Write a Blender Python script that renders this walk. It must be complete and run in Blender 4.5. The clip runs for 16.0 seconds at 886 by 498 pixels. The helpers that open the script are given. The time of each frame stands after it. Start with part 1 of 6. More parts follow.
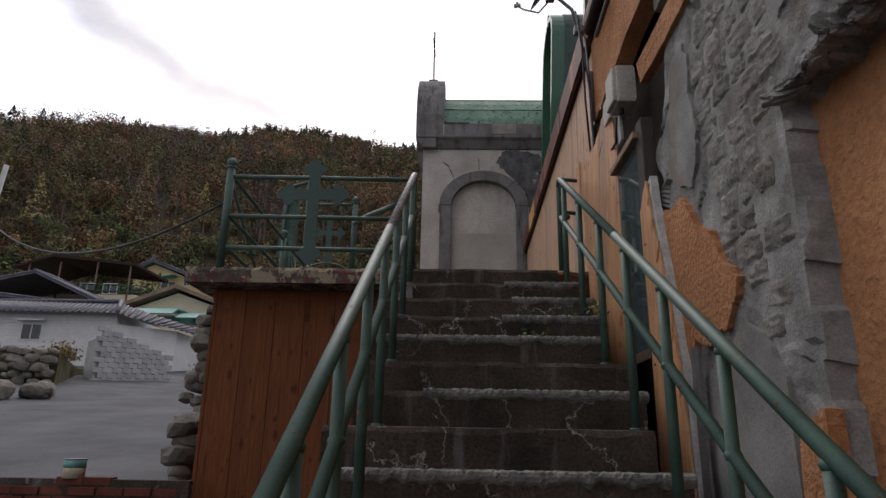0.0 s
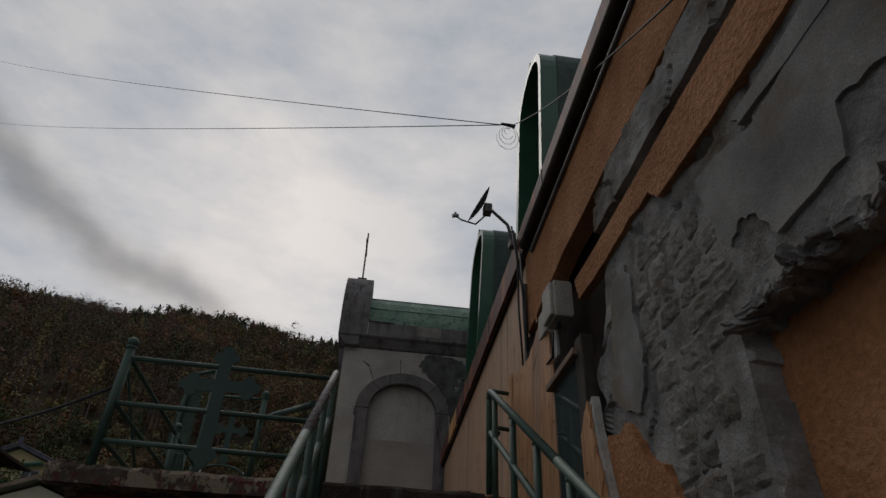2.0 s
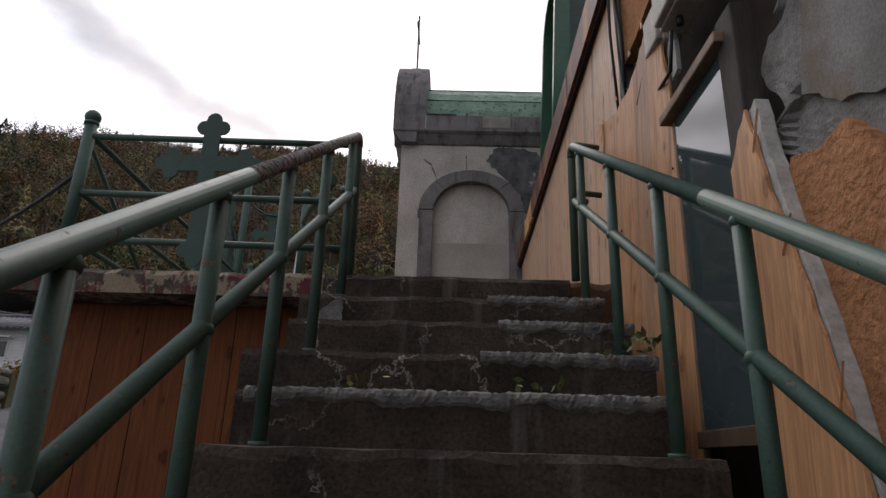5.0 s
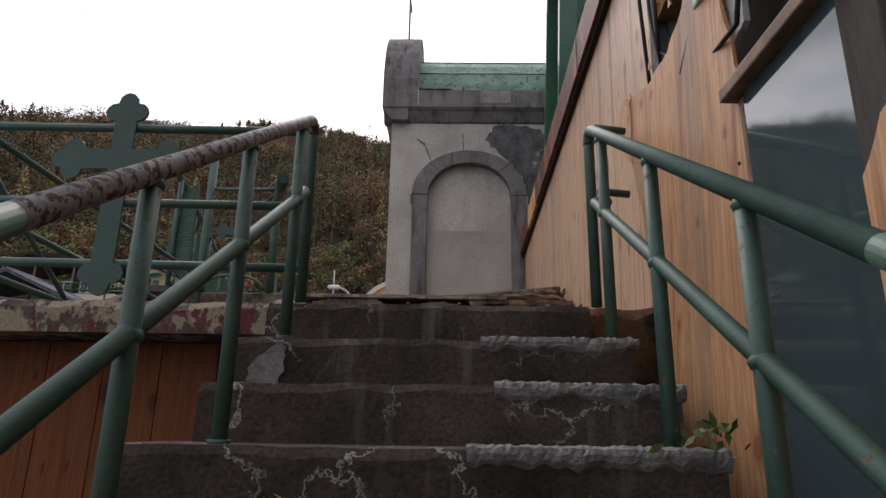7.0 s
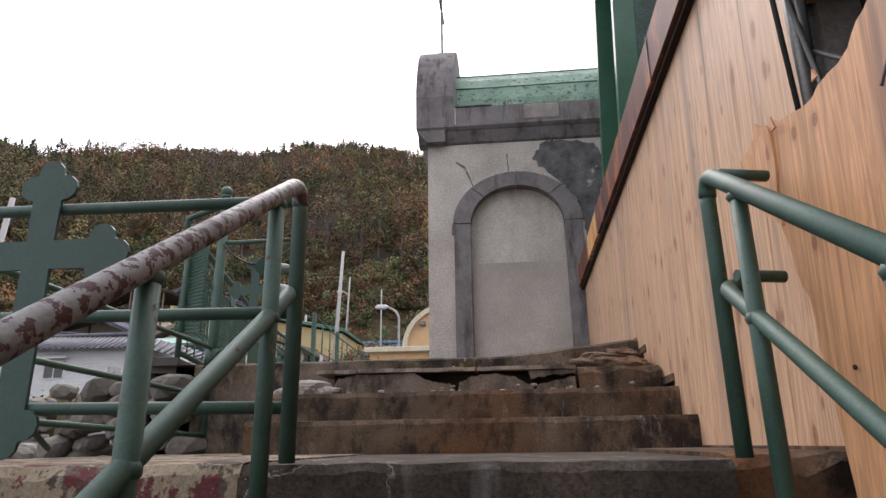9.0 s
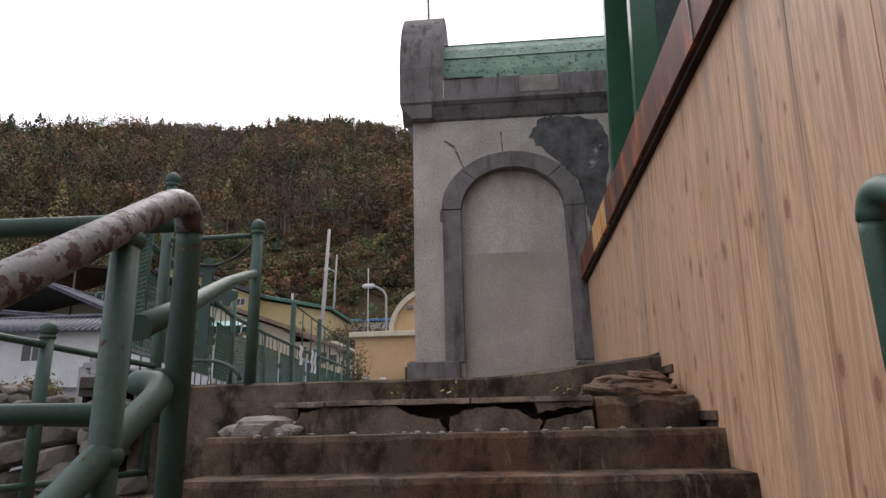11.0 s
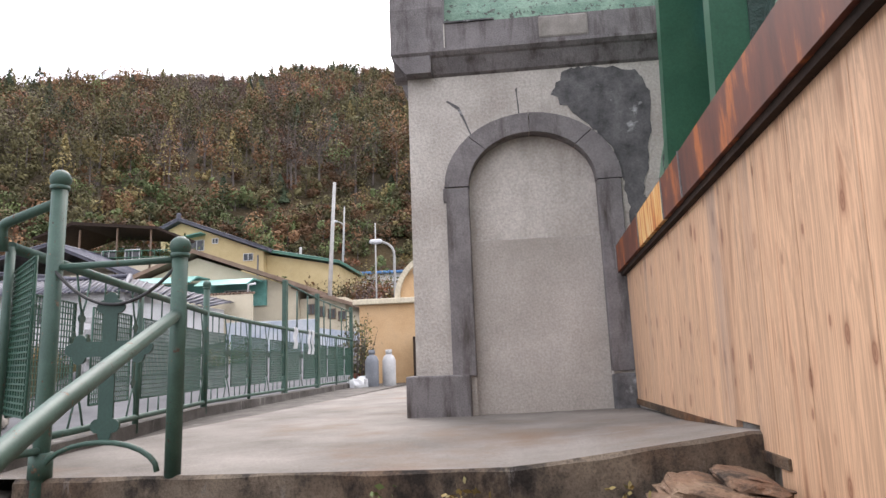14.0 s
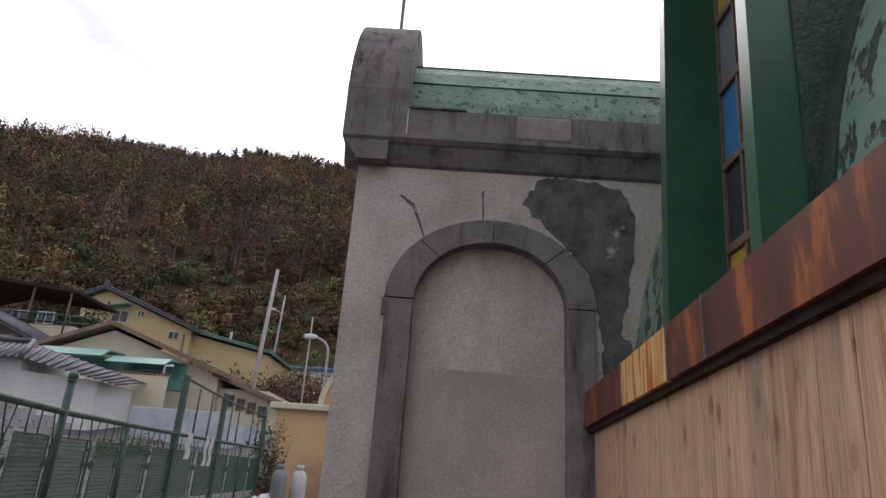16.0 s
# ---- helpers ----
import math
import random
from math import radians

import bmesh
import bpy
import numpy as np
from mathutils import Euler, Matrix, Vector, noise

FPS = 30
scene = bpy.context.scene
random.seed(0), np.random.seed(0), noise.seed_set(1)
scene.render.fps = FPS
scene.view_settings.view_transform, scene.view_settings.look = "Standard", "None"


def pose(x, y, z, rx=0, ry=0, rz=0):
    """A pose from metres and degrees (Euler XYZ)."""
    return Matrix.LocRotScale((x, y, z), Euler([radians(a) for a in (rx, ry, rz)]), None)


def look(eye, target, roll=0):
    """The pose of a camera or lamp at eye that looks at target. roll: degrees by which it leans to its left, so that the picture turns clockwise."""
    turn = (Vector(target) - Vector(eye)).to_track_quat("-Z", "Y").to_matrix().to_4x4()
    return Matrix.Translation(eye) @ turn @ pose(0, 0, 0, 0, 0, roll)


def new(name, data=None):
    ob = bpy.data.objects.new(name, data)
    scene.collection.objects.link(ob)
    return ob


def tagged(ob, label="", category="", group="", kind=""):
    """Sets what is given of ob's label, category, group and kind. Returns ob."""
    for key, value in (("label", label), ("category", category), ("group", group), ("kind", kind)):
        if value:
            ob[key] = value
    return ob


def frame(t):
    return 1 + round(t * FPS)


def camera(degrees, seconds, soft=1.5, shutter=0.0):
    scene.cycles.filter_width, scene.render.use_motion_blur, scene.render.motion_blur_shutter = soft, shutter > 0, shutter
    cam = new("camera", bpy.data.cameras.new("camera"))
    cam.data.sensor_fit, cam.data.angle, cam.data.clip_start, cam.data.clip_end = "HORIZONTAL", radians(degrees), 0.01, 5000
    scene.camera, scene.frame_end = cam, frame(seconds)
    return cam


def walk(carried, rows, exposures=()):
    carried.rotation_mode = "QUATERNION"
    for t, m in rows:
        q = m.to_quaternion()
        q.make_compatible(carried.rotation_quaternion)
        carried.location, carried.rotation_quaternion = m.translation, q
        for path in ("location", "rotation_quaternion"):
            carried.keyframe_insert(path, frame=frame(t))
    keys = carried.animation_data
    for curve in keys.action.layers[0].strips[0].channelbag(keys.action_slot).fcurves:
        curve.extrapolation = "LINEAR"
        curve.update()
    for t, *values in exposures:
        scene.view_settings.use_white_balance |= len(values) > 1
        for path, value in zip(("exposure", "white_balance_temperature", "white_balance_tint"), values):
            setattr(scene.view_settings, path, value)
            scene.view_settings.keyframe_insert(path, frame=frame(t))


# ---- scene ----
LENS = 69.9
cam = camera(LENS, 16.0)
PATH = [
    (0, (2.319, 5.474, 2.891), (2.271, 7.39, 3.462), 1.0),
    (0.5, (2.34, 5.608, 2.938), (2.474, 7.482, 3.623), 0.0),
    (1, (2.283, 5.671, 3.079), (2.496, 7.347, 4.15), -0.2),
    (1.5, (2.235, 5.677, 3.043), (2.403, 7.301, 4.198), 2.3),
    (2, (2.24, 5.74, 3.016), (2.411, 7.372, 4.161), 2.8),
    (2.5, (2.334, 5.992, 2.897), (2.522, 7.738, 3.853), 1.7),
    (3, (2.436, 6.271, 2.943), (2.561, 8.076, 3.796), 1.0),
    (3.5, (2.473, 6.609, 3.013), (2.573, 8.452, 3.783), -0.2),
    (4, (2.507, 6.816, 3.041), (2.6, 8.675, 3.773), -0.6),
    (4.5, (2.549, 6.981, 3.205), (2.626, 8.854, 3.902), -0.1),
    (5, (2.495, 7.184, 3.271), (2.465, 9.081, 3.906), 1.7),
    (7.5, (2.584, 8.073, 3.794), (2.537, 10.007, 4.301), 0.6),
    (8, (2.549, 8.279, 3.881), (2.422, 10.227, 4.312), -0.3),
    (8.5, (2.537, 8.468, 4.046), (2.394, 10.405, 4.525), -0.2),
    (9, (2.554, 8.646, 4.242), (2.37, 10.548, 4.833), -0.8),
    (9.5, (2.496, 8.829, 4.28), (2.291, 10.729, 4.871), -0.5),
    (10, (2.499, 8.995, 4.355), (2.32, 10.898, 4.943), -0.5),
    (12.5, (2.481, 9.874, 4.89), (2.371, 11.832, 5.282), -2.4),
    (13, (2.47, 10.073, 4.958), (2.427, 12.034, 5.347), -1.2),
    (13.5, (2.486, 10.279, 5.193), (2.348, 12.245, 5.531), -2.4),
    (14, (2.469, 10.461, 5.276), (2.281, 12.42, 5.631), -2.2),
    (14.5, (2.493, 10.644, 5.387), (2.38, 12.593, 5.817), 0.1),
    (15, (2.548, 10.873, 5.648), (2.457, 12.808, 6.145), 0.4),
    (15.5, (2.504, 11.141, 5.595), (2.437, 13.023, 6.267), 3.2),
    (16, (2.426, 11.446, 5.61), (2.409, 13.329, 6.285), 3.9),
]
EXPOSURES = [(0.0, 0.25), (0.5, 0.35), (1.0, -0.20), (1.5, -0.80), (2.0, -1.20), (2.5, -1.22), (3.0, -0.85), (3.5, -0.55), (4.0, -0.30), (4.5, -0.05), (5.0, 0.17), (7.5, 1.00),
             (8.0, 1.45), (8.5, 1.60), (9.0, 1.30), (9.5, 0.52), (10.0, 0.37), (12.5, 1.80), (13.0, 1.90), (13.5, 1.88), (14.0, 1.85), (14.5, 1.80), (15.0, 1.55), (15.5, 0.88), (16.0, 0.55)]
walk(cam, [(t, look(eye, target, roll)) for t, eye, target, roll in PATH], [(t, stops, 6600, 17 if stops > -0.15 else 11) for t, stops in EXPOSURES])

# ---- light: high thin overcast, with the brighter part of the sky ahead ----
world = bpy.data.worlds.new("overcast_sky")
scene.world = world
world.use_nodes = True


def build_sky():
    nt = world.node_tree
    nt.nodes.clear()
    out = nt.nodes.new("ShaderNodeOutputWorld")
    bg = nt.nodes.new("ShaderNodeBackground")
    sky = nt.nodes.new("ShaderNodeTexSky")
    sky.sky_type = "NISHITA"
    sky.sun_disc = False
    sky.sun_elevation = radians(38)
    sky.sun_rotation = radians(-12)
    sky.air_density, sky.dust_density = 1.0, 3.0
    bg.inputs["Strength"].default_value = 0.10
    # a sheet of cloud over the blue, thicker and thinner in places
    co = nt.nodes.new("ShaderNodeTexCoord")
    mp = nt.nodes.new("ShaderNodeMapping")
    mp.inputs["Scale"].default_value = (1.6, 1.6, 4.0)
    no = nt.nodes.new("ShaderNodeTexNoise")
    no.inputs["Scale"].default_value, no.inputs["Detail"].default_value = 2.6, 9.0
    no.inputs["Roughness"].default_value = 0.6
    rp = nt.nodes.new("ShaderNodeValToRGB")
    rp.color_ramp.elements[0].position, rp.color_ramp.elements[1].position = 0.30, 0.62
    rp.color_ramp.elements[0].color = (5.9, 6.8, 8.0, 1)
    rp.color_ramp.elements[1].color = (10.2, 10.35, 10.6, 1)
    mix = nt.nodes.new("ShaderNodeMixRGB")
    mix.inputs["Fac"].default_value = 0.9
    ln = nt.links
    ln.new(co.outputs["Generated"], mp.inputs["Vector"])
    ln.new(mp.outputs["Vector"], no.inputs["Vector"])
    ln.new(no.outputs["Fac"], rp.inputs["Fac"])
    ln.new(sky.outputs["Color"], mix.inputs["Color1"])
    ln.new(rp.outputs["Color"], mix.inputs["Color2"])

    def step(operation, a, b=0.0):
        n = nt.nodes.new("ShaderNodeMath")
        n.operation = operation
        for value, socket in ((a, n.inputs[0]), (b, n.inputs[1])):
            if isinstance(value, (int, float)):
                socket.default_value = value
            else:
                ln.new(value, socket)
        return n.outputs["Value"]

    # the veiled sun makes the half of the sky ahead brighter than the half behind
    xyz = nt.nodes.new("ShaderNodeSeparateXYZ")
    ln.new(co.outputs["Generated"], xyz.inputs["Vector"])
    glow = step("MULTIPLY_ADD", xyz.outputs["Y"], 0.34)
    glow.node.inputs[2].default_value = 1.0
    # one long grey streak of cloud, soft at its edges and fading out towards the hill
    across = nt.nodes.new("ShaderNodeVectorMath")
    across.operation = "DOT_PRODUCT"
    ln.new(co.outputs["Generated"], across.inputs[0])
    across.inputs[1].default_value = (-0.556, 0.2306, -0.798)
    wisp = nt.nodes.new("ShaderNodeTexNoise")
    wisp.inputs["Scale"].default_value, wisp.inputs["Detail"].default_value = 6.0, 6.0
    ln.new(co.outputs["Generated"], wisp.inputs["Vector"])
    off = step("ADD", across.outputs["Value"], step("MULTIPLY", step("SUBTRACT", wisp.outputs["Fac"], 0.5), 0.10))
    far = step("MULTIPLY", step("MULTIPLY", off, off), -1.0 / 0.034 ** 2)
    band = step("EXPONENT", far)
    fade = nt.nodes.new("ShaderNodeMapRange")
    fade.inputs["From Min"].default_value, fade.inputs["From Max"].default_value = 0.39, 0.46
    ln.new(xyz.outputs["Z"], fade.inputs["Value"])
    ahead = nt.nodes.new("ShaderNodeMapRange")
    ahead.inputs["From Min"].default_value, ahead.inputs["From Max"].default_value = 0.35, 0.55
    ln.new(xyz.outputs["Y"], ahead.inputs["Value"])
    grey = step("MULTIPLY", step("MULTIPLY", band, fade.outputs["Result"]), ahead.outputs["Result"])
    level = step("MULTIPLY", glow, step("SUBTRACT", 1.0, step("MULTIPLY", grey, 0.45)))
    lit = nt.nodes.new("ShaderNodeVectorMath")
    lit.operation = "SCALE"
    ln.new(mix.outputs["Color"], lit.inputs[0])
    ln.new(level, lit.inputs["Scale"])
    ln.new(lit.outputs["Vector"], bg.inputs["Color"])
    ln.new(bg.outputs["Background"], out.inputs["Surface"])


build_sky()
sun_data = bpy.data.lights.new("sun", "SUN")
sun_data.energy, sun_data.angle, sun_data.color = 0.8, radians(25), (1.0, 0.96, 0.9)
sun = new("sun", sun_data)
sun.matrix_world = look((0, 0, 40), (0 + 8, -30 + 0, 0))


# ---- materials ----
def shader(name, roughness=0.8, metallic=0.0):
    m = bpy.data.materials.new(name)
    m.use_nodes = True
    nt = m.node_tree
    b = nt.nodes["Principled BSDF"]
    b.inputs["Roughness"].default_value, b.inputs["Metallic"].default_value = roughness, metallic
    if roughness >= 0.75:
        b.inputs["Specular IOR Level"].default_value = 0.2
    return m, nt, b


def node(nt, kind, **values):
    n = nt.nodes.new(kind)
    for key, value in values.items():
        n.inputs[key.replace("_", " ")].default_value = value
    return n


def place(nt, stretch=(1, 1, 1), lean=0.0):
    g = nt.nodes.new("ShaderNodeNewGeometry")
    v = g.outputs["Position"]
    if lean:
        turn = node(nt, "ShaderNodeMapping", Rotation=(radians(lean), 0, 0))
        nt.links.new(v, turn.inputs["Vector"])
        v = turn.outputs["Vector"]
    mp = node(nt, "ShaderNodeMapping", Scale=stretch)
    nt.links.new(v, mp.inputs["Vector"])
    return mp.outputs["Vector"]


def grain(nt, vector, scale, detail=6.0, rough=0.6, distort=0.0):
    n = node(nt, "ShaderNodeTexNoise", Scale=scale, Detail=detail, Roughness=rough, Distortion=distort)
    nt.links.new(vector, n.inputs["Vector"])
    return n.outputs["Fac"]


def ramp(nt, fac, stops):
    r = nt.nodes.new("ShaderNodeValToRGB")
    while len(r.color_ramp.elements) < len(stops):
        r.color_ramp.elements.new(0.5)
    for e, (p, c) in zip(r.color_ramp.elements, stops):
        e.position, e.color = p, (c[0], c[1], c[2], 1) if not isinstance(c, (int, float)) else (c, c, c, 1)
    nt.links.new(fac, r.inputs["Fac"])
    return r.outputs["Color"]


def mix(nt, fac, a, b, mode="MIX"):
    n = nt.nodes.new("ShaderNodeMixRGB")
    n.blend_type = mode
    for value, socket in ((fac, "Fac"), (a, "Color1"), (b, "Color2")):
        if isinstance(value, (int, float)):
            n.inputs[socket].default_value = value if socket == "Fac" else (value, value, value, 1)
        elif isinstance(value, tuple):
            n.inputs[socket].default_value = (*value[:3], 1)
        else:
            nt.links.new(value, n.inputs[socket])
    return n.outputs["Color"]


def relief(nt, b, height, strength=0.4, distance=0.02):
    n = node(nt, "ShaderNodeBump", Strength=strength, Distance=distance)
    nt.links.new(height, n.inputs["Height"])
    nt.links.new(n.outputs["Normal"], b.inputs["Normal"])


def plain(name, dark, light, scale=6.0, fine=60.0, roughness=0.85, metallic=0.0, bump=0.3, distance=0.006, stretch=(1, 1, 1), vary=0.0, stain=None, stain_at=(0.52, 0.62), stain_scale=2.0, stain_stretch=(1, 1, 1)):
    """A surface of two tones at a coarse and a fine scale, with relief, and an optional stain."""
    m, nt, b = shader(name, roughness, metallic)
    v = place(nt, stretch)
    coarse, thin = grain(nt, v, scale), grain(nt, v, fine, 4.0)
    c = ramp(nt, coarse, [(0.3, dark), (0.7, light)])
    c = mix(nt, 0.5, c, ramp(nt, thin, [(0.3, 0.45), (0.7, 1.1)]), "MULTIPLY")
    if stain:
        s = grain(nt, place(nt, stain_stretch), stain_scale, 8.0, 0.65)
        c = mix(nt, ramp(nt, s, [(stain_at[0], 0.0), (stain_at[1], 1.0)]), c, stain)
    if vary:
        o = nt.nodes.new("ShaderNodeObjectInfo")
        c = mix(nt, 1.0, c, ramp(nt, o.outputs["Random"], [(0.0, 1.0 - vary), (1.0, 1.0)]), "MULTIPLY")
    nt.links.new(c, b.inputs["Base Color"])
    relief(nt, b, mix(nt, 0.5, coarse, thin), bump, distance)
    return m


def cracked(name, dark, light, stain, crack, amount=0.49):
    m, nt, b = shader(name, 0.9)
    v = place(nt)
    coarse, thin = grain(nt, v, 3.0), grain(nt, v, 75.0, 4.0)
    c = ramp(nt, coarse, [(0.3, dark), (0.7, light)])
    c = mix(nt, 0.7, c, ramp(nt, thin, [(0.32, 0.3), (0.5, 0.85), (0.7, 1.25)]), "MULTIPLY")
    runs = grain(nt, place(nt, (4, 4, 0.5)), 2.2, 6.0, 0.6)
    c = mix(nt, ramp(nt, runs, [(0.58, 0.0), (0.74, 0.75)]), c, stain)
    # fine pale cracks that wander and break off
    warp = node(nt, "ShaderNodeTexNoise", Scale=7.0, Detail=8.0, Roughness=0.65)
    nt.links.new(v, warp.inputs["Vector"])
    bent = mix(nt, 0.24, v, warp.outputs["Color"])
    cells = node(nt, "ShaderNodeTexVoronoi", Scale=3.2)
    cells.feature = "DISTANCE_TO_EDGE"
    nt.links.new(bent, cells.inputs["Vector"])
    line = ramp(nt, cells.outputs["Distance"], [(0.0, 1.0), (0.012, 0.0)])
    where = ramp(nt, grain(nt, v, 1.7, 3.0), [(amount, 0.0), (amount + 0.08, 1.0)])
    lines = mix(nt, 1.0, line, where, "MULTIPLY")
    c = mix(nt, lines, c, crack)
    nt.links.new(c, b.inputs["Base Color"])
    relief(nt, b, mix(nt, 0.6, coarse, thin), 0.9, 0.014)
    return m


def streaked(name, dark, light, soot, rust, pale):
    """Old concrete: blotches, soot running down, rust in places, pits and thin pale runs."""
    m, nt, b = shader(name, 0.9)
    v = place(nt)
    coarse, thin = grain(nt, v, 3.5, 8.0, 0.65), grain(nt, v, 90.0, 5.0, 0.7)
    c = ramp(nt, coarse, [(0.32, dark), (0.68, light)])
    red = grain(nt, v, 0.9, 7.0, 0.6)
    c = mix(nt, ramp(nt, red, [(0.46, 0.0), (0.66, 0.8)]), c, rust)
    runs = grain(nt, place(nt, (2.6, 2.6, 1.5)), 2.0, 9.0, 0.68)
    c = mix(nt, ramp(nt, runs, [(0.47, 0.0), (0.60, 0.92)]), c, soot)
    white = grain(nt, place(nt, (4, 4, 1.2)), 3.0, 8.0, 0.7)
    c = mix(nt, ramp(nt, white, [(0.60, 0.0), (0.70, 0.6)]), c, pale)
    c = mix(nt, 0.6, c, ramp(nt, thin, [(0.34, 0.3), (0.5, 0.9), (0.7, 1.15)]), "MULTIPLY")
    nt.links.new(c, b.inputs["Base Color"])
    relief(nt, b, mix(nt, 0.6, coarse, thin), 0.8, 0.012)
    return m


CONCRETE = cracked("dark_stained_concrete", (0.026, 0.0195, 0.015), (0.083, 0.066, 0.052), (0.14, 0.13, 0.12), (0.34, 0.32, 0.29))
OLD_CONCRETE = plain("weathered_retaining_concrete", (0.055, 0.048, 0.042), (0.15, 0.135, 0.12), 3.0, 70, 0.9, bump=0.5, stain=(0.30, 0.28, 0.26), stain_at=(0.6, 0.75), stain_scale=2.5, stain_stretch=(3, 3, 0.6))
RUSTY_CONCRETE = streaked("rust_stained_concrete", (0.055, 0.038, 0.027), (0.19, 0.135, 0.09), (0.026, 0.019, 0.015), (0.15, 0.06, 0.022), (0.27, 0.24, 0.21))
TREAD = plain("pale_worn_concrete", (0.20, 0.18, 0.16), (0.36, 0.33, 0.30), 5.0, 110, 0.9, bump=0.5)
PLASTER = plain("pale_textured_plaster", (0.41, 0.37, 0.33), (0.57, 0.53, 0.48), 2.2, 42, 0.9, bump=1.0, distance=0.03, stain=(0.27, 0.235, 0.205), stain_at=(0.50, 0.80), stain_scale=1.3, stain_stretch=(2.2, 2.2, 0.6))
GREY_PAINT = plain("grey_painted_concrete", (0.14, 0.128, 0.128), (0.245, 0.225, 0.223), 3.0, 70, 0.85, bump=0.9, distance=0.014, stain=(0.06, 0.05, 0.045), stain_at=(0.50, 0.68), stain_scale=2.0, stain_stretch=(3.5, 3.5, 0.6))
CEMENT_PATCH = plain("dark_cement_patch", (0.06, 0.058, 0.06), (0.17, 0.165, 0.165), 6.0, 60, 0.9, bump=0.9, distance=0.012, stain=(0.42, 0.41, 0.41), stain_at=(0.60, 0.72), stain_scale=5)
GREEN_ROOF = plain("peeling_green_roof_paint", (0.09, 0.185, 0.13), (0.21, 0.33, 0.24), 4.0, 40, 0.6, bump=0.9, distance=0.02, stain=(0.045, 0.05, 0.042), stain_at=(0.57, 0.60), stain_scale=14)
STONE_CEMENT = plain("rough_grey_cement_render", (0.11, 0.103, 0.096), (0.40, 0.382, 0.358), 3.4, 85, 0.95, bump=1.0, distance=0.012, stain=(0.10, 0.075, 0.05), stain_at=(0.50, 0.68), stain_scale=2.2)
STUCCO = plain("orange_brown_stucco", (0.33, 0.14, 0.058), (0.54, 0.26, 0.124), 2.0, 34, 0.9, bump=1.0, distance=0.04)
def pipe_paint(name, dark, light, primer, bare, chips):
    """Thick old green paint, bleached on top, chipped to primer and rust in spots."""
    m, nt, b = shader(name, 0.5)
    v = place(nt)
    c = ramp(nt, grain(nt, v, 5.0, 6.0), [(0.32, dark), (0.68, light)])
    c = mix(nt, 0.4, c, ramp(nt, grain(nt, v, 140.0, 3.0), [(0.35, 0.6), (0.65, 1.1)]), "MULTIPLY")
    worn = ramp(nt, grain(nt, v, 26.0, 7.0, 0.7), [(chips, 0.0), (chips + 0.012, 1.0)])
    flake = ramp(nt, grain(nt, v, 75.0, 5.0, 0.6), [(chips + 0.05, 0.0), (chips + 0.065, 1.0)])
    off = mix(nt, 1.0, worn, flake, "ADD")
    under = ramp(nt, grain(nt, v, 50.0, 5.0), [(0.4, primer), (0.6, bare)])
    c = mix(nt, off, c, under)
    nt.links.new(c, b.inputs["Base Color"])
    nt.links.new(ramp(nt, off, [(0.0, 0.58), (1.0, 0.9)]), b.inputs["Roughness"])
    relief(nt, b, ramp(nt, off, [(0.0, 1.0), (1.0, 0.0)]), 0.5, 0.002)
    return m


PIPE = pipe_paint("chipped_green_pipe_paint", (0.022, 0.056, 0.040), (0.046, 0.100, 0.074), (0.05, 0.022, 0.016), (0.16, 0.11, 0.07), 0.625)
PIPE_WORN = plain("worn_flaking_pipe_paint", (0.17, 0.17, 0.165), (0.34, 0.33, 0.32), 9.0, 90, 0.55, bump=0.4, stain=(0.075, 0.035, 0.035), stain_at=(0.52, 0.535), stain_scale=40)
MORTAR = plain("crumbling_grey_mortar", (0.11, 0.105, 0.10), (0.27, 0.26, 0.245), 14.0, 90, 0.95, bump=1.0, distance=0.02)
FLOOR_GREY = plain("pale_sandy_concrete_floor", (0.15, 0.134, 0.118), (0.27, 0.246, 0.22), 1.6, 85, 0.9, bump=0.9, distance=0.012, stain=(0.17, 0.12, 0.085), stain_at=(0.53, 0.72), stain_scale=0.9)
DARK_GREEN = plain("dark_green_painted_steel", (0.012, 0.05, 0.03), (0.02, 0.075, 0.045), 5.0, 90, 0.4, bump=0.1)
ASPHALT = plain("worn_grey_asphalt", (0.062, 0.062, 0.066), (0.12, 0.12, 0.125), 0.6, 40, 0.9, bump=0.3)
SOIL = plain("dry_grass_and_soil", (0.06, 0.055, 0.03), (0.14, 0.12, 0.06), 1.2, 20, 0.95, bump=0.8, distance=0.05)
ROCK = plain("grey_field_stone", (0.12, 0.11, 0.095), (0.30, 0.27, 0.23), 3.0, 40, 0.9, bump=0.7, vary=0.45)
BRICK = plain("dark_red_brick", (0.10, 0.03, 0.022), (0.19, 0.06, 0.04), 6.0, 80, 0.9, bump=0.5, vary=0.35)
HILL = plain("hillside_litter_and_scrub", (0.022, 0.018, 0.008), (0.062, 0.042, 0.018), 0.12, 1.5, 0.95, bump=1.0, distance=0.4)


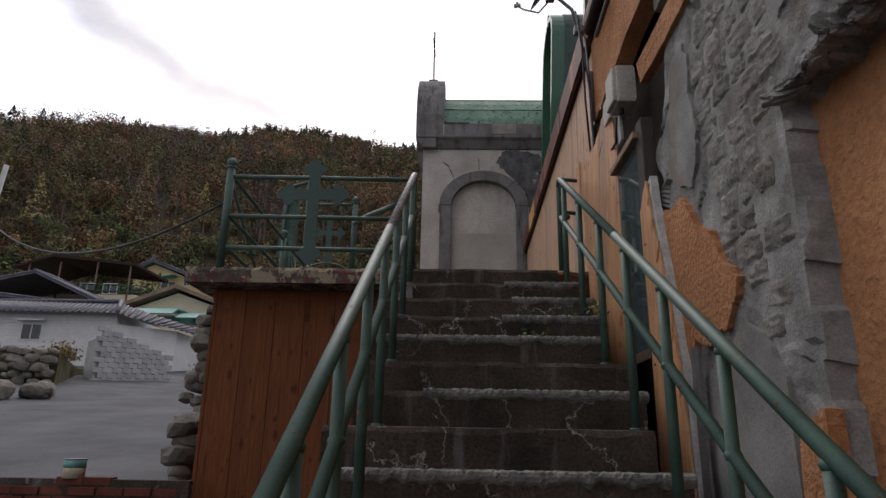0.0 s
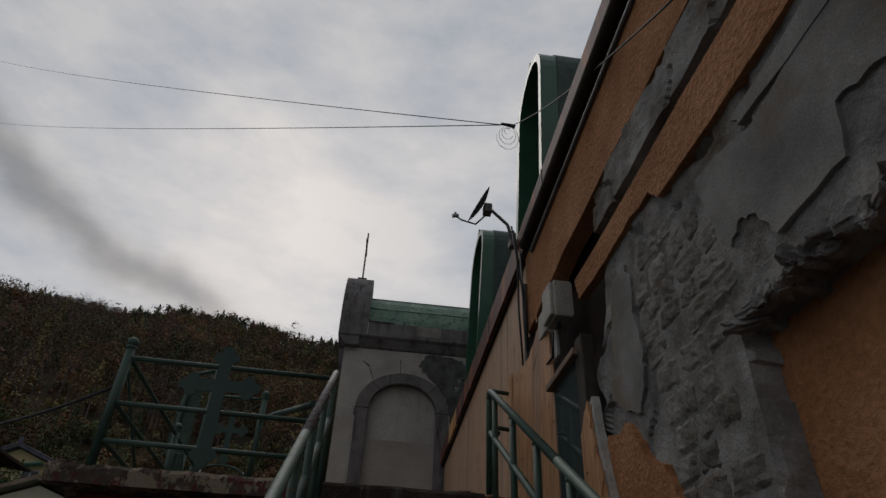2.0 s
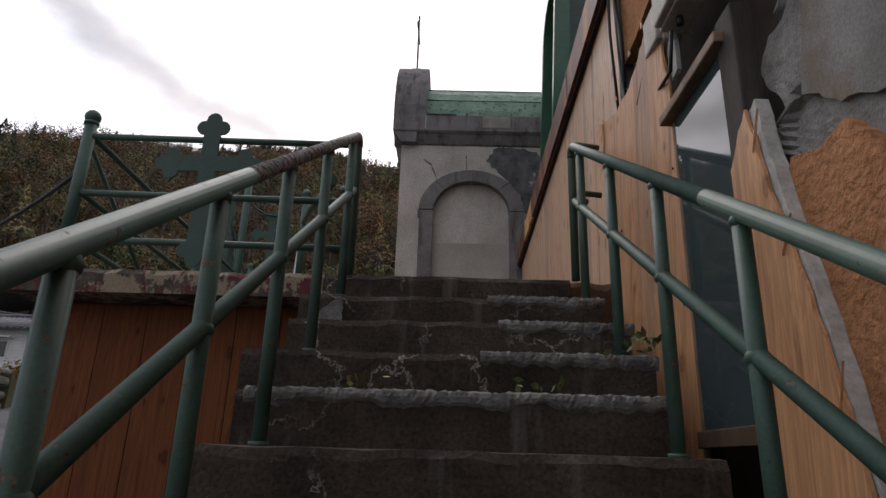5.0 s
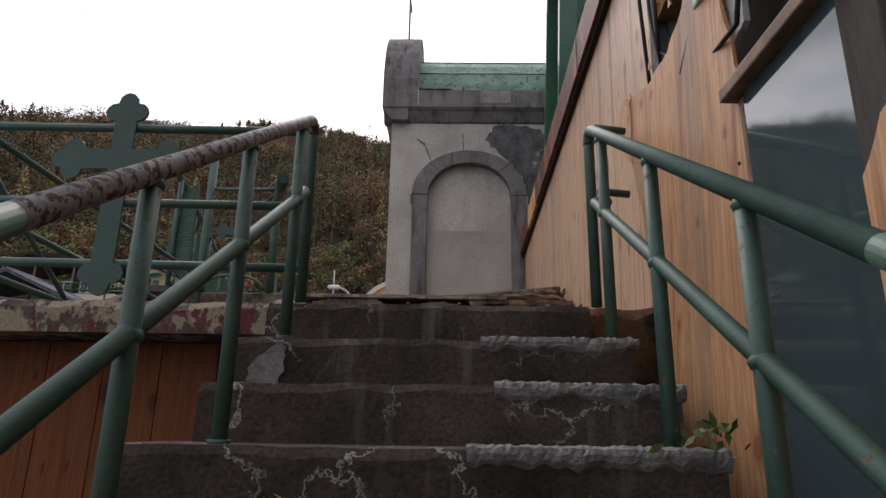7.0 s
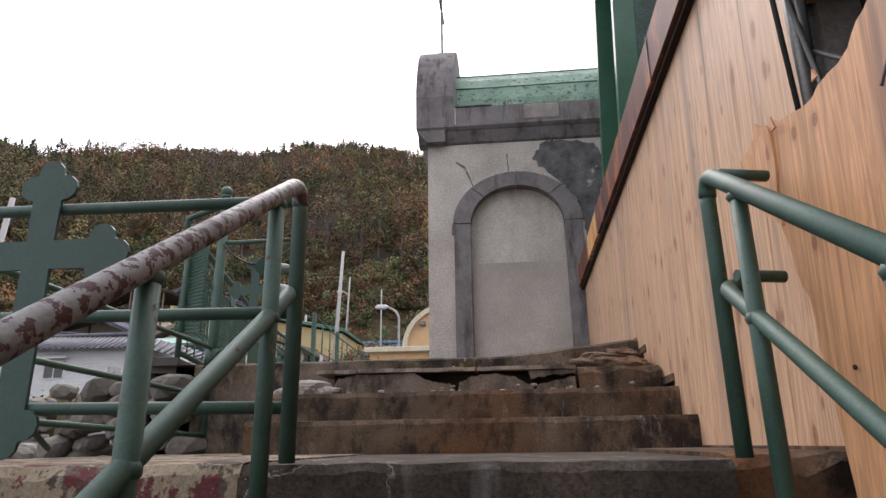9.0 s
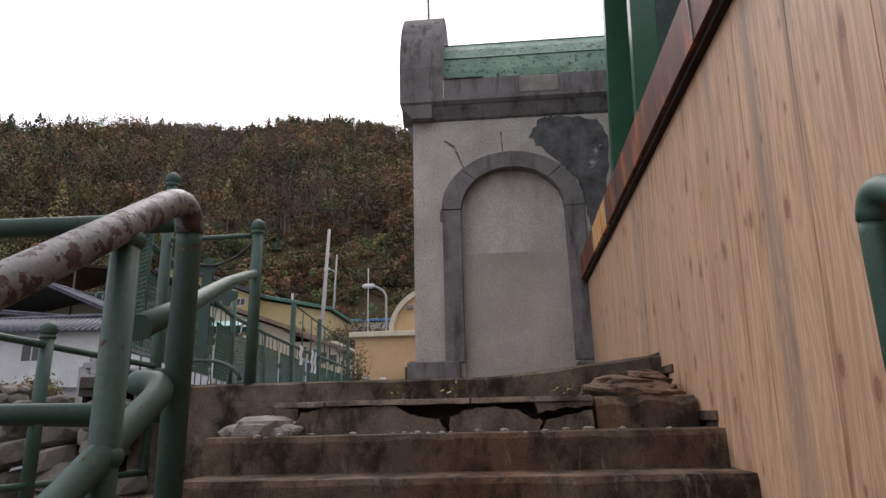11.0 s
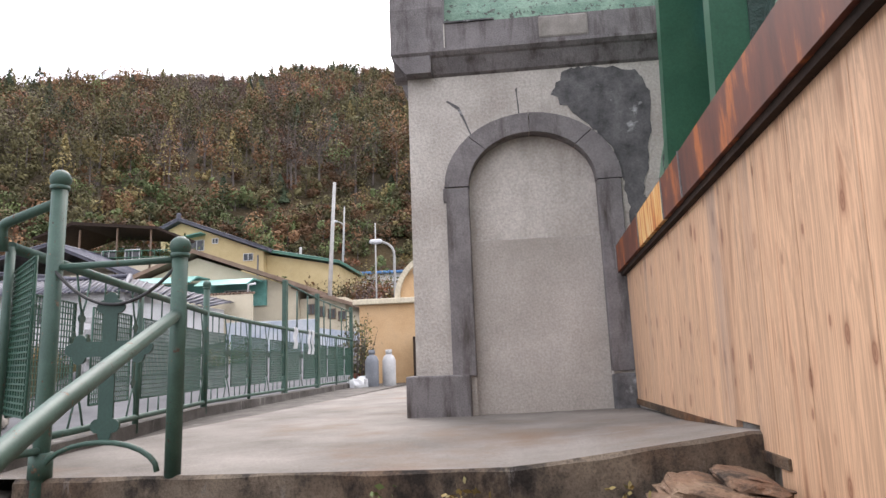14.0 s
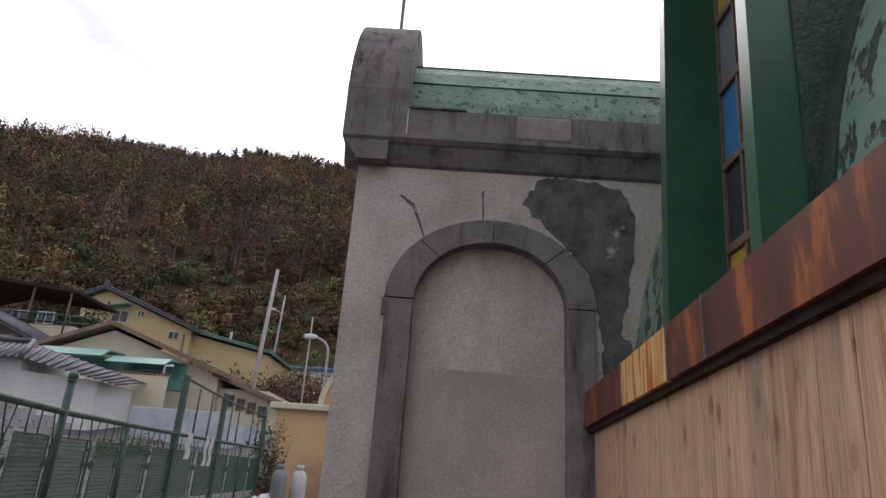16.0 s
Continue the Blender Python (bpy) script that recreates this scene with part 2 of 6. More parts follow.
def wood_material(name, dark, light, lean=0.0, gloss=0.5):
    m, nt, b = shader(name, gloss)
    rings = grain(nt, place(nt, (1, 1, 0.085), lean), 10.0, 7.0, 0.6, 1.1)
    fine = grain(nt, place(nt, (1, 1, 0.015), lean), 120.0, 3.0)
    c = ramp(nt, rings, [(0.30, dark), (0.42, light), (0.49, tuple(0.74 * x for x in light)), (0.53, light), (0.60, tuple(0.80 * x for x in light)), (0.72, dark)])
    c = mix(nt, 0.45, c, ramp(nt, fine, [(0.40, 0.5), (0.56, 1.0)]), "MULTIPLY")
    wide = grain(nt, place(nt, (1, 1, 0.06), lean), 5.0, 3.0)
    c = mix(nt, ramp(nt, wide, [(0.55, 0.0), (0.74, 0.45)]), c, tuple(0.7 * x for x in dark))
    # oval knots, in some places only, with a darker heart and a soft halo drawn out along the grain
    parts = nt.nodes.new("ShaderNodeSeparateXYZ")
    nt.links.new(place(nt, (1, 1, 1), lean), parts.inputs["Vector"])
    across = node(nt, "ShaderNodeMath")
    across.operation = "ADD"
    nt.links.new(parts.outputs["X"], across.inputs[0])
    nt.links.new(parts.outputs["Y"], across.inputs[1])
    flat = nt.nodes.new("ShaderNodeCombineXYZ")
    nt.links.new(across.outputs["Value"], flat.inputs["X"])
    nt.links.new(parts.outputs["Z"], flat.inputs["Y"])
    for sx, sz, size, keep, seed in ((4.6, 2.0, 0.07, 0.42, 0.0), (8.0, 3.4, 0.062, 0.6, 3.7)):
        mp = node(nt, "ShaderNodeMapping", Scale=(sx, sz, 1), Location=(seed, seed, 0))
        nt.links.new(flat.outputs["Vector"], mp.inputs["Vector"])
        cells = node(nt, "ShaderNodeTexVoronoi", Scale=1.0)
        cells.voronoi_dimensions = "2D"
        nt.links.new(mp.outputs["Vector"], cells.inputs["Vector"])
        chosen = ramp(nt, cells.outputs["Color"], [(keep, 0.0), (keep + 0.12, 1.0)])
        spot = ramp(nt, cells.outputs["Distance"], [(0.0, 0.9), (0.5 * size, 0.6), (0.8 * size, 0.85), (1.1 * size, 0.35), (1.5 * size, 0.16), (2.4 * size, 0.0)])
        c = mix(nt, mix(nt, 1.0, spot, chosen, "MULTIPLY"), c, (0.55 * dark[0], 0.40 * dark[1], 0.36 * dark[2]))
    # grey water stains down the boards
    wet = grain(nt, place(nt, (1, 4.0, 0.10), lean), 1.6, 5.0)
    c = mix(nt, ramp(nt, wet, [(0.575, 0.0), (0.70, 0.62)]), c, tuple(0.55 * sum(dark) / 3 + 0.25 * x for x in dark))
    o = nt.nodes.new("ShaderNodeObjectInfo")
    c = mix(nt, 1.0, c, ramp(nt, o.outputs["Random"], [(0.0, 0.88), (1.0, 1.0)]), "MULTIPLY")
    nt.links.new(c, b.inputs["Base Color"])
    relief(nt, b, rings, 0.2, 0.003)
    return m


WOOD = wood_material("brown_wood_panel", (0.37, 0.19, 0.105), (0.71, 0.445, 0.275), -4.0)
WOOD_TORN = wood_material("torn_brown_wood_panel", (0.36, 0.155, 0.065), (0.70, 0.365, 0.175), -4.5)
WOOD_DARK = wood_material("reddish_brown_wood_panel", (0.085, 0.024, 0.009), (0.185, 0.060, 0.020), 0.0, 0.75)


def rust_material():
    m, nt, b = shader("rusty_painted_steel", 0.6, 0.0)
    v = place(nt, (1, 1, 0.25))
    a = grain(nt, v, 6.0, 8.0, 0.65)
    c = ramp(nt, a, [(0.3, (0.055, 0.018, 0.012)), (0.55, (0.12, 0.035, 0.018)), (0.66, (0.35, 0.10, 0.02)), (0.75, (0.09, 0.03, 0.018))])
    nt.links.new(c, b.inputs["Base Color"])
    relief(nt, b, a, 0.3, 0.004)
    return m


RUST = rust_material()


# ---- mesh helpers ----
def box(bm, x0, x1, y0, y1, z0, z1, bevel=0.0):
    made = bmesh.ops.create_cube(bm, size=1.0, matrix=Matrix.LocRotScale(((x0 + x1) / 2, (y0 + y1) / 2, (z0 + z1) / 2), None, (x1 - x0, y1 - y0, z1 - z0)))
    if bevel:
        edges = list({e for v in made["verts"] for e in v.link_edges})
        bmesh.ops.bevel(bm, geom=edges, offset=bevel, segments=2, affect="EDGES", profile=0.5)
    return bm


def boxed(*args, **kw):
    return box(bmesh.new(), *args, **kw)


def tube(bm, points, radius, sides=12, caps=True):
    """A round pipe through the points, mitred at its bends."""
    pts = [Vector(p) for p in points]
    rings = []
    side = None
    for i, p in enumerate(pts):
        a = (p - pts[i - 1]).normalized() if i else (pts[1] - p).normalized()
        b = (pts[i + 1] - p).normalized() if i + 1 < len(pts) else a
        t = (a + b).normalized()
        if side is None:
            side = t.cross(Vector((0.31, 0.17, 0.93))).normalized()
        side = (side - side.dot(t) * t).normalized()
        up = t.cross(side)
        r = radius[i] if isinstance(radius, (list, tuple)) else radius
        rings.append([bm.verts.new(p + r * (math.cos(k * math.tau / sides) * side + math.sin(k * math.tau / sides) * up)) for k in range(sides)])
    for r0, r1 in zip(rings, rings[1:]):
        for k in range(sides):
            f = bm.faces.new((r0[k], r0[(k + 1) % sides], r1[(k + 1) % sides], r1[k]))
            f.smooth = True
    if caps:
        bm.faces.new(list(reversed(rings[0])))
        bm.faces.new(rings[-1])
    return bm


def piped(points, radius, sides=12):
    return tube(bmesh.new(), points, radius, sides)


def bend(a, corner, b, r=0.06, n=5):
    """Points of a rounded corner from a to b."""
    a, c, b = Vector(a), Vector(corner), Vector(b)
    u, v = (a - c).normalized(), (b - c).normalized()
    p0, p2 = c + u * r, c + v * r
    return [((1 - s) ** 2) * p0 + 2 * s * (1 - s) * c + s * s * p2 for s in (k / n for k in range(n + 1))]


def ball(bm, centre, r, rings=8, squash=1.0):
    bmesh.ops.create_uvsphere(bm, u_segments=14, v_segments=rings, radius=r, matrix=Matrix.Translation(centre) @ Matrix.Diagonal((1, 1, squash, 1)))
    for f in bm.faces:
        f.smooth = True
    return bm


def prism(outline, axis, a, b):
    """A closed outline in the plane across the axis, drawn out from a to b along it."""
    bm = bmesh.new()

    def at(p, d):
        return {"x": (d, p[0], p[1]), "y": (p[0], d, p[1]), "z": (p[0], p[1], d)}[axis]

    v0 = [bm.verts.new(at(p, a)) for p in outline]
    v1 = [bm.verts.new(at(p, b)) for p in outline]
    n = len(outline)
    for i in range(n):
        bm.faces.new((v0[i], v0[(i + 1) % n], v1[(i + 1) % n], v1[i]))
    bm.faces.new(list(reversed(v0)))
    bm.faces.new(v1)
    bmesh.ops.recalc_face_normals(bm, faces=bm.faces)
    return bm


def mesh_of(name, bm, material):
    me = bpy.data.meshes.new(name)
    bm.to_mesh(me)
    bm.free()
    me.materials.append(material)
    return me


def part(name, bm, material, parent, label=""):
    ob = new(name, mesh_of(name, bm, material))
    ob.parent = parent
    if label:
        ob["label"] = label
    return ob


def thing(name, label, category, bm=None, material=None, group="", kind="", at=(0, 0, 0)):
    ob = new(name, mesh_of(name, bm, material) if bm else None)
    if not bm:
        ob.empty_display_size = 0.1
    return tagged(ob, label, category, group, kind)


# ---- the plan, in metres ----
WALL_X = 3.505
RISE, RUN = 0.18, 0.28
TOP_Y, TOP_Z = 10.4, 4.2
STEPS = 15
FOOT_Z = TOP_Z - STEPS * RISE
STAIR_L, STAIR_R = 1.80, 3.26
PLAT_Z = 4.84
PLAT_Y = 13.2
TOWER_Y = 16.0
BEAM_Z0, BEAM_Z1 = 6.0, 6.23


def ground_height(x, y):
    """The street climbs ahead; banks rise on its far side."""
    z = 2.43 + 0.118 * (y - 14.0)
    if x < -10:
        z += 0.07 * (-10 - x)
    if x < -1.5 and y < 14:
        z -= 0.02 * (14 - y)
    return z


def build_ground():
    bm = bmesh.new()
    xs = [-400, -200, -120, -80, -60, -45, -35, -28, -22, -17, -13, -10, -7, -4, -1, 1.5, 4, 10, 20, 40, 100, 400]
    ys = [-400, -150, -60, -25, -10, 0, 6, 10, 14, 18, 24, 32, 40, 50, 62, 76, 100, 150, 400]
    grid = [[bm.verts.new((x, y, ground_height(max(x, -80), min(max(y, -20), 110)))) for y in ys] for x in xs]
    for i in range(len(xs) - 1):
        for j in range(len(ys) - 1):
            bm.faces.new((grid[i][j], grid[i + 1][j], grid[i + 1][j + 1], grid[i][j + 1]))
    return thing("ground", "grey asphalt street climbing past the steps", "ground", bm, ASPHALT, kind="structure")


build_ground()


def ragged(points, n=7, amp=0.02, seed=0):
    """The outline with uneven, broken edges."""
    out = []
    for i, (p, q) in enumerate(zip(points, points[1:] + points[:1])):
        for k in range(n):
            s = k / n
            u, v = p[0] + (q[0] - p[0]) * s, p[1] + (q[1] - p[1]) * s
            if k:
                u += amp * noise.noise((i * 3.3 + k * 1.7, seed, 0.4))
                v += amp * noise.noise((i * 2.1 + k * 2.3, seed, 9.4))
            out.append((u, v))
    return out


def worn_slab(x0, x1, y0, y1, z0, z1, chip=0.012, seed=0, cell=0.045):
    """A concrete slab whose front top edge is chipped and uneven."""
    bm = bmesh.new()
    n = max(4, int((x1 - x0) / cell))
    rows = []
    for i in range(n + 1):
        x = x0 + (x1 - x0) * i / n
        a = noise.noise((x * 4.0, seed * 3.7, 1.3)) + 0.5 * noise.noise((x * 13.0, seed * 1.7, 4.0))
        b = noise.noise((x * 9.0, seed * 5.1, 7.7))
        dy, dz = chip * (0.8 + a), chip * (0.6 + b)
        rows.append([bm.verts.new(p) for p in ((x, y0 + 0.3 * dy, z0), (x, y0 + 0.3 * dy, z1 - 0.02 - dz), (x, y0 + dy + 0.008, z1 - 0.4 * dz), (x, y0 + 0.06 + dy, z1 - 0.1 * dz), (x, y1, z1), (x, y1, z0))])
    for r, s in zip(rows, rows[1:]):
        for k in range(6):
            bm.faces.new((r[k], r[(k + 1) % 6], s[(k + 1) % 6], s[k]))
    bm.faces.new(list(reversed(rows[0])))
    bm.faces.new(rows[-1])
    bmesh.ops.recalc_face_normals(bm, faces=bm.faces)
    return bm


def mortar_bead(x0, x1, y, z, seed):
    """Rough mortar trowelled over a step's nose, lumpy and broken along both edges."""
    bm = bmesh.new()
    n = int((x1 - x0) / 0.011)
    rows = []
    for i in range(n + 1):
        x = x0 + (x1 - x0) * i / n
        w = 1.0 + 0.55 * noise.noise((x * 7, seed, 2.0)) + 0.35 * noise.noise((x * 23, seed, 5.0))
        row = []
        for u, v in ((0.006, -0.045), (-0.008, -0.030), (-0.013, -0.012), (-0.008, 0.004), (0.02, 0.010), (0.05, 0.008), (0.085, -0.004)):
            low = u if u < 0.01 else u * w
            down = v * w if v < 0 else v
            j = 0.007 * noise.noise((x * 60, (u - v) * 60, seed)) + 0.004 * noise.noise((x * 130, (u - v) * 120, seed))
            row.append(bm.verts.new((x, y + low - j, z + down + j)))
        rows.append(row)
    for r, q in zip(rows, rows[1:]):
        for k in range(6):
            bm.faces.new((r[k], q[k], q[k + 1], r[k + 1]))
    for r in (rows[0], rows[-1]):
        bm.faces.new(r)
    bmesh.ops.recalc_face_normals(bm, faces=bm.faces)
    return bm


def build_stairs():
    st = thing("stairs", "steep cracked dark concrete steps between green pipe rails", "stairs", kind="structure")
    for k in range(STEPS):
        y, z = TOP_Y - k * RUN, TOP_Z - k * RISE
        back = y + RUN + 0.05 if k else 12.1
        right = STAIR_R - 0.05 * (k % 3 == 1) if k else 3.12
        left = STAIR_L - 0.06 * (k % 4 == 3) - 0.03 * (k % 2)
        part("step", worn_slab(left, right, y, back, z - RISE - 0.25, z, 0.016, k), CONCRETE, st)
        if k in (1, 2, 3, 4, 6, 8, 10):
            # a strip of newer pale mortar along the edge
            a = left + (0.9 if k < 4 else 0.35 if k % 4 else 0.03)
            part("mortar_edge", mortar_bead(a, right + 0.012, y, z, k + 40), MORTAR, st, "pale crumbling mortar edge")
    # a pale scar where the corner of a step was patched
    part("corner_patch", prism(ragged([(1.85, 3.85), (1.86, 3.91), (1.92, 3.97), (1.97, 4.0), (1.985, 3.95), (1.965, 3.85)], 4, 0.012, 11), "y", TOP_Y - RUN - 0.003, TOP_Y - RUN + 0.03), MORTAR, st, "pale mortar patch on a step corner")
    return st


build_stairs()
thing("stair_base", "dark stained concrete mass under the steps", "foundation", prism([(6.25, 0.6), (6.25, 1.2), (10.6, 3.9), (13.3, 4.0), (13.3, 0.6)], "x", STAIR_L + 0.05, 3.1), OLD_CONCRETE, kind="structure")
thing("landing_side", "broken concrete ledge beside the panelled wall", "ledge", worn_slab(3.13, 3.49, 10.45, 12.2, 3.3, 4.215, 0.05, 77), RUSTY_CONCRETE, kind="structure")


STREAKED = streaked("dark_streaked_concrete", (0.06, 0.05, 0.04), (0.22, 0.175, 0.13), (0.022, 0.019, 0.017), (0.09, 0.048, 0.026), (0.25, 0.23, 0.21))


def build_platform():
    pf = thing("terrace", "concrete terrace with a dark stained retaining edge", "terrace", kind="structure")
    bm = bmesh.new()
    xs = [-0.15 + 0.2 * i for i in range(19)] + [4.6, 8.0]
    rows = []
    for x in xs:
        lift = 0.11 * max(0.0, min(1.0, (x - 2.5) / 0.95))
        back = 0.10 * max(0.0, min(1.0, (x - 2.2) / 1.2))
        chip = 0.012 * noise.noise((x * 5, 2.0, 0.5))
        rows.append([bm.verts.new(p) for p in ((x, PLAT_Y + back + chip, 1.5), (x, PLAT_Y + back + chip, PLAT_Z + lift - 0.015 + chip), (x, PLAT_Y + back + 0.02, PLAT_Z + lift), (x, 14.6, PLAT_Z + 0.4 * lift), (x, 18.0, PLAT_Z - 0.02), (x, 33.0, PLAT_Z - 0.1))])
    for r, s in zip(rows, rows[1:]):
        for k in range(5):
            if k > 1:
                bm.faces.new((r[k], s[k], s[k + 1], r[k + 1]))
    face = bmesh.new()
    edge = [[face.verts.new(v.co) for v in r[:3]] for r in rows if r[0].co.x > 0.2]
    for r, s in zip(edge, edge[1:]):
        for k in range(2):
            face.faces.new((r[k], s[k], s[k + 1], r[k + 1]))
    part("terrace_floor", bm, FLOOR_GREY, pf)
    part("retaining_face", face, STREAKED, pf, "dark streaked concrete edge")
    part("terrace_side", prism([(-0.12, 13.25), (-1.3, 17.0), (-1.9, 33.0), (-0.1, 33.0)], "z", 1.5, PLAT_Z - 0.03), OLD_CONCRETE, pf)
    # low kerb under the fence
    part("kerb", prism([(-0.15, 13.25), (-1.0, 17.0), (-1.45, 26.0), (-1.25, 26.0), (-0.8, 17.0), (0.05, 13.3)], "z", PLAT_Z - 0.05, PLAT_Z + 0.07), OLD_CONCRETE, pf)
    return pf


build_platform()
for k, (y, z, left) in enumerate(((12.02, 4.375, 1.15), (12.32, 4.54, 1.12))):
    thing("upper_step", "worn concrete step with rust-brown stains", "step", worn_slab(left, WALL_X, y, PLAT_Y + 0.1, 3.0, z, 0.012, 20 + k), RUSTY_CONCRETE, group="steps to the terrace", kind="structure")
STEP_TAN = streaked("tan_stained_mortar", (0.12, 0.095, 0.075), (0.27, 0.22, 0.175), (0.06, 0.047, 0.038), (0.17, 0.11, 0.07), (0.30, 0.27, 0.24))
# solid block, coloured near black for the shade in the step's hollow
HOLLOW_SHADE = plain("near_black_hollow_shade", (0.015, 0.012, 0.01), (0.04, 0.03, 0.022), 8, 60, 0.95, bump=0.8)
thing("step_shade_core", "near-black block painted as shade inside the broken step", "step", boxed(1.45, 2.97, 12.70, PLAT_Y + 0.1, 4.5, 4.672), HOLLOW_SHADE, kind="structure")


def build_broken_step():
    b = thing("broken_step", "broken top step with a hollow under its slab", "step", kind="structure")
    fronts = [[(1.42, 4.535), (1.50, 4.65), (1.62, 4.672), (1.98, 4.672), (2.05, 4.63), (2.12, 4.615), (2.2, 4.605), (2.24, 4.535)],
              [(2.25, 4.535), (2.26, 4.61), (2.34, 4.645), (2.46, 4.655), (2.60, 4.64), (2.66, 4.60), (2.72, 4.58), (2.70, 4.535)],
              [(2.71, 4.535), (2.74, 4.585), (2.84, 4.61), (2.965, 4.63), (2.97, 4.535)],
              [(2.68, 4.672), (2.70, 4.62), (2.80, 4.64), (2.97, 4.65), (2.97, 4.672)]]
    for k, pts in enumerate(fronts):
        part("front_piece", prism(ragged(pts, 4, 0.012, k), "y", 12.60 + 0.006 * (k % 2), 12.70), STEP_TAN, b)
    caps = [(1.37, 1.62, -0.8), (1.63, 2.36, 0.15), (2.37, 2.97, -0.1)]
    for k, (x0, x1, tip) in enumerate(caps):
        bm = worn_slab(x0, x1, 12.565 + 0.012 * k, PLAT_Y + 0.1, 4.676, 4.704, 0.014, 60 + k, 0.025)
        bmesh.ops.rotate(bm, verts=bm.verts, cent=(x1, 12.8, 4.69), matrix=Matrix.Rotation(radians(tip), 3, "Y"))
        part("capping", bm, STEP_TAN, b, "thin cracked mortar slab")
    return b


build_broken_step()


def lump(size, seed, sub=2, rough=0.25):
    bm = bmesh.new()
    bmesh.ops.create_icosphere(bm, subdivisions=sub, radius=1.0)
    for v in bm.verts:
        n = 1 + rough * noise.noise(v.co * 1.3 + Vector((seed * 3.1, seed, 0))) + 0.5 * rough * noise.noise(v.co * 3.1 + Vector((seed, 0, 5)))
        p = v.co * n
        # squarer than a ball
        v.co = Vector([math.copysign(abs(c) ** 0.7, c) * s for c, s in zip(p, size)])
    return bm


def placed(bm, x, y, z, turn=0.0):
    bmesh.ops.transform(bm, matrix=pose(x, y, z, 0, 0, turn), verts=bm.verts)
    return bm


RED_STONE = streaked("rust_red_stained_stone", (0.10, 0.06, 0.04), (0.26, 0.18, 0.12), (0.035, 0.027, 0.022), (0.20, 0.085, 0.045), (0.28, 0.24, 0.2))
thing("step_end_block", "dark rust-stained concrete block at the step end", "block", worn_slab(2.99, 3.48, 12.62, 13.25, 4.5, 4.70, 0.04, 51, 0.03), RUSTY_CONCRETE, kind="structure")
mound = thing("mortar_mound", "rust-red cracked stone and mortar on the steps", "rubble")
for k, (x, y, z, sx, sy, sz, tip) in enumerate(((3.23, 13.0, 4.705, 0.25, 0.30, 0.06, -4), (3.26, 13.03, 4.75, 0.22, 0.27, 0.045, -9), (3.34, 13.06, 4.795, 0.12, 0.22, 0.03, -12))):
    bm = lump((sx, sy, sz), 31 + k, 4, 0.35)
    for v in bm.verts:
        v.co += 0.02 * noise.noise_vector(v.co * 6.0 + Vector((k, 0, 0))) + 0.006 * noise.noise_vector(v.co * 25.0)
    bmesh.ops.transform(bm, matrix=pose(x, y, z, 0, -tip, 0), verts=bm.verts)
    part("flat_stone", bm, RED_STONE, mound)
random.seed(8)
for k in range(16):
    r = random.uniform(0.03, 0.10)
    thing("rubble", "broken piece of grey concrete on the step", "rubble", placed(lump((r * 1.4, r, r * 0.6), k, 2, 0.35), random.uniform(1.12, 1.5), random.uniform(12.45, 13.0), 4.54 + r * 0.4, random.uniform(0, 180)), TREAD, group="rubble beside the steps")
for k in range(26):
    r = random.uniform(0.006, 0.016)
    thing("chip", "small pale chip of mortar on concrete", "rubble", placed(lump((r * 1.5, r, r * 0.7), k, 1, 0.3), random.uniform(1.4, 3.4), random.choice([12.1, 12.45, 12.36]) + random.uniform(0, 0.1), 4.54 + r * 0.3), TREAD, group="chips on the steps")

# ---- the slab over the annex, beside the steps ----
def flaking():
    """Old cream and red coats flaking off dark concrete, washed in streaks."""
    m, nt, b = shader("flaking_red_and_cream_paint", 0.9)
    v = place(nt)
    thin = grain(nt, v, 80.0, 5.0, 0.7)
    c = ramp(nt, grain(nt, v, 5.0, 7.0), [(0.32, (0.035, 0.028, 0.024)), (0.68, (0.13, 0.105, 0.085))])
    coat = grain(nt, place(nt, (1, 1, 0.7)), 6.5, 9.0, 0.72)
    c = mix(nt, ramp(nt, coat, [(0.49, 0.0), (0.515, 1.0)]), c, (0.27, 0.22, 0.155))
    red = grain(nt, place(nt, (1, 1, 0.8)), 9.0, 9.0, 0.72)
    c = mix(nt, ramp(nt, red, [(0.555, 0.0), (0.575, 1.0)]), c, (0.12, 0.036, 0.038))
    c = mix(nt, 0.55, c, ramp(nt, thin, [(0.34, 0.4), (0.6, 1.1)]), "MULTIPLY")
    nt.links.new(c, b.inputs["Base Color"])
    relief(nt, b, mix(nt, 0.5, coat, thin), 0.9, 0.012)
    return m


FLAKING = flaking()
slab = thing("landing_slab", "concrete slab with flaking red and cream paint", "slab", worn_slab(0.11, 1.82, 10.40, 13.2, 4.065, 4.205, 0.03, 3), FLAKING, kind="structure")
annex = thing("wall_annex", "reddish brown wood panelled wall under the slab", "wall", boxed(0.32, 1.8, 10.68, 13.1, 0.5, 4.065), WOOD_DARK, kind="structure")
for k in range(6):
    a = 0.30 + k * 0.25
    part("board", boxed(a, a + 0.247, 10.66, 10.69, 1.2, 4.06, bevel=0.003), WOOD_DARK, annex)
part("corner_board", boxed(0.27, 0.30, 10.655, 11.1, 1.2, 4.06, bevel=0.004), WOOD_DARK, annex)


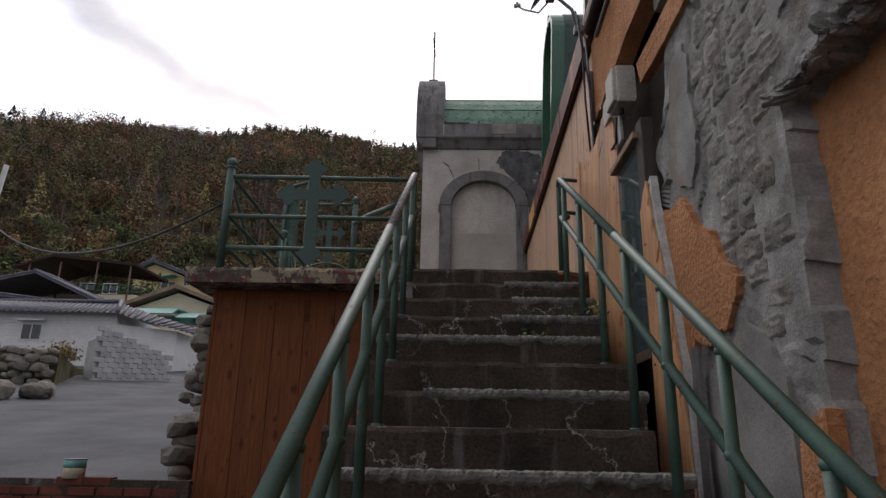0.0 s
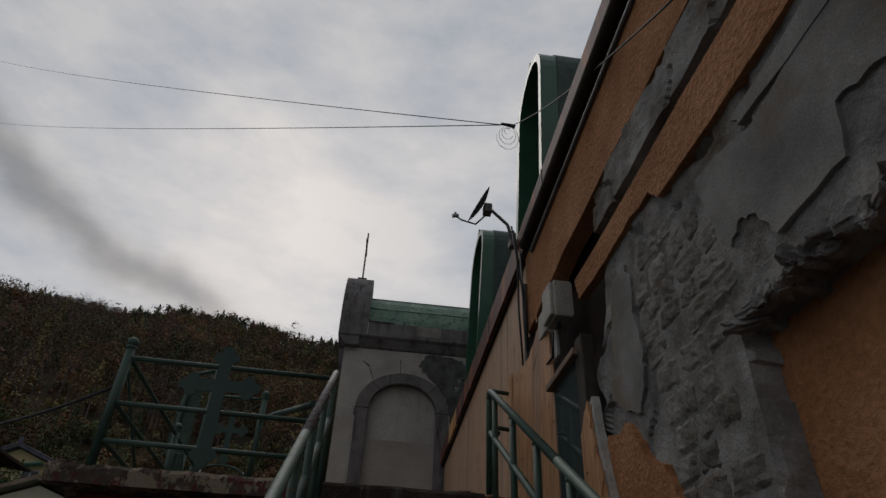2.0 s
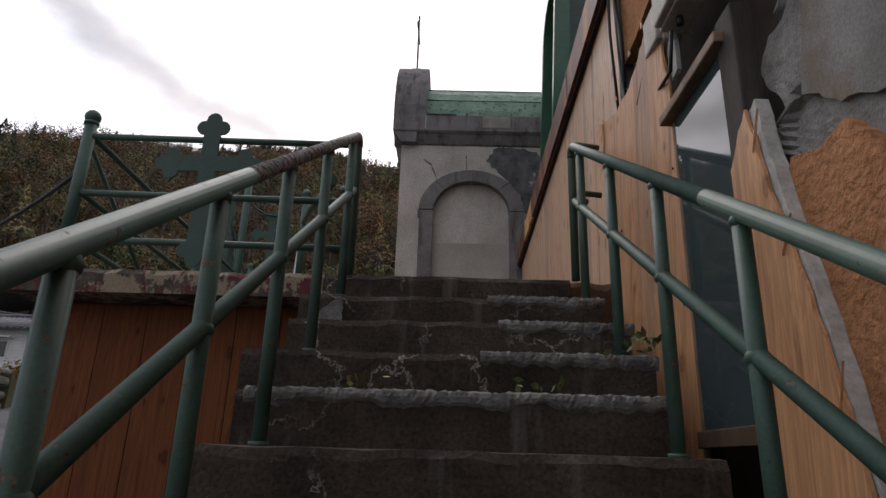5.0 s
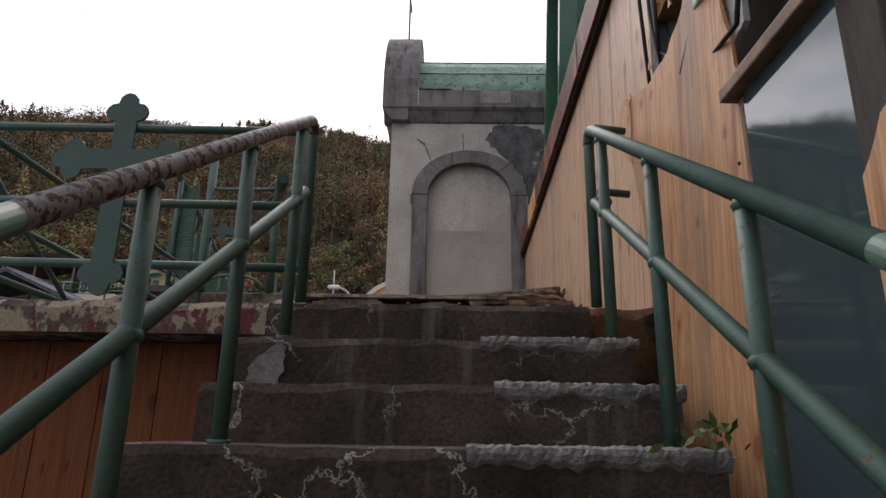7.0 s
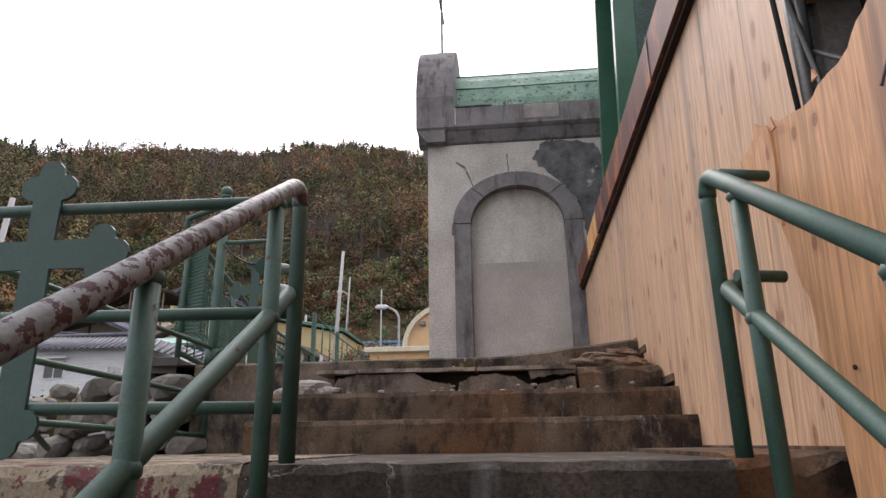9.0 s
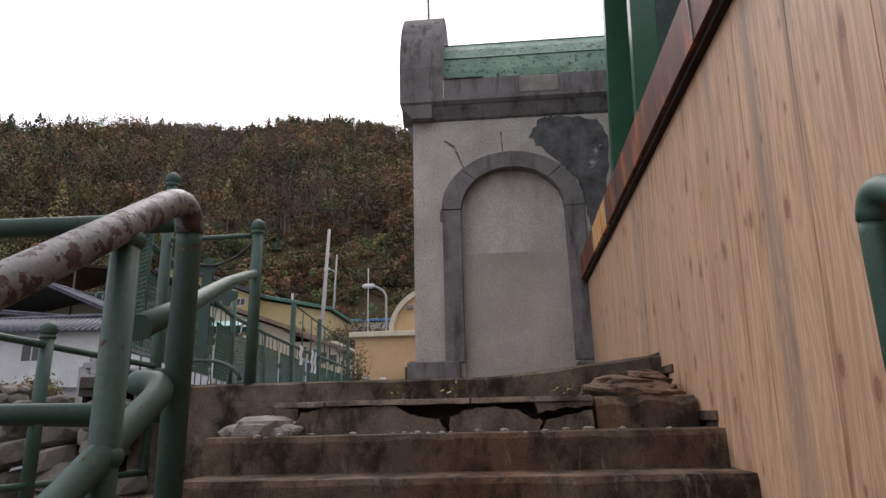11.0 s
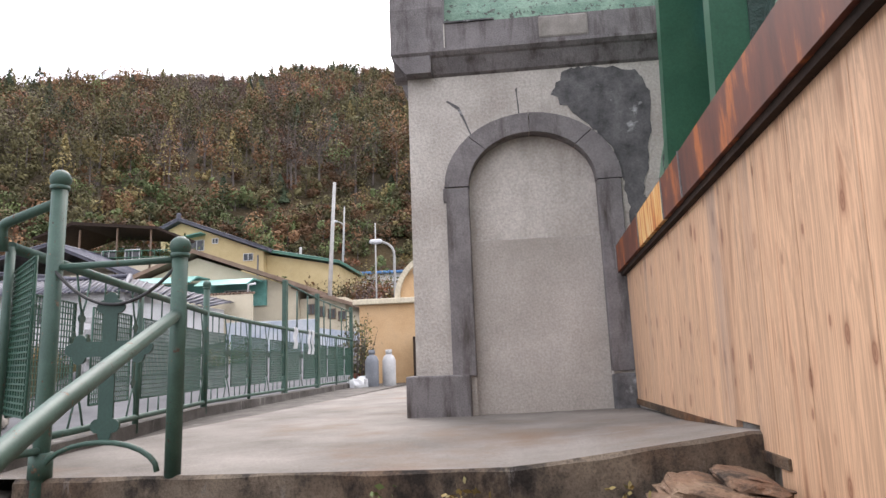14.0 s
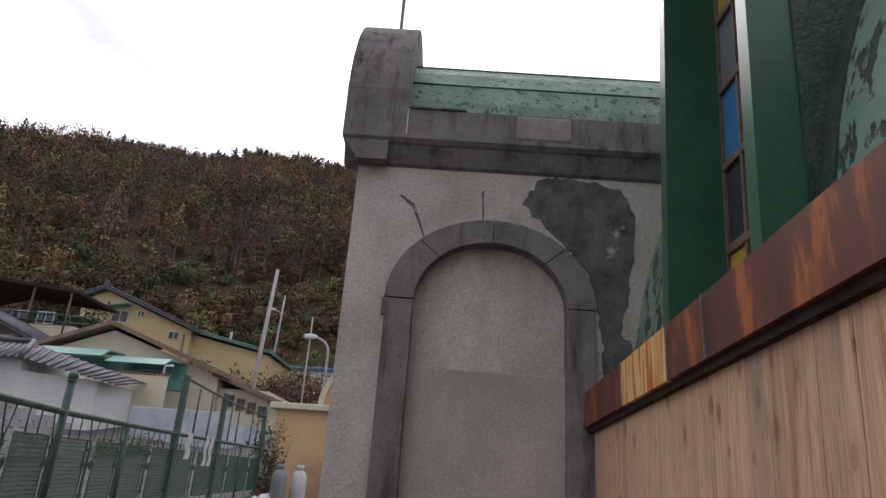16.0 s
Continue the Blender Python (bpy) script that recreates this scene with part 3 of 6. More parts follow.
# ---- pipe rails ----
def weld(parent, x, y, z, r):
    """A rough ring of weld where two pipes meet."""
    bm = bmesh.new()
    bmesh.ops.create_icosphere(bm, subdivisions=2, radius=r)
    for v in bm.verts:
        v.co = Vector((v.co.x * 1.05, v.co.y, v.co.z * 0.8)) * (1 + 0.12 * noise.noise(v.co * 60 + Vector((y * 7, z * 5, x))))
        v.co += Vector((x, y, z))
    for f in bm.faces:
        f.smooth = True
    part("weld", bm, PIPE, parent)


def stair_rail(x, wallward, y_end, z_end, slope):
    h = thing("stair_handrail", "chipped green painted steel pipe handrail on the steps", "handrail", group="rails of the steps")
    low = (x, 6.3, z_end - (y_end - 6.3) * slope)
    bends = bend(low, (x, y_end, z_end), (x, y_end + 0.005, 4.22), 0.10, 8)
    split = (x, 8.72, z_end - (y_end - 8.72) * slope)
    part("top_rail", piped([low, split], 0.0245, 16), PIPE, h)
    part("upper_rail", piped([split] + bends[:-1], 0.0247, 16), PIPE_WORN if wallward < 0 else PIPE, h, "handrail worn down to brown primer" if wallward < 0 else "")
    part("end_post", piped(bends[-2:] + [(x, y_end + 0.005, 4.20)], 0.0225, 16), PIPE, h)
    low2 = (x, 6.3, z_end - 0.34 - (y_end - 6.3) * slope)
    part("mid_rail", piped([low2] + bend(low2, (x, y_end - 0.02, z_end - 0.345), (x + 0.1 * wallward, y_end, z_end - 0.345), 0.06) + [(x + 0.07 * wallward, y_end, z_end - 0.345)], 0.0215, 14), PIPE, h)
    for y in (10.21, 9.645, 9.09, 8.55, 8.03, 7.50, 6.98, 6.44):
        foot = TOP_Z - RISE * math.ceil((TOP_Y - y) / RUN)
        top = z_end - (y_end - y) * slope
        part("post", piped([(x, y, foot - 0.02), (x, y, top - 0.012)], 0.0215, 14), PIPE, h)
        part("flange", piped([(x, y, foot - 0.005), (x, y, foot + 0.010)], 0.031, 12), PIPE, h)
        weld(h, x, y, top - 0.027, 0.0265)
        weld(h, x, y, top - 0.34, 0.0275)
    if wallward > 0:
        for z in (z_end - 0.06, z_end - 0.345):
            part("wall_tie", piped([(x, 10.30, z), (x + 0.13, 10.33, z)], 0.016, 10), PIPE, h)
    return h


stair_rail(1.95, -1, 10.40, 5.02, 0.622)
stair_rail(3.155, 1, 10.43, 4.995, 0.615)


def trefoil_cross(x, z0, z1, half, arm_z, width=0.055, thick=0.012):
    """A flat cross cut from plate, with three-lobed ends, in the plane across y."""
    def lobes(cx, cz, ux, uz):
        px, pz = uz, -ux
        out = []
        for (ox, oz), a0 in (((-px, -pz), 0), ((ux, uz), 1), ((px, pz), 2)):
            c = (cx + ox * width * 0.9, cz + oz * width * 0.9)
            base = math.atan2(oz, ox)
            for s in range(-3, 4):
                a = base - s * 0.55
                out.append((c[0] + width * 0.75 * math.cos(a), c[1] + width * 0.75 * math.sin(a)))
        return out

    w = width * 0.8
    pts = []
    pts += lobes(x, z1 - width * 1.6, 0, 1)
    pts += [(x + w, arm_z + w)]
    pts += lobes(x + half - width * 1.6, arm_z, 1, 0)
    pts += [(x + w, arm_z - w)]
    pts += lobes(x, z0 + width * 1.6, 0, -1)
    pts += [(x - w, arm_z - w)]
    pts += lobes(x - half + width * 1.6, arm_z, -1, 0)
    pts += [(x - w, arm_z + w)]
    return pts


def cross_plate(x, y, z0, z1, half, arm_z, width=0.055):
    return prism(trefoil_cross(x, z0, z1, half, arm_z, width), "y", y - 0.006, y + 0.006)


def ball_post(parent, x, y, z0, z1, r=0.034):
    p = part("post", piped([(x, y, z0), (x, y, z1 - r)], r, 14), PIPE, parent)
    part("ball_cap", ball(bmesh.new(), (x, y, z1 - r * 1.1), r * 1.35), PIPE, p)
    part("collar", piped([(x, y, z1 - r * 2.6), (x, y, z1 - r * 2.0)], r * 1.2, 14), PIPE, p)
    return p


def build_slab_fence():
    f = thing("slab_fence", "green pipe fence with a trefoil cross on the slab", "fence")
    ball_post(f, 0.37, 10.45, 4.19, 5.16)
    for z in (5.0, 4.645, 4.37):
        part("rail", piped([(0.37, 10.45, z), (1.93, 10.45, z - 0.02)], 0.019), PIPE, f)
        part("rail", piped([(0.37, 10.45, z + 0.02), (0.37, 13.18, z - 0.04)], 0.017), PIPE, f)
    part("cross", cross_plate(1.10, 10.425, 4.22, 5.15, 0.30, 4.83, 0.058), DARK_PLATE, f, "flat dark green trefoil cross")
    ball_post(f, 0.37, 12.2, 4.19, 5.09, 0.03)
    part("brace", piped([(0.37, 10.5, 4.95), (0.37, 11.6, 4.25)], 0.014), PIPE, f)
    return f


DARK_PLATE = plain("dark_green_painted_plate", (0.013, 0.045, 0.033), (0.022, 0.066, 0.048), 6, 90, 0.55, bump=0.1)
build_slab_fence()


def net(corners, step=0.032, r=0.0035):
    """Woven wire between four corners."""
    a, b, c, d = [Vector(p) for p in corners]
    bm = bmesh.new()
    n = (b - a).cross(d - a).normalized()

    def strip(p, q, off):
        t = (q - p).normalized()
        s = t.cross(n).normalized() * r
        v = [bm.verts.new(p + s + n * off), bm.verts.new(p - s + n * off), bm.verts.new(q - s + n * off), bm.verts.new(q + s + n * off)]
        w = [bm.verts.new(x.co + n * 2 * r) for x in v]
        bm.faces.new(v)
        bm.faces.new(list(reversed(w)))
        for i in range(4):
            bm.faces.new((v[i], v[(i + 1) % 4], w[(i + 1) % 4], w[i]))

    k = max(2, int((b - a).length / step))
    for i in range(k + 1):
        strip(a.lerp(b, i / k), d.lerp(c, i / k), 0.0)
    k = max(2, int((d - a).length / step))
    for i in range(k + 1):
        strip(a.lerp(d, i / k), b.lerp(c, i / k), 0.004)
    return bm


def sag(p, q, drop, n=14):
    p, q = Vector(p), Vector(q)
    return [p.lerp(q, i / n) - Vector((0, 0, drop * 4 * (i / n) * (1 - i / n))) for i in range(n + 1)]


def build_terrace_gate():
    f = thing("terrace_rail", "green pipe rail with cross at the terrace edge", "fence")
    ball_post(f, 0.36, 13.22, 4.2, 6.26, 0.036)
    ball_post(f, 0.97, 13.24, PLAT_Z - 0.02, 5.9, 0.036)
    part("base_collar", piped([(0.36, 13.22, 4.84), (0.36, 13.22, 4.95)], 0.05), PIPE, f)
    part("rail", piped([(0.36, 13.22, 5.79), (0.97, 13.24, 5.80)], 0.016), PIPE, f)
    part("cross", cross_plate(0.65, 13.23, 4.99, 5.66, 0.21, 5.40, 0.042), DARK_PLATE, f, "flat dark green trefoil cross")
    part("foot_hoop", piped([Vector((0.65 - 0.27 * math.cos(a), 13.2, PLAT_Z + 0.02 + 0.13 * math.sin(a))) for a in [math.pi * i / 12 for i in range(13)]], 0.012, 8), PIPE, f)
    part("hanging_cord", piped(sag((0.37, 13.2, 5.78), (0.96, 13.22, 5.76), 0.17), 0.008, 6), RUBBER, f, "slack dark cord")
    part("hand_rail", piped([(1.80, 10.52, 4.79), (1.65, 11.0, 4.92), (1.33, 12.0, 5.21), (0.97, 13.22, 5.54)], 0.027, 12), PIPE, f)
    part("bent_pipe", piped([(0.02, 13.3, 5.9)] + bend((0.02, 13.3, 5.9), (0.02, 13.28, 6.03), (0.36, 13.22, 6.12), 0.04) + [(0.36, 13.22, 6.11)], 0.024, 10), PIPE, f)
    return f


RUBBER = plain("black_rubber", (0.012, 0.012, 0.013), (0.03, 0.03, 0.03), 8, 80, 0.6)
NET_GREEN = plain("green_wire_mesh", (0.02, 0.07, 0.05), (0.04, 0.11, 0.075), 8, 90, 0.5)
build_terrace_gate()
roll = thing("mesh_panel", "loose panel of green woven wire hung on a post", "wire mesh")
part("wire", net([(-0.06, 13.42, 5.13), (0.22, 13.28, 5.1), (0.22, 13.28, 5.86), (-0.02, 13.42, 5.80)], 0.026, 0.004), NET_GREEN, roll)
part("wire", net([(-0.08, 13.52, 5.12), (-0.06, 13.42, 5.13), (-0.02, 13.42, 5.80), (-0.05, 13.52, 5.78)], 0.026, 0.004), NET_GREEN, roll)
part("edge_wire", piped([(-0.06, 13.42, 5.13), (0.22, 13.28, 5.1), (0.22, 13.28, 5.86), (-0.02, 13.42, 5.80), (-0.06, 13.42, 5.13)], 0.007, 6), NET_GREEN, roll)


def build_terrace_fence():
    f = thing("terrace_fence", "green steel fence with wire mesh panels along the terrace", "fence")
    line = [(0.02, 13.35), (-0.40, 15.2), (-0.84, 17.2), (-1.0, 18.8), (-1.12, 20.5), (-1.22, 22.6), (-1.28, 24.2), (-1.34, 25.8)]
    zb, zt = PLAT_Z + 0.12, 5.93
    for i, (x, y) in enumerate(line):
        if i in (2,):
            ball_post(f, x, y, PLAT_Z, 6.28, 0.034)
        elif i in (4, 5, 7):
            part("tall_post", boxed(x - 0.035, x + 0.035, y - 0.05, y + 0.05, PLAT_Z, 6.72, bevel=0.006), PIPE, f)
        else:
            part("post", piped([(x, y, PLAT_Z), (x, y, zt)], 0.022), PIPE, f)
    part("top_rail", piped([(x, y, zt) for x, y in line], 0.028), PIPE, f)
    part("bottom_rail", piped([(x, y, zb) for x, y in line], 0.022), PIPE, f)
    part("upper_rail", piped([(line[4][0], line[4][1], 6.68), (line[5][0], line[5][1], 6.62), (line[7][0], line[7][1], 6.6)], 0.016), PIPE, f)
    for a, b in zip(line[4:], line[5:]):
        for s in (0.33, 0.66):
            x, y = a[0] + (b[0] - a[0]) * s, a[1] + (b[1] - a[1]) * s
            part("upright", piped([(x, y, zt), (x, y, 6.62)], 0.014, 8), PIPE, f)
    for i, (a, b) in enumerate(zip(line, line[1:])):
        a, b = Vector((*a, 0)), Vector((*b, 0))
        L = (b - a).length
        count = max(1, round(L / 1.0))
        for k in range(count):
            p, q = a.lerp(b, (k + 0.08) / count), a.lerp(b, (k + 0.80) / count)
            z0, z1 = 5.10, 5.72
            frame_pts = [(p.x, p.y, z0), (q.x, q.y, z0), (q.x, q.y, z1), (p.x, p.y, z1)]
            pan = part("mesh_panel", net(frame_pts, 0.034, 0.0032), NET_GREEN, f)
            part("panel_frame", piped(frame_pts + [frame_pts[0]], 0.008, 6), NET_GREEN, pan)
            m = a.lerp(b, (k + 0.90) / count)
            orn = prism(trefoil_cross(0, 5.18, 5.68, 0.14, 5.50, 0.028), "y", -0.005, 0.005)
            bmesh.ops.transform(orn, matrix=Matrix.Translation((m.x, m.y, 0)) @ Matrix.Rotation(math.atan2((b - a).y, (b - a).x), 4, "Z"), verts=orn.verts)
            part("cross", orn, DARK_PLATE, f)
            for sx in (-1, 1):
                e = m + (b - a).normalized() * 0.11 * sx
                part("scroll", piped([(e.x, e.y, zt), ((e.x * 0.4 + m.x * 0.6), (e.y * 0.4 + m.y * 0.6), 5.74), (m.x, m.y, 5.66)], 0.007, 6), PIPE, f)
                part("scroll", piped([(e.x, e.y, zb), ((e.x * 0.4 + m.x * 0.6), (e.y * 0.4 + m.y * 0.6), 5.11), (m.x, m.y, 5.19)], 0.007, 6), PIPE, f)
            for s in (0.25, 0.6):
                g = p.lerp(q, s)
                part("bar", piped([(g.x, g.y, zb), (g.x, g.y, z0)], 0.007, 6), PIPE, f)
                part("bar", piped([(g.x, g.y, z1), (g.x, g.y, zt)], 0.007, 6), PIPE, f)
    return f


build_terrace_fence()
CLOTH = plain("white_cotton", (0.62, 0.62, 0.62), (0.8, 0.8, 0.8), 6, 60, 0.9)
for k, (y, w, l) in enumerate(((20.9, 0.10, 0.36), (21.75, 0.07, 0.44), (22.0, 0.07, 0.44))):
    bm = bmesh.new()
    cols = [[bm.verts.new((-1.06 - 0.04 * (y - 20.5) + 0.012 * math.sin(j * 1.3 + i), y - w + 2 * w * i / 6, 5.97 - l * j / 8)) for j in range(9)] for i in range(7)]
    for i in range(6):
        for j in range(8):
            bm.faces.new((cols[i][j], cols[i + 1][j], cols[i + 1][j + 1], cols[i][j + 1]))
    bmesh.ops.solidify(bm, geom=bm.faces[:], thickness=0.006)
    thing("drying_glove", "white work glove drying on the fence rail", "cloth", bm, CLOTH, group="cloths on the fence")
# ---- the tower ----
def arc(cx, cz, rx, rz, a0, a1, n):
    return [(cx + rx * math.cos(a), cz + rz * math.sin(a)) for a in (a0 + (a1 - a0) * i / n for i in range(n + 1))]


def build_tower():
    tw = thing("tower", "plastered bell-tower end with a grey arched niche", "tower", kind="structure")
    zb, zt = PLAT_Z - 0.05, 7.93
    x0, x1 = 1.665, 4.7
    cx, spring = 2.76, 6.83
    n = 28
    # front wall with the niche cut through it
    inner = [(cx + 0.575, zb)] + arc(cx, spring, 0.575, 0.485, 0, math.pi, n) + [(cx - 0.575, zb)]
    outline = [(x0, zb), (x0, zt), (x1, zt), (x1, zb)] + inner
    part("front_wall", prism(outline, "y", TOWER_Y, TOWER_Y + 0.3), PLASTER, tw)
    part("body_wall", boxed(x0 + 0.004, x1, TOWER_Y + 0.16, 17.8, zb, zt), PLASTER, tw)
    part("niche_back", boxed(cx - 0.6, cx + 0.6, TOWER_Y + 0.10, TOWER_Y + 0.17, zb, 7.4), PLASTER, tw)
    part("niche_filling", boxed(cx - 0.585, cx + 0.585, TOWER_Y + 0.07, TOWER_Y + 0.12, zb, 6.345, bevel=0.008), NICHE_FILL, tw, "grey-brown lower filling of the niche")
    # grey band round the niche
    pieces = 4
    for i in range(pieces):
        a0, a1 = math.pi * i / pieces, math.pi * (i + 1) / pieces - 0.012
        ring = arc(cx, spring, 0.785, 0.66, a0, a1, 5) + list(reversed(arc(cx, spring, 0.568, 0.478, a0, a1, 5)))
        part("arch_stone", prism(ring, "y", TOWER_Y - 0.035, TOWER_Y + 0.1), GREY_PAINT, tw)
    for s in (-1, 1):
        a, b = sorted((cx + s * 0.57, cx + s * 0.775))
        part("pilaster", boxed(a, b, TOWER_Y - 0.033, TOWER_Y + 0.1, 5.16, spring - 0.006, bevel=0.008), GREY_PAINT, tw)
    part("impost", boxed(cx - 0.80, cx - 0.76, TOWER_Y - 0.03, TOWER_Y + 0.02, 6.70, 6.83, bevel=0.01), GREY_PAINT, tw)
    part("plinth", boxed(1.585, 2.14, TOWER_Y - 0.085, TOWER_Y + 0.3, zb, 5.175, bevel=0.014), GREY_PAINT, tw)
    part("plinth", boxed(3.33, 3.52, TOWER_Y - 0.06, TOWER_Y + 0.1, zb, 5.14, bevel=0.02), CEMENT_PATCH, tw, "broken grey plinth")
    # cornice: a sloping soffit under an upright band
    prof = [(TOWER_Y, 7.91), (TOWER_Y - 0.03, 7.93), (TOWER_Y - 0.10, 8.06), (TOWER_Y - 0.12, 8.07), (TOWER_Y - 0.15, 8.10), (TOWER_Y - 0.15, 8.13), (TOWER_Y - 0.13, 8.135), (TOWER_Y - 0.13, 8.375), (TOWER_Y + 0.1, 8.395), (TOWER_Y + 0.1, 7.91)]
    part("cornice", prism(prof, "x", 1.55, 4.7), GREY_PAINT, tw)
    side = [(1.665, 7.91), (1.53, 8.10), (1.53, 8.36), (1.9, 8.36), (1.9, 7.91)]
    part("side_cornice", prism(side, "y", TOWER_Y - 0.128, 17.9), GREY_PAINT, tw)
    part("ledge_patch", boxed(2.9, 3.35, TOWER_Y - 0.139, TOWER_Y, 8.15, 8.37, bevel=0.02), TREAD, tw, "repaired rough cement on the cornice")
    part("ledge_strip", boxed(2.03, 2.5, TOWER_Y - 0.145, TOWER_Y + 0.05, 8.378, 8.392), CEMENT_PATCH, tw)
    part("joint_strip", boxed(2.03, 2.04, TOWER_Y - 0.139, TOWER_Y, 8.14, 8.38), PLASTER, tw)
    # rounded gable parapet and the barrel roof behind it
    cy = 16.93
    gable = [(15.86, 8.10), (15.86, 8.38)] + [(cy - 1.09 * math.cos(a), 8.38 + 1.36 * math.sin(a)) for a in (math.pi * i / 26 for i in range(1, 26))] + [(18.0, 8.38), (18.0, 8.10)]
    part("gable_parapet", prism(gable, "x", 1.53, 2.03), GREY_PAINT, tw)
    for k in range(7):
        a0, a1 = math.pi * k / 7, math.pi * (k + 1) / 7
        sheet = [(cy - 0.90 * math.cos(a), 8.36 + 0.98 * math.sin(a)) for a in (a0, (a0 + a1) / 2, a1)]
        band = sheet + [(cy + (y - cy) * 0.965, 8.36 + (z - 8.36) * 0.965) for y, z in reversed(sheet)]
        part("roof_sheet", prism(band, "x", 2.03, 4.75), GREEN_ROOF, tw)
        y, z = sheet[2]
        if k < 6:
            part("roof_seam", piped([(2.03, y, z + 0.004), (4.75, y, z + 0.004)], 0.010, 6), DARK_GREEN, tw)
    # iron cross
    part("cross_base", prism([(16.79, 9.70), (16.83, 9.87), (17.01, 9.87), (17.05, 9.70)], "x", 1.69, 1.87), CEMENT_PATCH, tw)
    bar = part("roof_cross", boxed(1.765, 1.80, 16.90, 16.94, 9.9, 11.05, bevel=0.006), IRON, tw, "thin grey iron cross seen edge-on")
    part("cross_arm", boxed(1.765, 1.80, 16.6, 17.24, 10.66, 10.70, bevel=0.006), IRON, bar)
    return tw


NICHE_FILL = plain("grey_brown_niche_plaster", (0.36, 0.325, 0.29), (0.48, 0.44, 0.40), 1.6, 55, 0.9, bump=0.6, distance=0.012, stain=(0.27, 0.24, 0.21), stain_at=(0.5, 0.78), stain_scale=1.3)
IRON = plain("weathered_grey_iron", (0.12, 0.12, 0.12), (0.24, 0.23, 0.22), 8, 60, 0.6, 0.3)
build_tower()


def scab(name, label, points, axis, a, b, material, seed=0, amp=0.03, n=7):
    return thing(name, label, "patch", prism(ragged(points, n, amp, seed), axis, a, b), material, kind="structure")


# where the plaster has fallen the dark cement shows
scab("fallen_plaster_patch", "dark cement patch where tower plaster fell off", [(2.98, 7.66), (3.12, 7.88), (3.3, 7.90), (3.75, 7.84), (3.86, 7.6), (3.80, 7.0), (3.70, 6.6), (3.60, 6.5), (3.545, 6.9), (3.50, 7.1), (3.3, 7.35)], "y", TOWER_Y - 0.006, TOWER_Y + 0.05, CEMENT_PATCH, 4, 0.035)
scab("fallen_plaster_patch", "dark cement strip beside the tower niche", [(3.58, 6.5), (3.66, 6.7), (3.8, 6.6), (3.8, 6.0), (3.62, 6.05)], "y", TOWER_Y - 0.005, TOWER_Y + 0.05, CEMENT_PATCH, 7, 0.02)
scab("plaster_crack", "thin dark crack in the tower plaster", [(2.02, 7.66), (2.12, 7.58), (2.24, 7.30), (2.26, 7.28), (2.14, 7.60), (2.03, 7.675)], "y", TOWER_Y - 0.003, TOWER_Y + 0.02, CEMENT_PATCH, 2, 0.012, 4)
scab("plaster_crack", "short dark crack above the arch", [(2.66, 7.74), (2.675, 7.5), (2.685, 7.5), (2.68, 7.75)], "y", TOWER_Y - 0.003, TOWER_Y + 0.02, CEMENT_PATCH, 3, 0.012, 4)


# ---- the chapel's side: panelled wall, flashing, dormers ----
def build_wood_wall():
    w = thing("wall_panelled", "wood-grain panelled wall with grey water stains", "wall", kind="structure")
    part("backing", boxed(WALL_X + 0.02, WALL_X + 0.4, 10.35, 16.0, 3.2, 6.05), STONE_CEMENT, w)

    def foot(y):
        return 4.90 if y > 13.45 else 4.97 if y > 13.3 else 4.86 if y > 13.0 else 4.60 if y > 12.45 else 4.19 if y > 10.5 else 4.0

    seams = [10.42, 10.85, 11.28, 11.71, 12.36, 12.79, 13.12, 13.30, 13.58, 14.02, 14.46, 14.90, 15.34, 15.90]
    for a, b in zip(seams, seams[1:]):
        bm = boxed(WALL_X - 0.008, WALL_X + 0.025, a + 0.002, b - 0.002, foot((a + b) / 2), 6.0 + 0.053 * (15.7 - (a + b) / 2), bevel=0.002)
        for v in bm.verts:
            if 10.5 < v.co.y < 15.8:
                v.co.y -= 0.075 * (v.co.z - 5.3)
        part("panel", bm, WOOD, w)
    part("edge_strip", boxed(WALL_X - 0.03, WALL_X + 0.03, 10.385, 10.42, 5.0, 6.0, bevel=0.003), STRIP, w, "narrow grey metal edge strip")
    # trim along the stepped foot
    steps = [(10.45, 12.40, 4.19), (12.40, 13.05, 4.58), (13.05, 13.32, 4.84), (13.32, 15.9, 4.90)]
    for a, b, z in steps:
        part("foot_trim", boxed(WALL_X - 0.02, WALL_X - 0.004, a, b, z - 0.01, z + 0.035, bevel=0.003), RUSTY_CONCRETE, w)
    return w


STRIP = plain("grey_metal_strip", (0.16, 0.155, 0.15), (0.28, 0.27, 0.26), 8, 60, 0.5, 0.6)
build_wood_wall()


def skew(bm):
    """The roof edge climbs a little towards the street."""
    for v in bm.verts:
        v.co.z += 0.053 * (15.7 - v.co.y) + 0.012 * (15.7 - v.co.y) * (v.co.z > BEAM_Z1 - 0.05)
    return bm


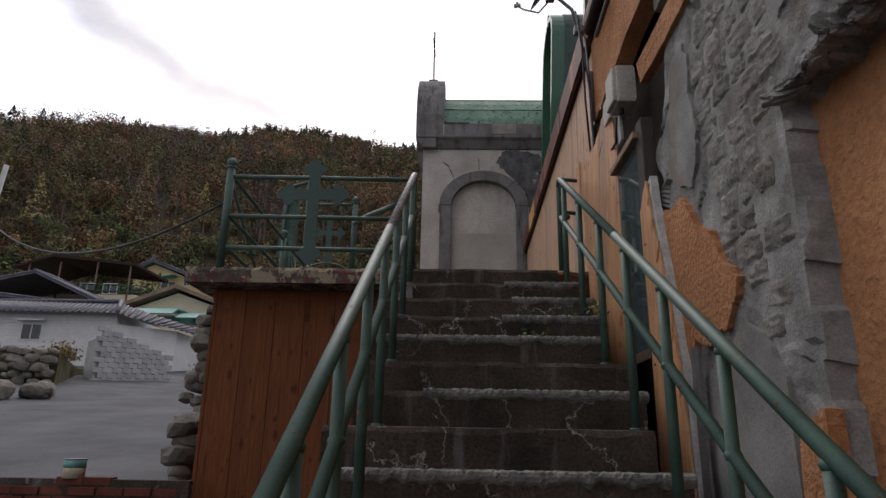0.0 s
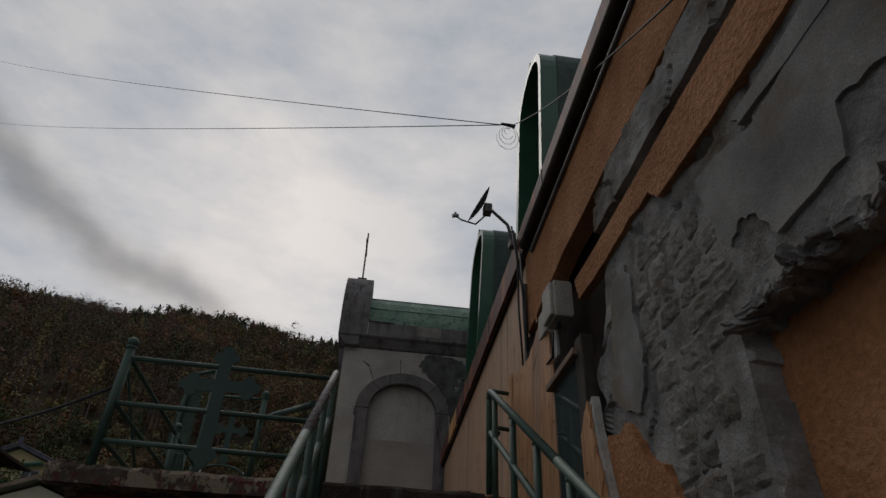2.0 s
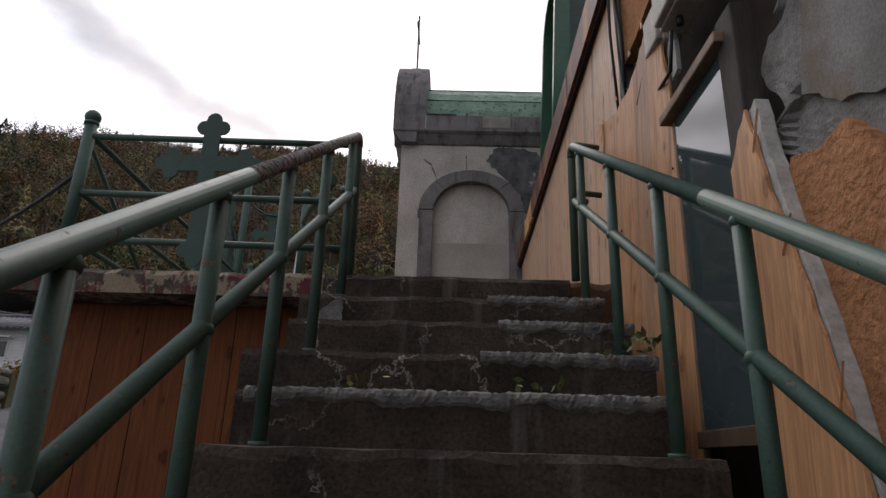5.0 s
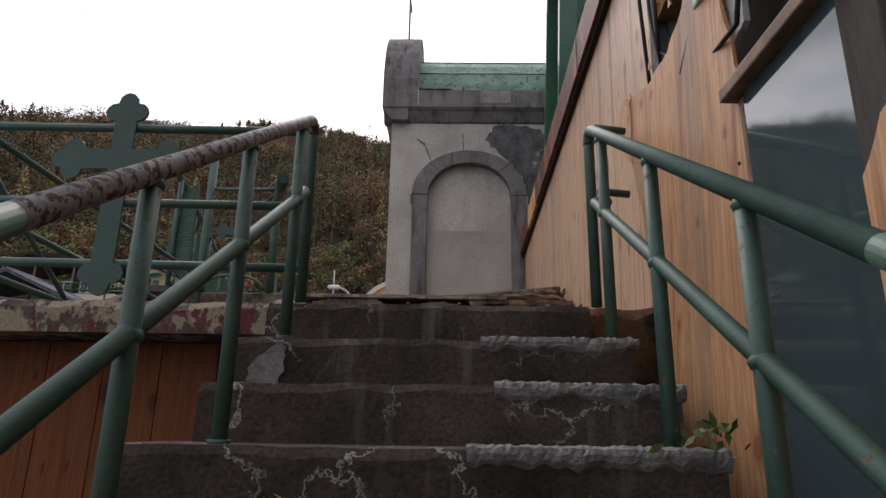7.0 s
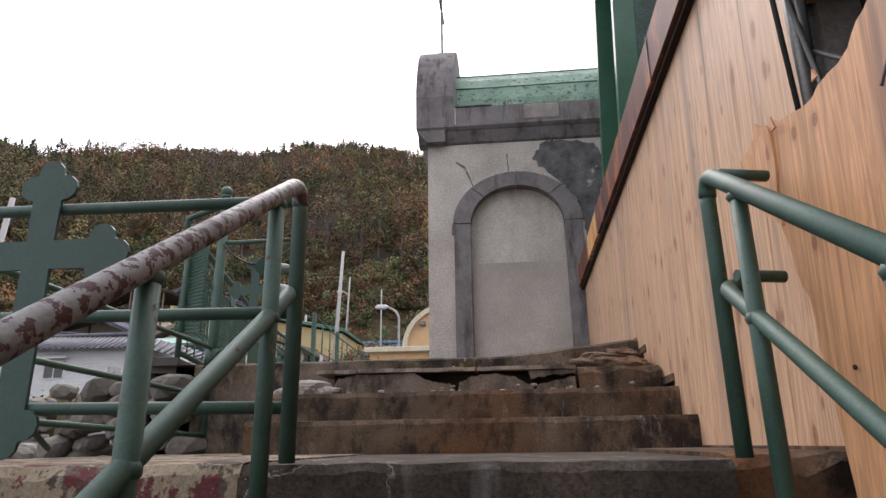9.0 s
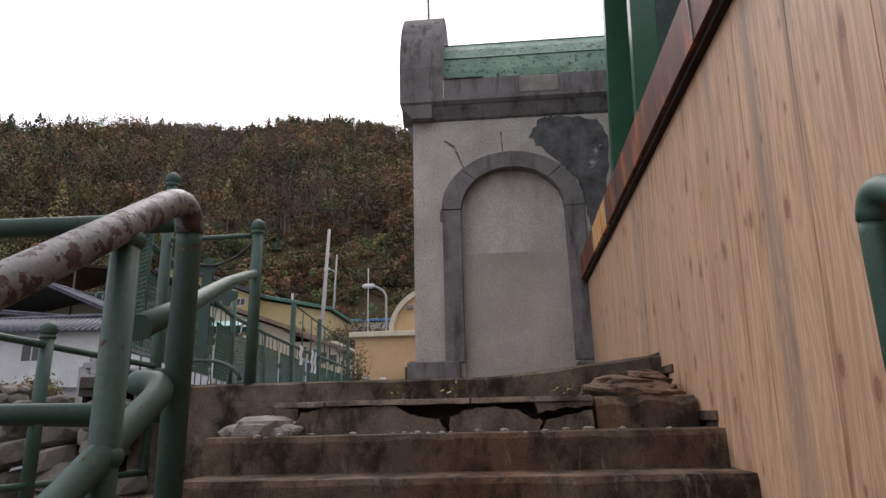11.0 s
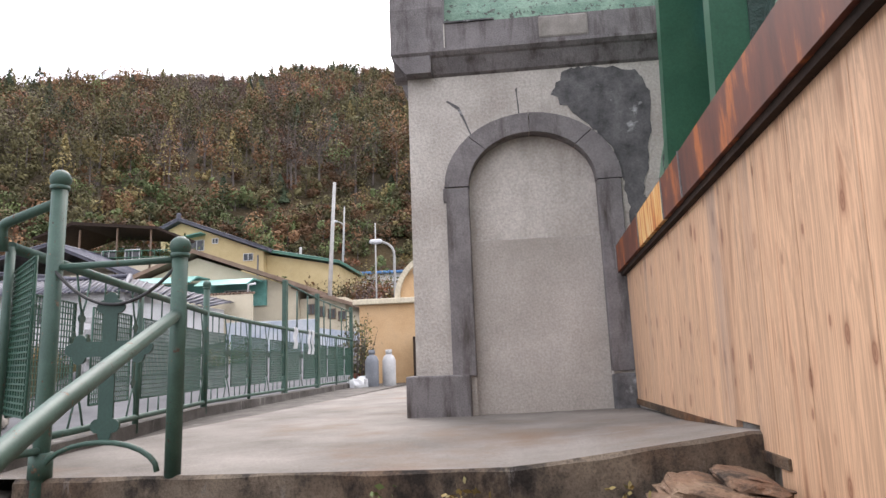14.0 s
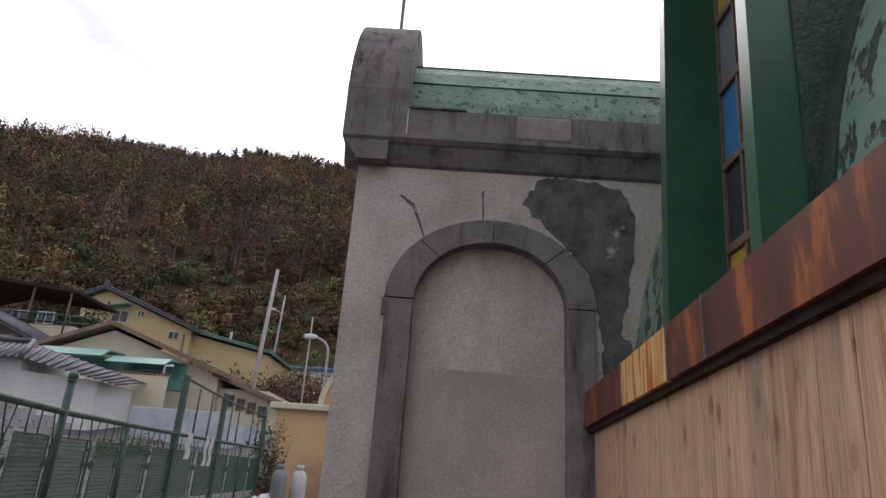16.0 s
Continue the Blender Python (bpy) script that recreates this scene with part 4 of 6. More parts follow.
def build_flashing():
    f = thing("flashing", "rust-streaked brown steel flashing along the roof edge", "flashing", kind="structure")
    cuts = [15.97, 15.02, 14.28, 13.86, 11.9, 9.6, 7.2, 4.8, 2.4, 0.0]
    for i, (b, a) in enumerate(zip(cuts, cuts[1:])):
        prof = [(3.435, BEAM_Z0), (3.435, BEAM_Z1), (3.85, BEAM_Z1 + 0.01), (3.85, BEAM_Z1 - 0.01), (3.445, BEAM_Z1 - 0.012), (3.445, BEAM_Z0 + 0.006), (3.475, BEAM_Z0 + 0.004), (3.475, BEAM_Z0)]
        ob = skew(prism(prof, "y", a + 0.004, b))
        part("flashing_sheet", ob, PALE_RUST if i == 1 else RUST, f, "pale rust-streaked sheet" if i == 1 else "")
        part("joint", skew(boxed(3.428, 3.44, b - 0.016, b - 0.006, BEAM_Z0, BEAM_Z1 + 0.004)), STRIP, f)
    # dark strip in place of the thin shadow below the flashing
    part("fascia_shade_strip", skew(boxed(3.46, WALL_X + 0.02, 0, 15.95, 5.965, 6.02)), RUST_AND_SHADE_DARK, f)
    return f


def pale_rust():
    m, nt, b = shader("pale_rust_streaked_steel", 0.55)
    v = place(nt, (1, 5, 0.35))
    a = grain(nt, v, 5.0, 7.0, 0.6)
    c = ramp(nt, a, [(0.32, (0.60, 0.50, 0.36)), (0.46, (0.66, 0.42, 0.15)), (0.57, (0.50, 0.16, 0.03)), (0.70, (0.18, 0.05, 0.02))])
    nt.links.new(c, b.inputs["Base Color"])
    return m


PALE_RUST = pale_rust()
# dark rusted parts; also the painted shade in the wall opening and under the flashing
RUST_AND_SHADE_DARK = plain("dark_rusted_timber_and_shade", (0.02, 0.014, 0.011), (0.05, 0.032, 0.024), 6, 50, 0.85)
build_flashing()


def build_gutter():
    g = thing("gutter", "dark half-round gutter under the flashing", "gutter")
    part("trough", skew(prism([(3.44 + 0.06 * math.cos(a), 5.99 - 0.06 * math.sin(a)) for a in [math.pi * i / 10 for i in range(11)]], "y", 0.0, 10.2)), RUST_AND_SHADE_DARK, g)
    part("cable_pipe", skew(piped([(3.46, 0.0, 5.86), (3.46, 10.1, 5.86)], 0.018, 8)), STRIP, g)
    return g


build_gutter()


def build_dormer(cy):
    d = thing("dormer", "green arched dormer with a stained glass window", "dormer", group="dormers on the roof")
    hw, z0, top = 0.545, BEAM_Z1, 9.3
    spring = top - hw
    fx = 3.585

    def arch(r, n=16):
        return [(cy + r * math.cos(a), spring + r * math.sin(a)) for a in (math.pi * i / n for i in range(n + 1))]

    def lean(bm):
        bmesh.ops.transform(bm, matrix=Matrix(((1, 0, 0.04, -0.04 * z0), (0, 1, 0, 0), (0, 0, 1, 0), (0, 0, 0, 1))), verts=bm.verts)
        return bm

    ring = [(cy + hw, z0)] + arch(hw) + [(cy - hw, z0), (cy - hw + 0.09, z0)] + list(reversed(arch(hw - 0.09))) + [(cy + hw - 0.09, z0)]
    part("arch_frame", lean(prism(ring, "x", fx, fx + 0.32)), PIPE_LIGHT, d, "deep green painted arched frame")
    shell = [(cy + hw + 0.012, z0)] + arch(hw + 0.012) + [(cy - hw - 0.012, z0), (cy - hw - 0.002, z0)] + list(reversed(arch(hw + 0.002))) + [(cy + hw + 0.002, z0)]
    part("cladding", lean(prism(shell, "x", fx + 0.192, 6.2)), GREEN_TAR, d)
    part("finial", lean(boxed(fx + 0.0, fx + 0.09, cy - 0.05, cy + 0.05, top - 0.01, top + 0.1, bevel=0.008)), DARK_GREEN, d)
    win = part("window", lean(boxed(fx + 0.350, fx + 0.390, cy - hw + 0.1, cy + hw - 0.1, z0, spring + 0.1)), DARK_GREEN, d)
    for k in range(5):
        z = z0 + 0.12 + k * 0.5
        part("crossbar", lean(boxed(fx + 0.310, fx + 0.350, cy - hw + 0.1, cy + hw - 0.1, z - 0.025, z + 0.025, bevel=0.004)), WINDOW_WOOD, win)
        for j in range(4):
            y = cy - 0.45 + j * 0.225
            part("pane", lean(boxed(fx + 0.332, fx + 0.342, y + 0.012, y + 0.213, z + 0.03, z + 0.47)), GLASS_COLOURS[(k * 3 + j * 2) % 4], win)
    for j in range(5):
        y = cy - 0.45 + j * 0.225
        part("upright", lean(boxed(fx + 0.315, fx + 0.350, y - 0.012, y + 0.012, z0, spring + 0.3)), WINDOW_WOOD, win)
    return d


PIPE_LIGHT = plain("glossy_mid_green_paint", (0.022, 0.088, 0.05), (0.034, 0.12, 0.07), 3, 80, 0.33, bump=0.08)
GREEN_TAR = plain("dark_green_roofing_felt", (0.012, 0.03, 0.024), (0.035, 0.075, 0.06), 5, 40, 0.6, bump=0.9, distance=0.02)
WINDOW_WOOD = plain("brown_window_wood", (0.10, 0.065, 0.045), (0.20, 0.14, 0.10), 8, 70, 0.6)


def glass_colour(name, colour):
    m, nt, b = shader(name, 0.12)
    b.inputs["Base Color"].default_value = (*colour, 1)
    return m


GLASS_COLOURS = [glass_colour("blue_glass", (0.03, 0.16, 0.35)), glass_colour("dark_glass", (0.03, 0.035, 0.04)), glass_colour("yellow_glass", (0.40, 0.27, 0.05)), glass_colour("pale_glass", (0.14, 0.16, 0.17))]
build_dormer(14.2)
build_dormer(10.72)


def peeling():
    m, nt, b = shader("peeling_pale_green_paint", 0.6)
    v = place(nt, (1, 1, 0.45))
    a = grain(nt, v, 11.0, 6.0, 0.6)
    base = ramp(nt, grain(nt, place(nt), 4.0), [(0.3, (0.10, 0.19, 0.135)), (0.7, (0.17, 0.27, 0.195))])
    c = mix(nt, ramp(nt, a, [(0.53, 0.0), (0.56, 1.0)]), base, (0.035, 0.05, 0.045))
    nt.links.new(c, b.inputs["Base Color"])
    relief(nt, b, ramp(nt, a, [(0.57, 1.0), (0.62, 0.0)]), 0.8, 0.012)
    return m


PEELING = peeling()


def build_main_roof():
    r = thing("main_roof", "barrel roof with peeling pale green paint", "roof", kind="structure")
    n = 18
    outer = [(3.80 + 2.9 * (1 - math.cos(math.pi / 2 * i / n)), 6.1 + 3.4 * math.sin(math.pi / 2 * i / n)) for i in range(n + 1)]
    inner = [(x + 0.08, z - 0.05) for x, z in reversed(outer)]
    for a, b in ((0.0, 10.20), (11.36, 13.72), (14.88, 17.9)):
        part("roof_shell", prism(outer + inner, "y", a, b), PEELING, r)
    part("roof_ledge", boxed(3.6, 4.6, 0.0, 16.0, 6.05, 6.19), GREEN_TAR, r)
    for y in (13.66, 11.52, 10.14, 8.2):
        part("roof_rib", prism([(x - 0.012, z + 0.012) for x, z in outer] + inner, "y", y - 0.10, y + 0.05), GREEN_TAR, r)
    return r


build_main_roof()
thing("wall_back", "plain rendered wall closing the chapel", "wall", boxed(6.7, 7.0, 0.0, 17.9, 0.5, 9.1), STONE_CEMENT, kind="structure")
# ---- the old wall: cement, stones and orange stucco ----
def in_recess(y, z):
    return z < 4.10 + 0.03 * noise.noise((y * 5, 1, 1)) and y < 7.575 + 0.02 * noise.noise((z * 6, 3, 1))


def in_stones(y, z):
    """Where the render has come away: widest at breast height, narrowing up and down."""
    edge = 7.85 + 0.47 * max(0.0, min(1.0, (z - 3.3) / 0.5)) + 0.09 * noise.noise((z * 4.0, 8, 2))
    return 7.58 < y < edge and 3.22 < z < 4.85 + 0.08 * noise.noise((y * 4, 1, 5))


def tear_edge(z):
    """The broken end of the render beside the sash."""
    return 8.70 + 0.27 * math.exp(-((z - 4.5) / 0.28) ** 2) + 0.05 * noise.noise((z * 5, 4, 4)) + 0.03 * noise.noise((z * 14, 4, 9)) + (0.16 if z < 4.32 else 0.0)


def wall_relief(y, z):
    h = 0.008 * noise.noise((y * 3, z * 3, 0)) + 0.007 * noise.noise((y * 11, z * 11, 3)) + 0.004 * noise.noise((y * 30, z * 30, 6))
    if in_recess(y, z):
        return h * 0.3 - 0.13
    if 5.27 < z < 5.34:
        return h - 0.07
    if 5.34 <= z < 5.64 + 0.03 * noise.noise((y * 4, 2, 2)):
        h += 0.035
    if in_stones(y, z):
        return 0.5 * h - 0.006
    # broken scars that run through the render
    scar = abs(noise.noise((y * 1.3 + 0.5 * noise.noise((y * 3, z * 3, 5)), z * 1.1, 12)))
    if scar < 0.035 and z > 3.2:
        h -= 0.035 * (1 - scar / 0.035)
    flake = noise.noise((y * 1.8, z * 1.8, 20))
    if flake > 0.28:
        h -= 0.022
    return h


def wall_block(l, h, proud, seed):
    """One rough-faced stone: flat sides, an uneven broken face and worn corners."""
    bm = bmesh.new()
    n, m = 7, 6
    grid = []
    for i in range(n + 1):
        row = []
        for j in range(m + 1):
            u, v = i / n - 0.5, j / m - 0.5
            edge = 1 - max(abs(u), abs(v)) * 2
            corner = 0.012 if abs(u) == 0.5 and abs(v) == 0.5 else 0.0
            d = proud + 0.03 + 0.008 * noise.noise((u * 4 + seed, v * 4, seed)) + 0.005 * noise.noise((u * 11 + seed, v * 11, seed)) - (0.009 if edge < 0.05 else 0.0)
            row.append(bm.verts.new((-d, u * (l - corner) + 0.012 * noise.noise((v * 4, seed, 1)) , v * (h - corner) + 0.010 * noise.noise((u * 4, seed, 2)))))
        grid.append(row)
    for i in range(n):
        for j in range(m):
            bm.faces.new((grid[i][j], grid[i][j + 1], grid[i + 1][j + 1], grid[i + 1][j]))
    rim = [grid[i][0] for i in range(n)] + [grid[n][j] for j in range(m)] + [grid[i][m] for i in range(n, 0, -1)] + [grid[0][j] for j in range(m, 0, -1)]
    back = [bm.verts.new((0.03, p.co.y, p.co.z)) for p in rim]
    for k in range(len(rim)):
        bm.faces.new((rim[k], rim[(k + 1) % len(rim)], back[(k + 1) % len(rim)], back[k]))
    bmesh.ops.recalc_face_normals(bm, faces=bm.faces)
    return bm


def build_old_wall():
    w = thing("wall_old", "crumbling grey cement wall with stones and stucco", "wall", kind="structure")
    part("core", boxed(WALL_X + 0.15, WALL_X + 0.5, 0.0, 10.4, 0.6, 6.3), STONE_CEMENT, w)
    part("core_near", boxed(WALL_X, WALL_X + 0.14, 0.0, 5.6, 0.6, 6.0), STUCCO, w)
    bm = bmesh.new()
    y0, z0, z1, cell = 5.6, 1.0, 6.4, 0.026
    ny, nz = int((9.0 - y0) / cell), int((z1 - z0) / cell)
    rows = []
    for i in range(ny + 1):
        row = []
        for j in range(nz + 1):
            z = z0 + cell * j
            y = y0 + cell * i
            if y > 8.3:
                y = 8.3 + (y - 8.3) * (tear_edge(z) - 8.3) / (y0 + cell * ny - 8.3)
            row.append(bm.verts.new((WALL_X - wall_relief(y, z), y, z)))
        rows.append(row)
    for r, s in zip(rows, rows[1:]):
        for j in range(nz):
            bm.faces.new((r[j], r[j + 1], s[j + 1], s[j]))
    # close the broken end
    back = [bm.verts.new((WALL_X + 0.16, v.co.y, v.co.z)) for v in rows[-1]]
    for j in range(nz):
        bm.faces.new((rows[-1][j], rows[-1][j + 1], back[j + 1], back[j]))
    part("cement_render", bm, STONE_CEMENT, w)
    # stucco: in the blocked opening, in two bands, and a loose sheet
    part("stucco_panel", prism(ragged([(5.6, 1.0), (7.60, 1.0), (7.60, 3.2), (7.60, 4.2), (5.6, 4.2)], 8, 0.01, 3), "x", WALL_X + 0.105, WALL_X + 0.15), STUCCO, w, "orange-brown stucco in a blocked opening")
    part("stucco_band", prism(ragged([(5.6, 4.95), (7.92, 4.98), (8.0, 5.08), (9.1, 5.10), (9.15, 5.27), (5.6, 5.27)], 9, 0.03, 5), "x", WALL_X - 0.028, WALL_X + 0.03), STUCCO, w, "band of orange-brown stucco")
    part("stucco_band", prism(ragged([(5.6, 5.70), (9.3, 5.62), (10.36, 5.5), (10.36, 6.25), (5.6, 6.48)], 9, 0.03, 6), "x", WALL_X - 0.03, WALL_X + 0.1), STUCCO, w, "band of orange-brown stucco")
    part("stucco_sheet", prism(ragged([(8.92, 3.2), (8.92, 4.05), (8.86, 4.14), (8.72, 4.10), (8.60, 4.12), (8.49, 4.00), (8.44, 3.91), (8.28, 3.83), (8.21, 3.70), (8.16, 3.64), (8.05, 3.555), (8.08, 3.48), (8.12, 3.45), (8.20, 3.36), (8.33, 3.36), (8.40, 3.31), (8.49, 3.335), (8.585, 3.37), (8.62, 3.2)], 5, 0.014, 7), "x", WALL_X - 0.03, WALL_X + 0.03), STUCCO, w, "loose sheet of orange-brown stucco")
    part("stucco_scrap", prism(ragged([(7.78, 2.0), (7.72, 2.95), (7.55, 3.0), (7.5, 2.0)], 7, 0.03, 9), "x", WALL_X - 0.03, WALL_X + 0.03), STUCCO, w)
    # skins of smoother render that still cling, broken off along their edges
    skins = [[(7.20, 4.74), (6.66, 4.86), (6.30, 4.86), (6.30, 4.30), (6.70, 4.46), (6.86, 4.48), (6.90, 4.30), (7.25, 4.285), (7.32, 4.42), (7.41, 4.465), (7.50, 4.40), (7.56, 4.47), (7.60, 4.69), (7.62, 4.82), (7.42, 4.80)],
             [(7.31, 4.87), (6.30, 4.93), (6.30, 4.90), (6.74, 4.79), (7.25, 4.80)],
             [(8.78, 4.30), (8.66, 4.72), (8.60, 4.90), (8.44, 4.93), (8.36, 4.80), (8.40, 4.62), (8.34, 4.40), (8.38, 4.24), (8.46, 4.12), (8.62, 4.18)],
             [(7.75, 1.6), (8.50, 1.6), (8.52, 3.18), (8.36, 3.24), (8.2, 3.30), (8.05, 3.36), (7.92, 3.30), (7.78, 3.12)]]
    for k, pts in enumerate(skins):
        part("render_skin", prism(ragged(pts, 5, 0.02, 30 + k), "x", WALL_X - 0.016 - 0.004 * (k % 2), WALL_X + 0.03), SKIN_CEMENT, w, "smoother grey render with broken edges")
    # bulging broken edge of render over the opening
    for k in range(30):
        y = 5.9 + k * 0.056
        part("broken_edge", placed(lump((0.03, 0.04 + 0.02 * (k % 3), 0.016 + 0.008 * (k % 4)), k + 60, 3, 0.9), WALL_X - 0.012, y, 4.115 + 0.02 * math.sin(k * 1.7), 20 * k), STONE_CEMENT, w)
    # coursed stones that show through
    random.seed(21)
    z = 3.26
    while z < 4.9:
        h = random.uniform(0.10, 0.15)
        y = 7.46 + random.uniform(0, 0.15)
        while y < 8.45:
            l = random.uniform(0.13, 0.26)
            if in_stones(y + l / 2, z + h / 2) and not in_recess(y, z) and random.random() < 0.93:
                stone = wall_block(l - 0.008, h - 0.008, random.uniform(-0.003, 0.005), random.random() * 50)
                bmesh.ops.transform(stone, matrix=pose(WALL_X + 0.03, y + l / 2, z + h / 2, random.uniform(-3, 3), 0, 0), verts=stone.verts)
                part("stone", stone, WALL_STONE, w)
            y += l
        z += h
    return w


SKIN_CEMENT = plain("trowelled_grey_render", (0.155, 0.148, 0.14), (0.37, 0.352, 0.328), 2.4, 110, 0.95, bump=0.7, distance=0.006, stain=(0.16, 0.115, 0.07), stain_at=(0.54, 0.72), stain_scale=1.8)
WALL_STONE = plain("rough_grey_wall_stone", (0.14, 0.127, 0.113), (0.39, 0.364, 0.328), 5.0, 60, 0.95, bump=1.0, distance=0.014, vary=0.3, stain=(0.10, 0.075, 0.05), stain_at=(0.5, 0.7), stain_scale=2.4)
build_old_wall()


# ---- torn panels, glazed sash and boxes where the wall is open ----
# solid dark backing: the opening's shade is put into its colour
thing("wall_gap_shade", "dark block painted as shade behind the torn panels", "wall", boxed(WALL_X + 0.142, WALL_X + 0.4, 8.6, 10.4, 2.5, 5.9), RUST_AND_SHADE_DARK, kind="structure")


def curled(points, x, thick, curl, material, name, label, seed=0, out=0.0):
    bm = prism(ragged(points, 5, 0.02, seed), "x", x, x + thick)
    bmesh.ops.triangulate(bm, faces=bm.faces)
    bmesh.ops.subdivide_edges(bm, edges=bm.edges, cuts=2)
    for v in bm.verts:
        v.co.x -= out * max(0.0, min(1.0, (v.co.y - 9.63) / 0.8)) + curl * max(0.0, v.co.z - 4.8) ** 1.5 + 0.0015 * noise.noise((v.co.y * 2.5, v.co.z * 2.5, seed))
    return thing(name, label, "panel", bm, material)


sheet = curled([(9.63, 2.45), (9.63, 4.66), (9.66, 4.95), (9.72, 5.28), (9.80, 5.34), (9.90, 5.22), (10.02, 5.12), (10.2, 5.07), (10.36, 5.10), (10.48, 5.08), (10.40, 4.93), (10.36, 4.76), (10.31, 4.54), (10.28, 4.13), (10.25, 3.6), (10.24, 2.45)], 3.45, 0.012, 0.0, WOOD_TORN, "torn_panel", "torn and buckled wood-grain panel leaning on the wall", 3, 0.14)
flap = prism(ragged([(10.36, 4.80), (10.34, 5.08), (10.42, 5.14), (10.50, 5.10), (10.62, 5.11), (10.66, 5.03), (10.56, 4.94), (10.46, 4.86)], 4, 0.014, 17), "x", 3.318, 3.326)
for v in flap.verts:
    v.co.x += 0.10 * max(0.0, v.co.y - 10.40) - 0.03 * max(0.0, v.co.z - 5.0)
part("flap", flap, WOOD_TORN, sheet, "curled torn flap")
for k, (y, z, l) in enumerate(((9.70, 5.24, 0.05), (9.86, 5.20, 0.035), (10.08, 5.08, 0.03), (10.30, 5.06, 0.04))):
    part("splinter", prism([(y - 0.012, z), (y + 0.004, z + l), (y + 0.014, z)], "x", 3.36 - 0.05 * k / 3, 3.366 - 0.05 * k / 3), WOOD_TORN, sheet)
for y, z in ((9.68, 4.5), (9.69, 3.9), (10.2, 4.4), (10.18, 3.6)):
    x = 3.449 - 0.14 * (y - 9.63) / 0.8
    part("nail", piped([(x, y, z), (x - 0.004, y, z)], 0.006, 8), RUST_AND_SHADE_DARK, sheet)
broken = curled([(9.10, 2.45), (9.12, 4.22), (8.98, 4.37), (8.90, 4.05), (8.80, 3.76), (8.74, 3.55), (8.66, 3.2), (8.60, 2.45)], 3.42, 0.012, 0.0, WOOD_TORN, "broken_panel", "broken wood-grain panel with a splintered edge", 5)
for y, z, l, lean_by in ((8.92, 4.22, 0.10, 0.03), (8.84, 3.86, 0.08, 0.04), (8.70, 3.40, 0.12, 0.02), (8.66, 3.12, 0.09, 0.03)):
    part("splinter", prism([(y + 0.03, z - 0.02), (y - lean_by, z + l), (y + 0.012, z + 0.03)], "x", 3.412, 3.419), WOOD_TORN, broken)
for y, z in ((9.06, 4.0), (9.05, 3.3), (8.80, 3.1)):
    part("nail", piped([(3.421, y, z), (3.415, y, z)], 0.006, 8), RUST_AND_SHADE_DARK, broken)
FOAM = plain("dirty_white_insulation", (0.42, 0.41, 0.38), (0.6, 0.58, 0.54), 9, 50, 0.95, bump=0.9)
curled([(9.06, 2.45), (9.04, 4.34), (8.94, 4.385), (8.865, 4.05), (8.78, 3.75), (8.725, 3.53), (8.65, 3.2), (8.59, 2.45)], 3.436, 0.045, 0.0, FOAM, "insulation_board", "crumbling white insulation board behind a panel", 6)
curled([(9.74, 4.9), (9.70, 5.35), (9.62, 5.42), (9.60, 4.95)], 3.47, 0.02, 0.0, FOAM, "insulation_scrap", "grey scrap of insulation above the sash", 8)
thing("metal_sheet", "narrow grey metal sheet against the wall", "sheet", boxed(3.44, 3.45, 8.46, 8.56, 2.0, 3.32), STRIP)


def glass_material():
    m, nt, b = shader("dusty_window_glass", 0.08)
    b.inputs["Base Color"].default_value = (0.055, 0.078, 0.082, 1)
    b.inputs["Metallic"].default_value = 0.0
    b.inputs["IOR"].default_value = 2.0
    v = place(nt)
    n = grain(nt, v, 2.0, 4.0)
    nt.links.new(ramp(nt, n, [(0.3, 0.02), (0.8, 0.07)]), b.inputs["Roughness"])
    return m


GLASS = glass_material()
SASH = plain("dark_brown_frame_wood", (0.07, 0.042, 0.026), (0.16, 0.095, 0.055), 8, 70, 0.6, stretch=(1, 1, 0.2))
SASH_PALE = plain("weathered_brown_wood", (0.14, 0.085, 0.05), (0.30, 0.19, 0.12), 8, 70, 0.7)
SASH_GREY = plain("weathered_grey_brown_wood", (0.035, 0.03, 0.026), (0.085, 0.072, 0.06), 8, 70, 0.8, stretch=(1, 1, 0.2))
sash = thing("window_sash", "old glazed wooden sash leaning in the wall opening", "window")
part("pane", boxed(3.435, 3.441, 9.11, 9.60, 3.40, 4.69), GLASS, sash, "dusty reflecting pane")
part("stile", boxed(3.432, 3.45, 9.60, 9.625, 3.2, 4.68, bevel=0.004), SASH_PALE, sash)
part("stile", boxed(3.425, 3.50, 8.99, 9.12, 3.2, 4.80, bevel=0.006), SASH_GREY, sash, "weathered dark grey-brown stile")
part("top_rail", boxed(3.39, 3.46, 9.06, 9.66, 4.69, 4.735, bevel=0.006), SASH_PALE, sash)
part("bottom_rail", boxed(3.41, 3.45, 9.10, 9.62, 3.34, 3.40, bevel=0.004), SASH, sash)

BOX_PAINT = plain("dirty_cream_plastic", (0.36, 0.34, 0.29), (0.5, 0.47, 0.41), 7, 60, 0.6, bump=0.15)


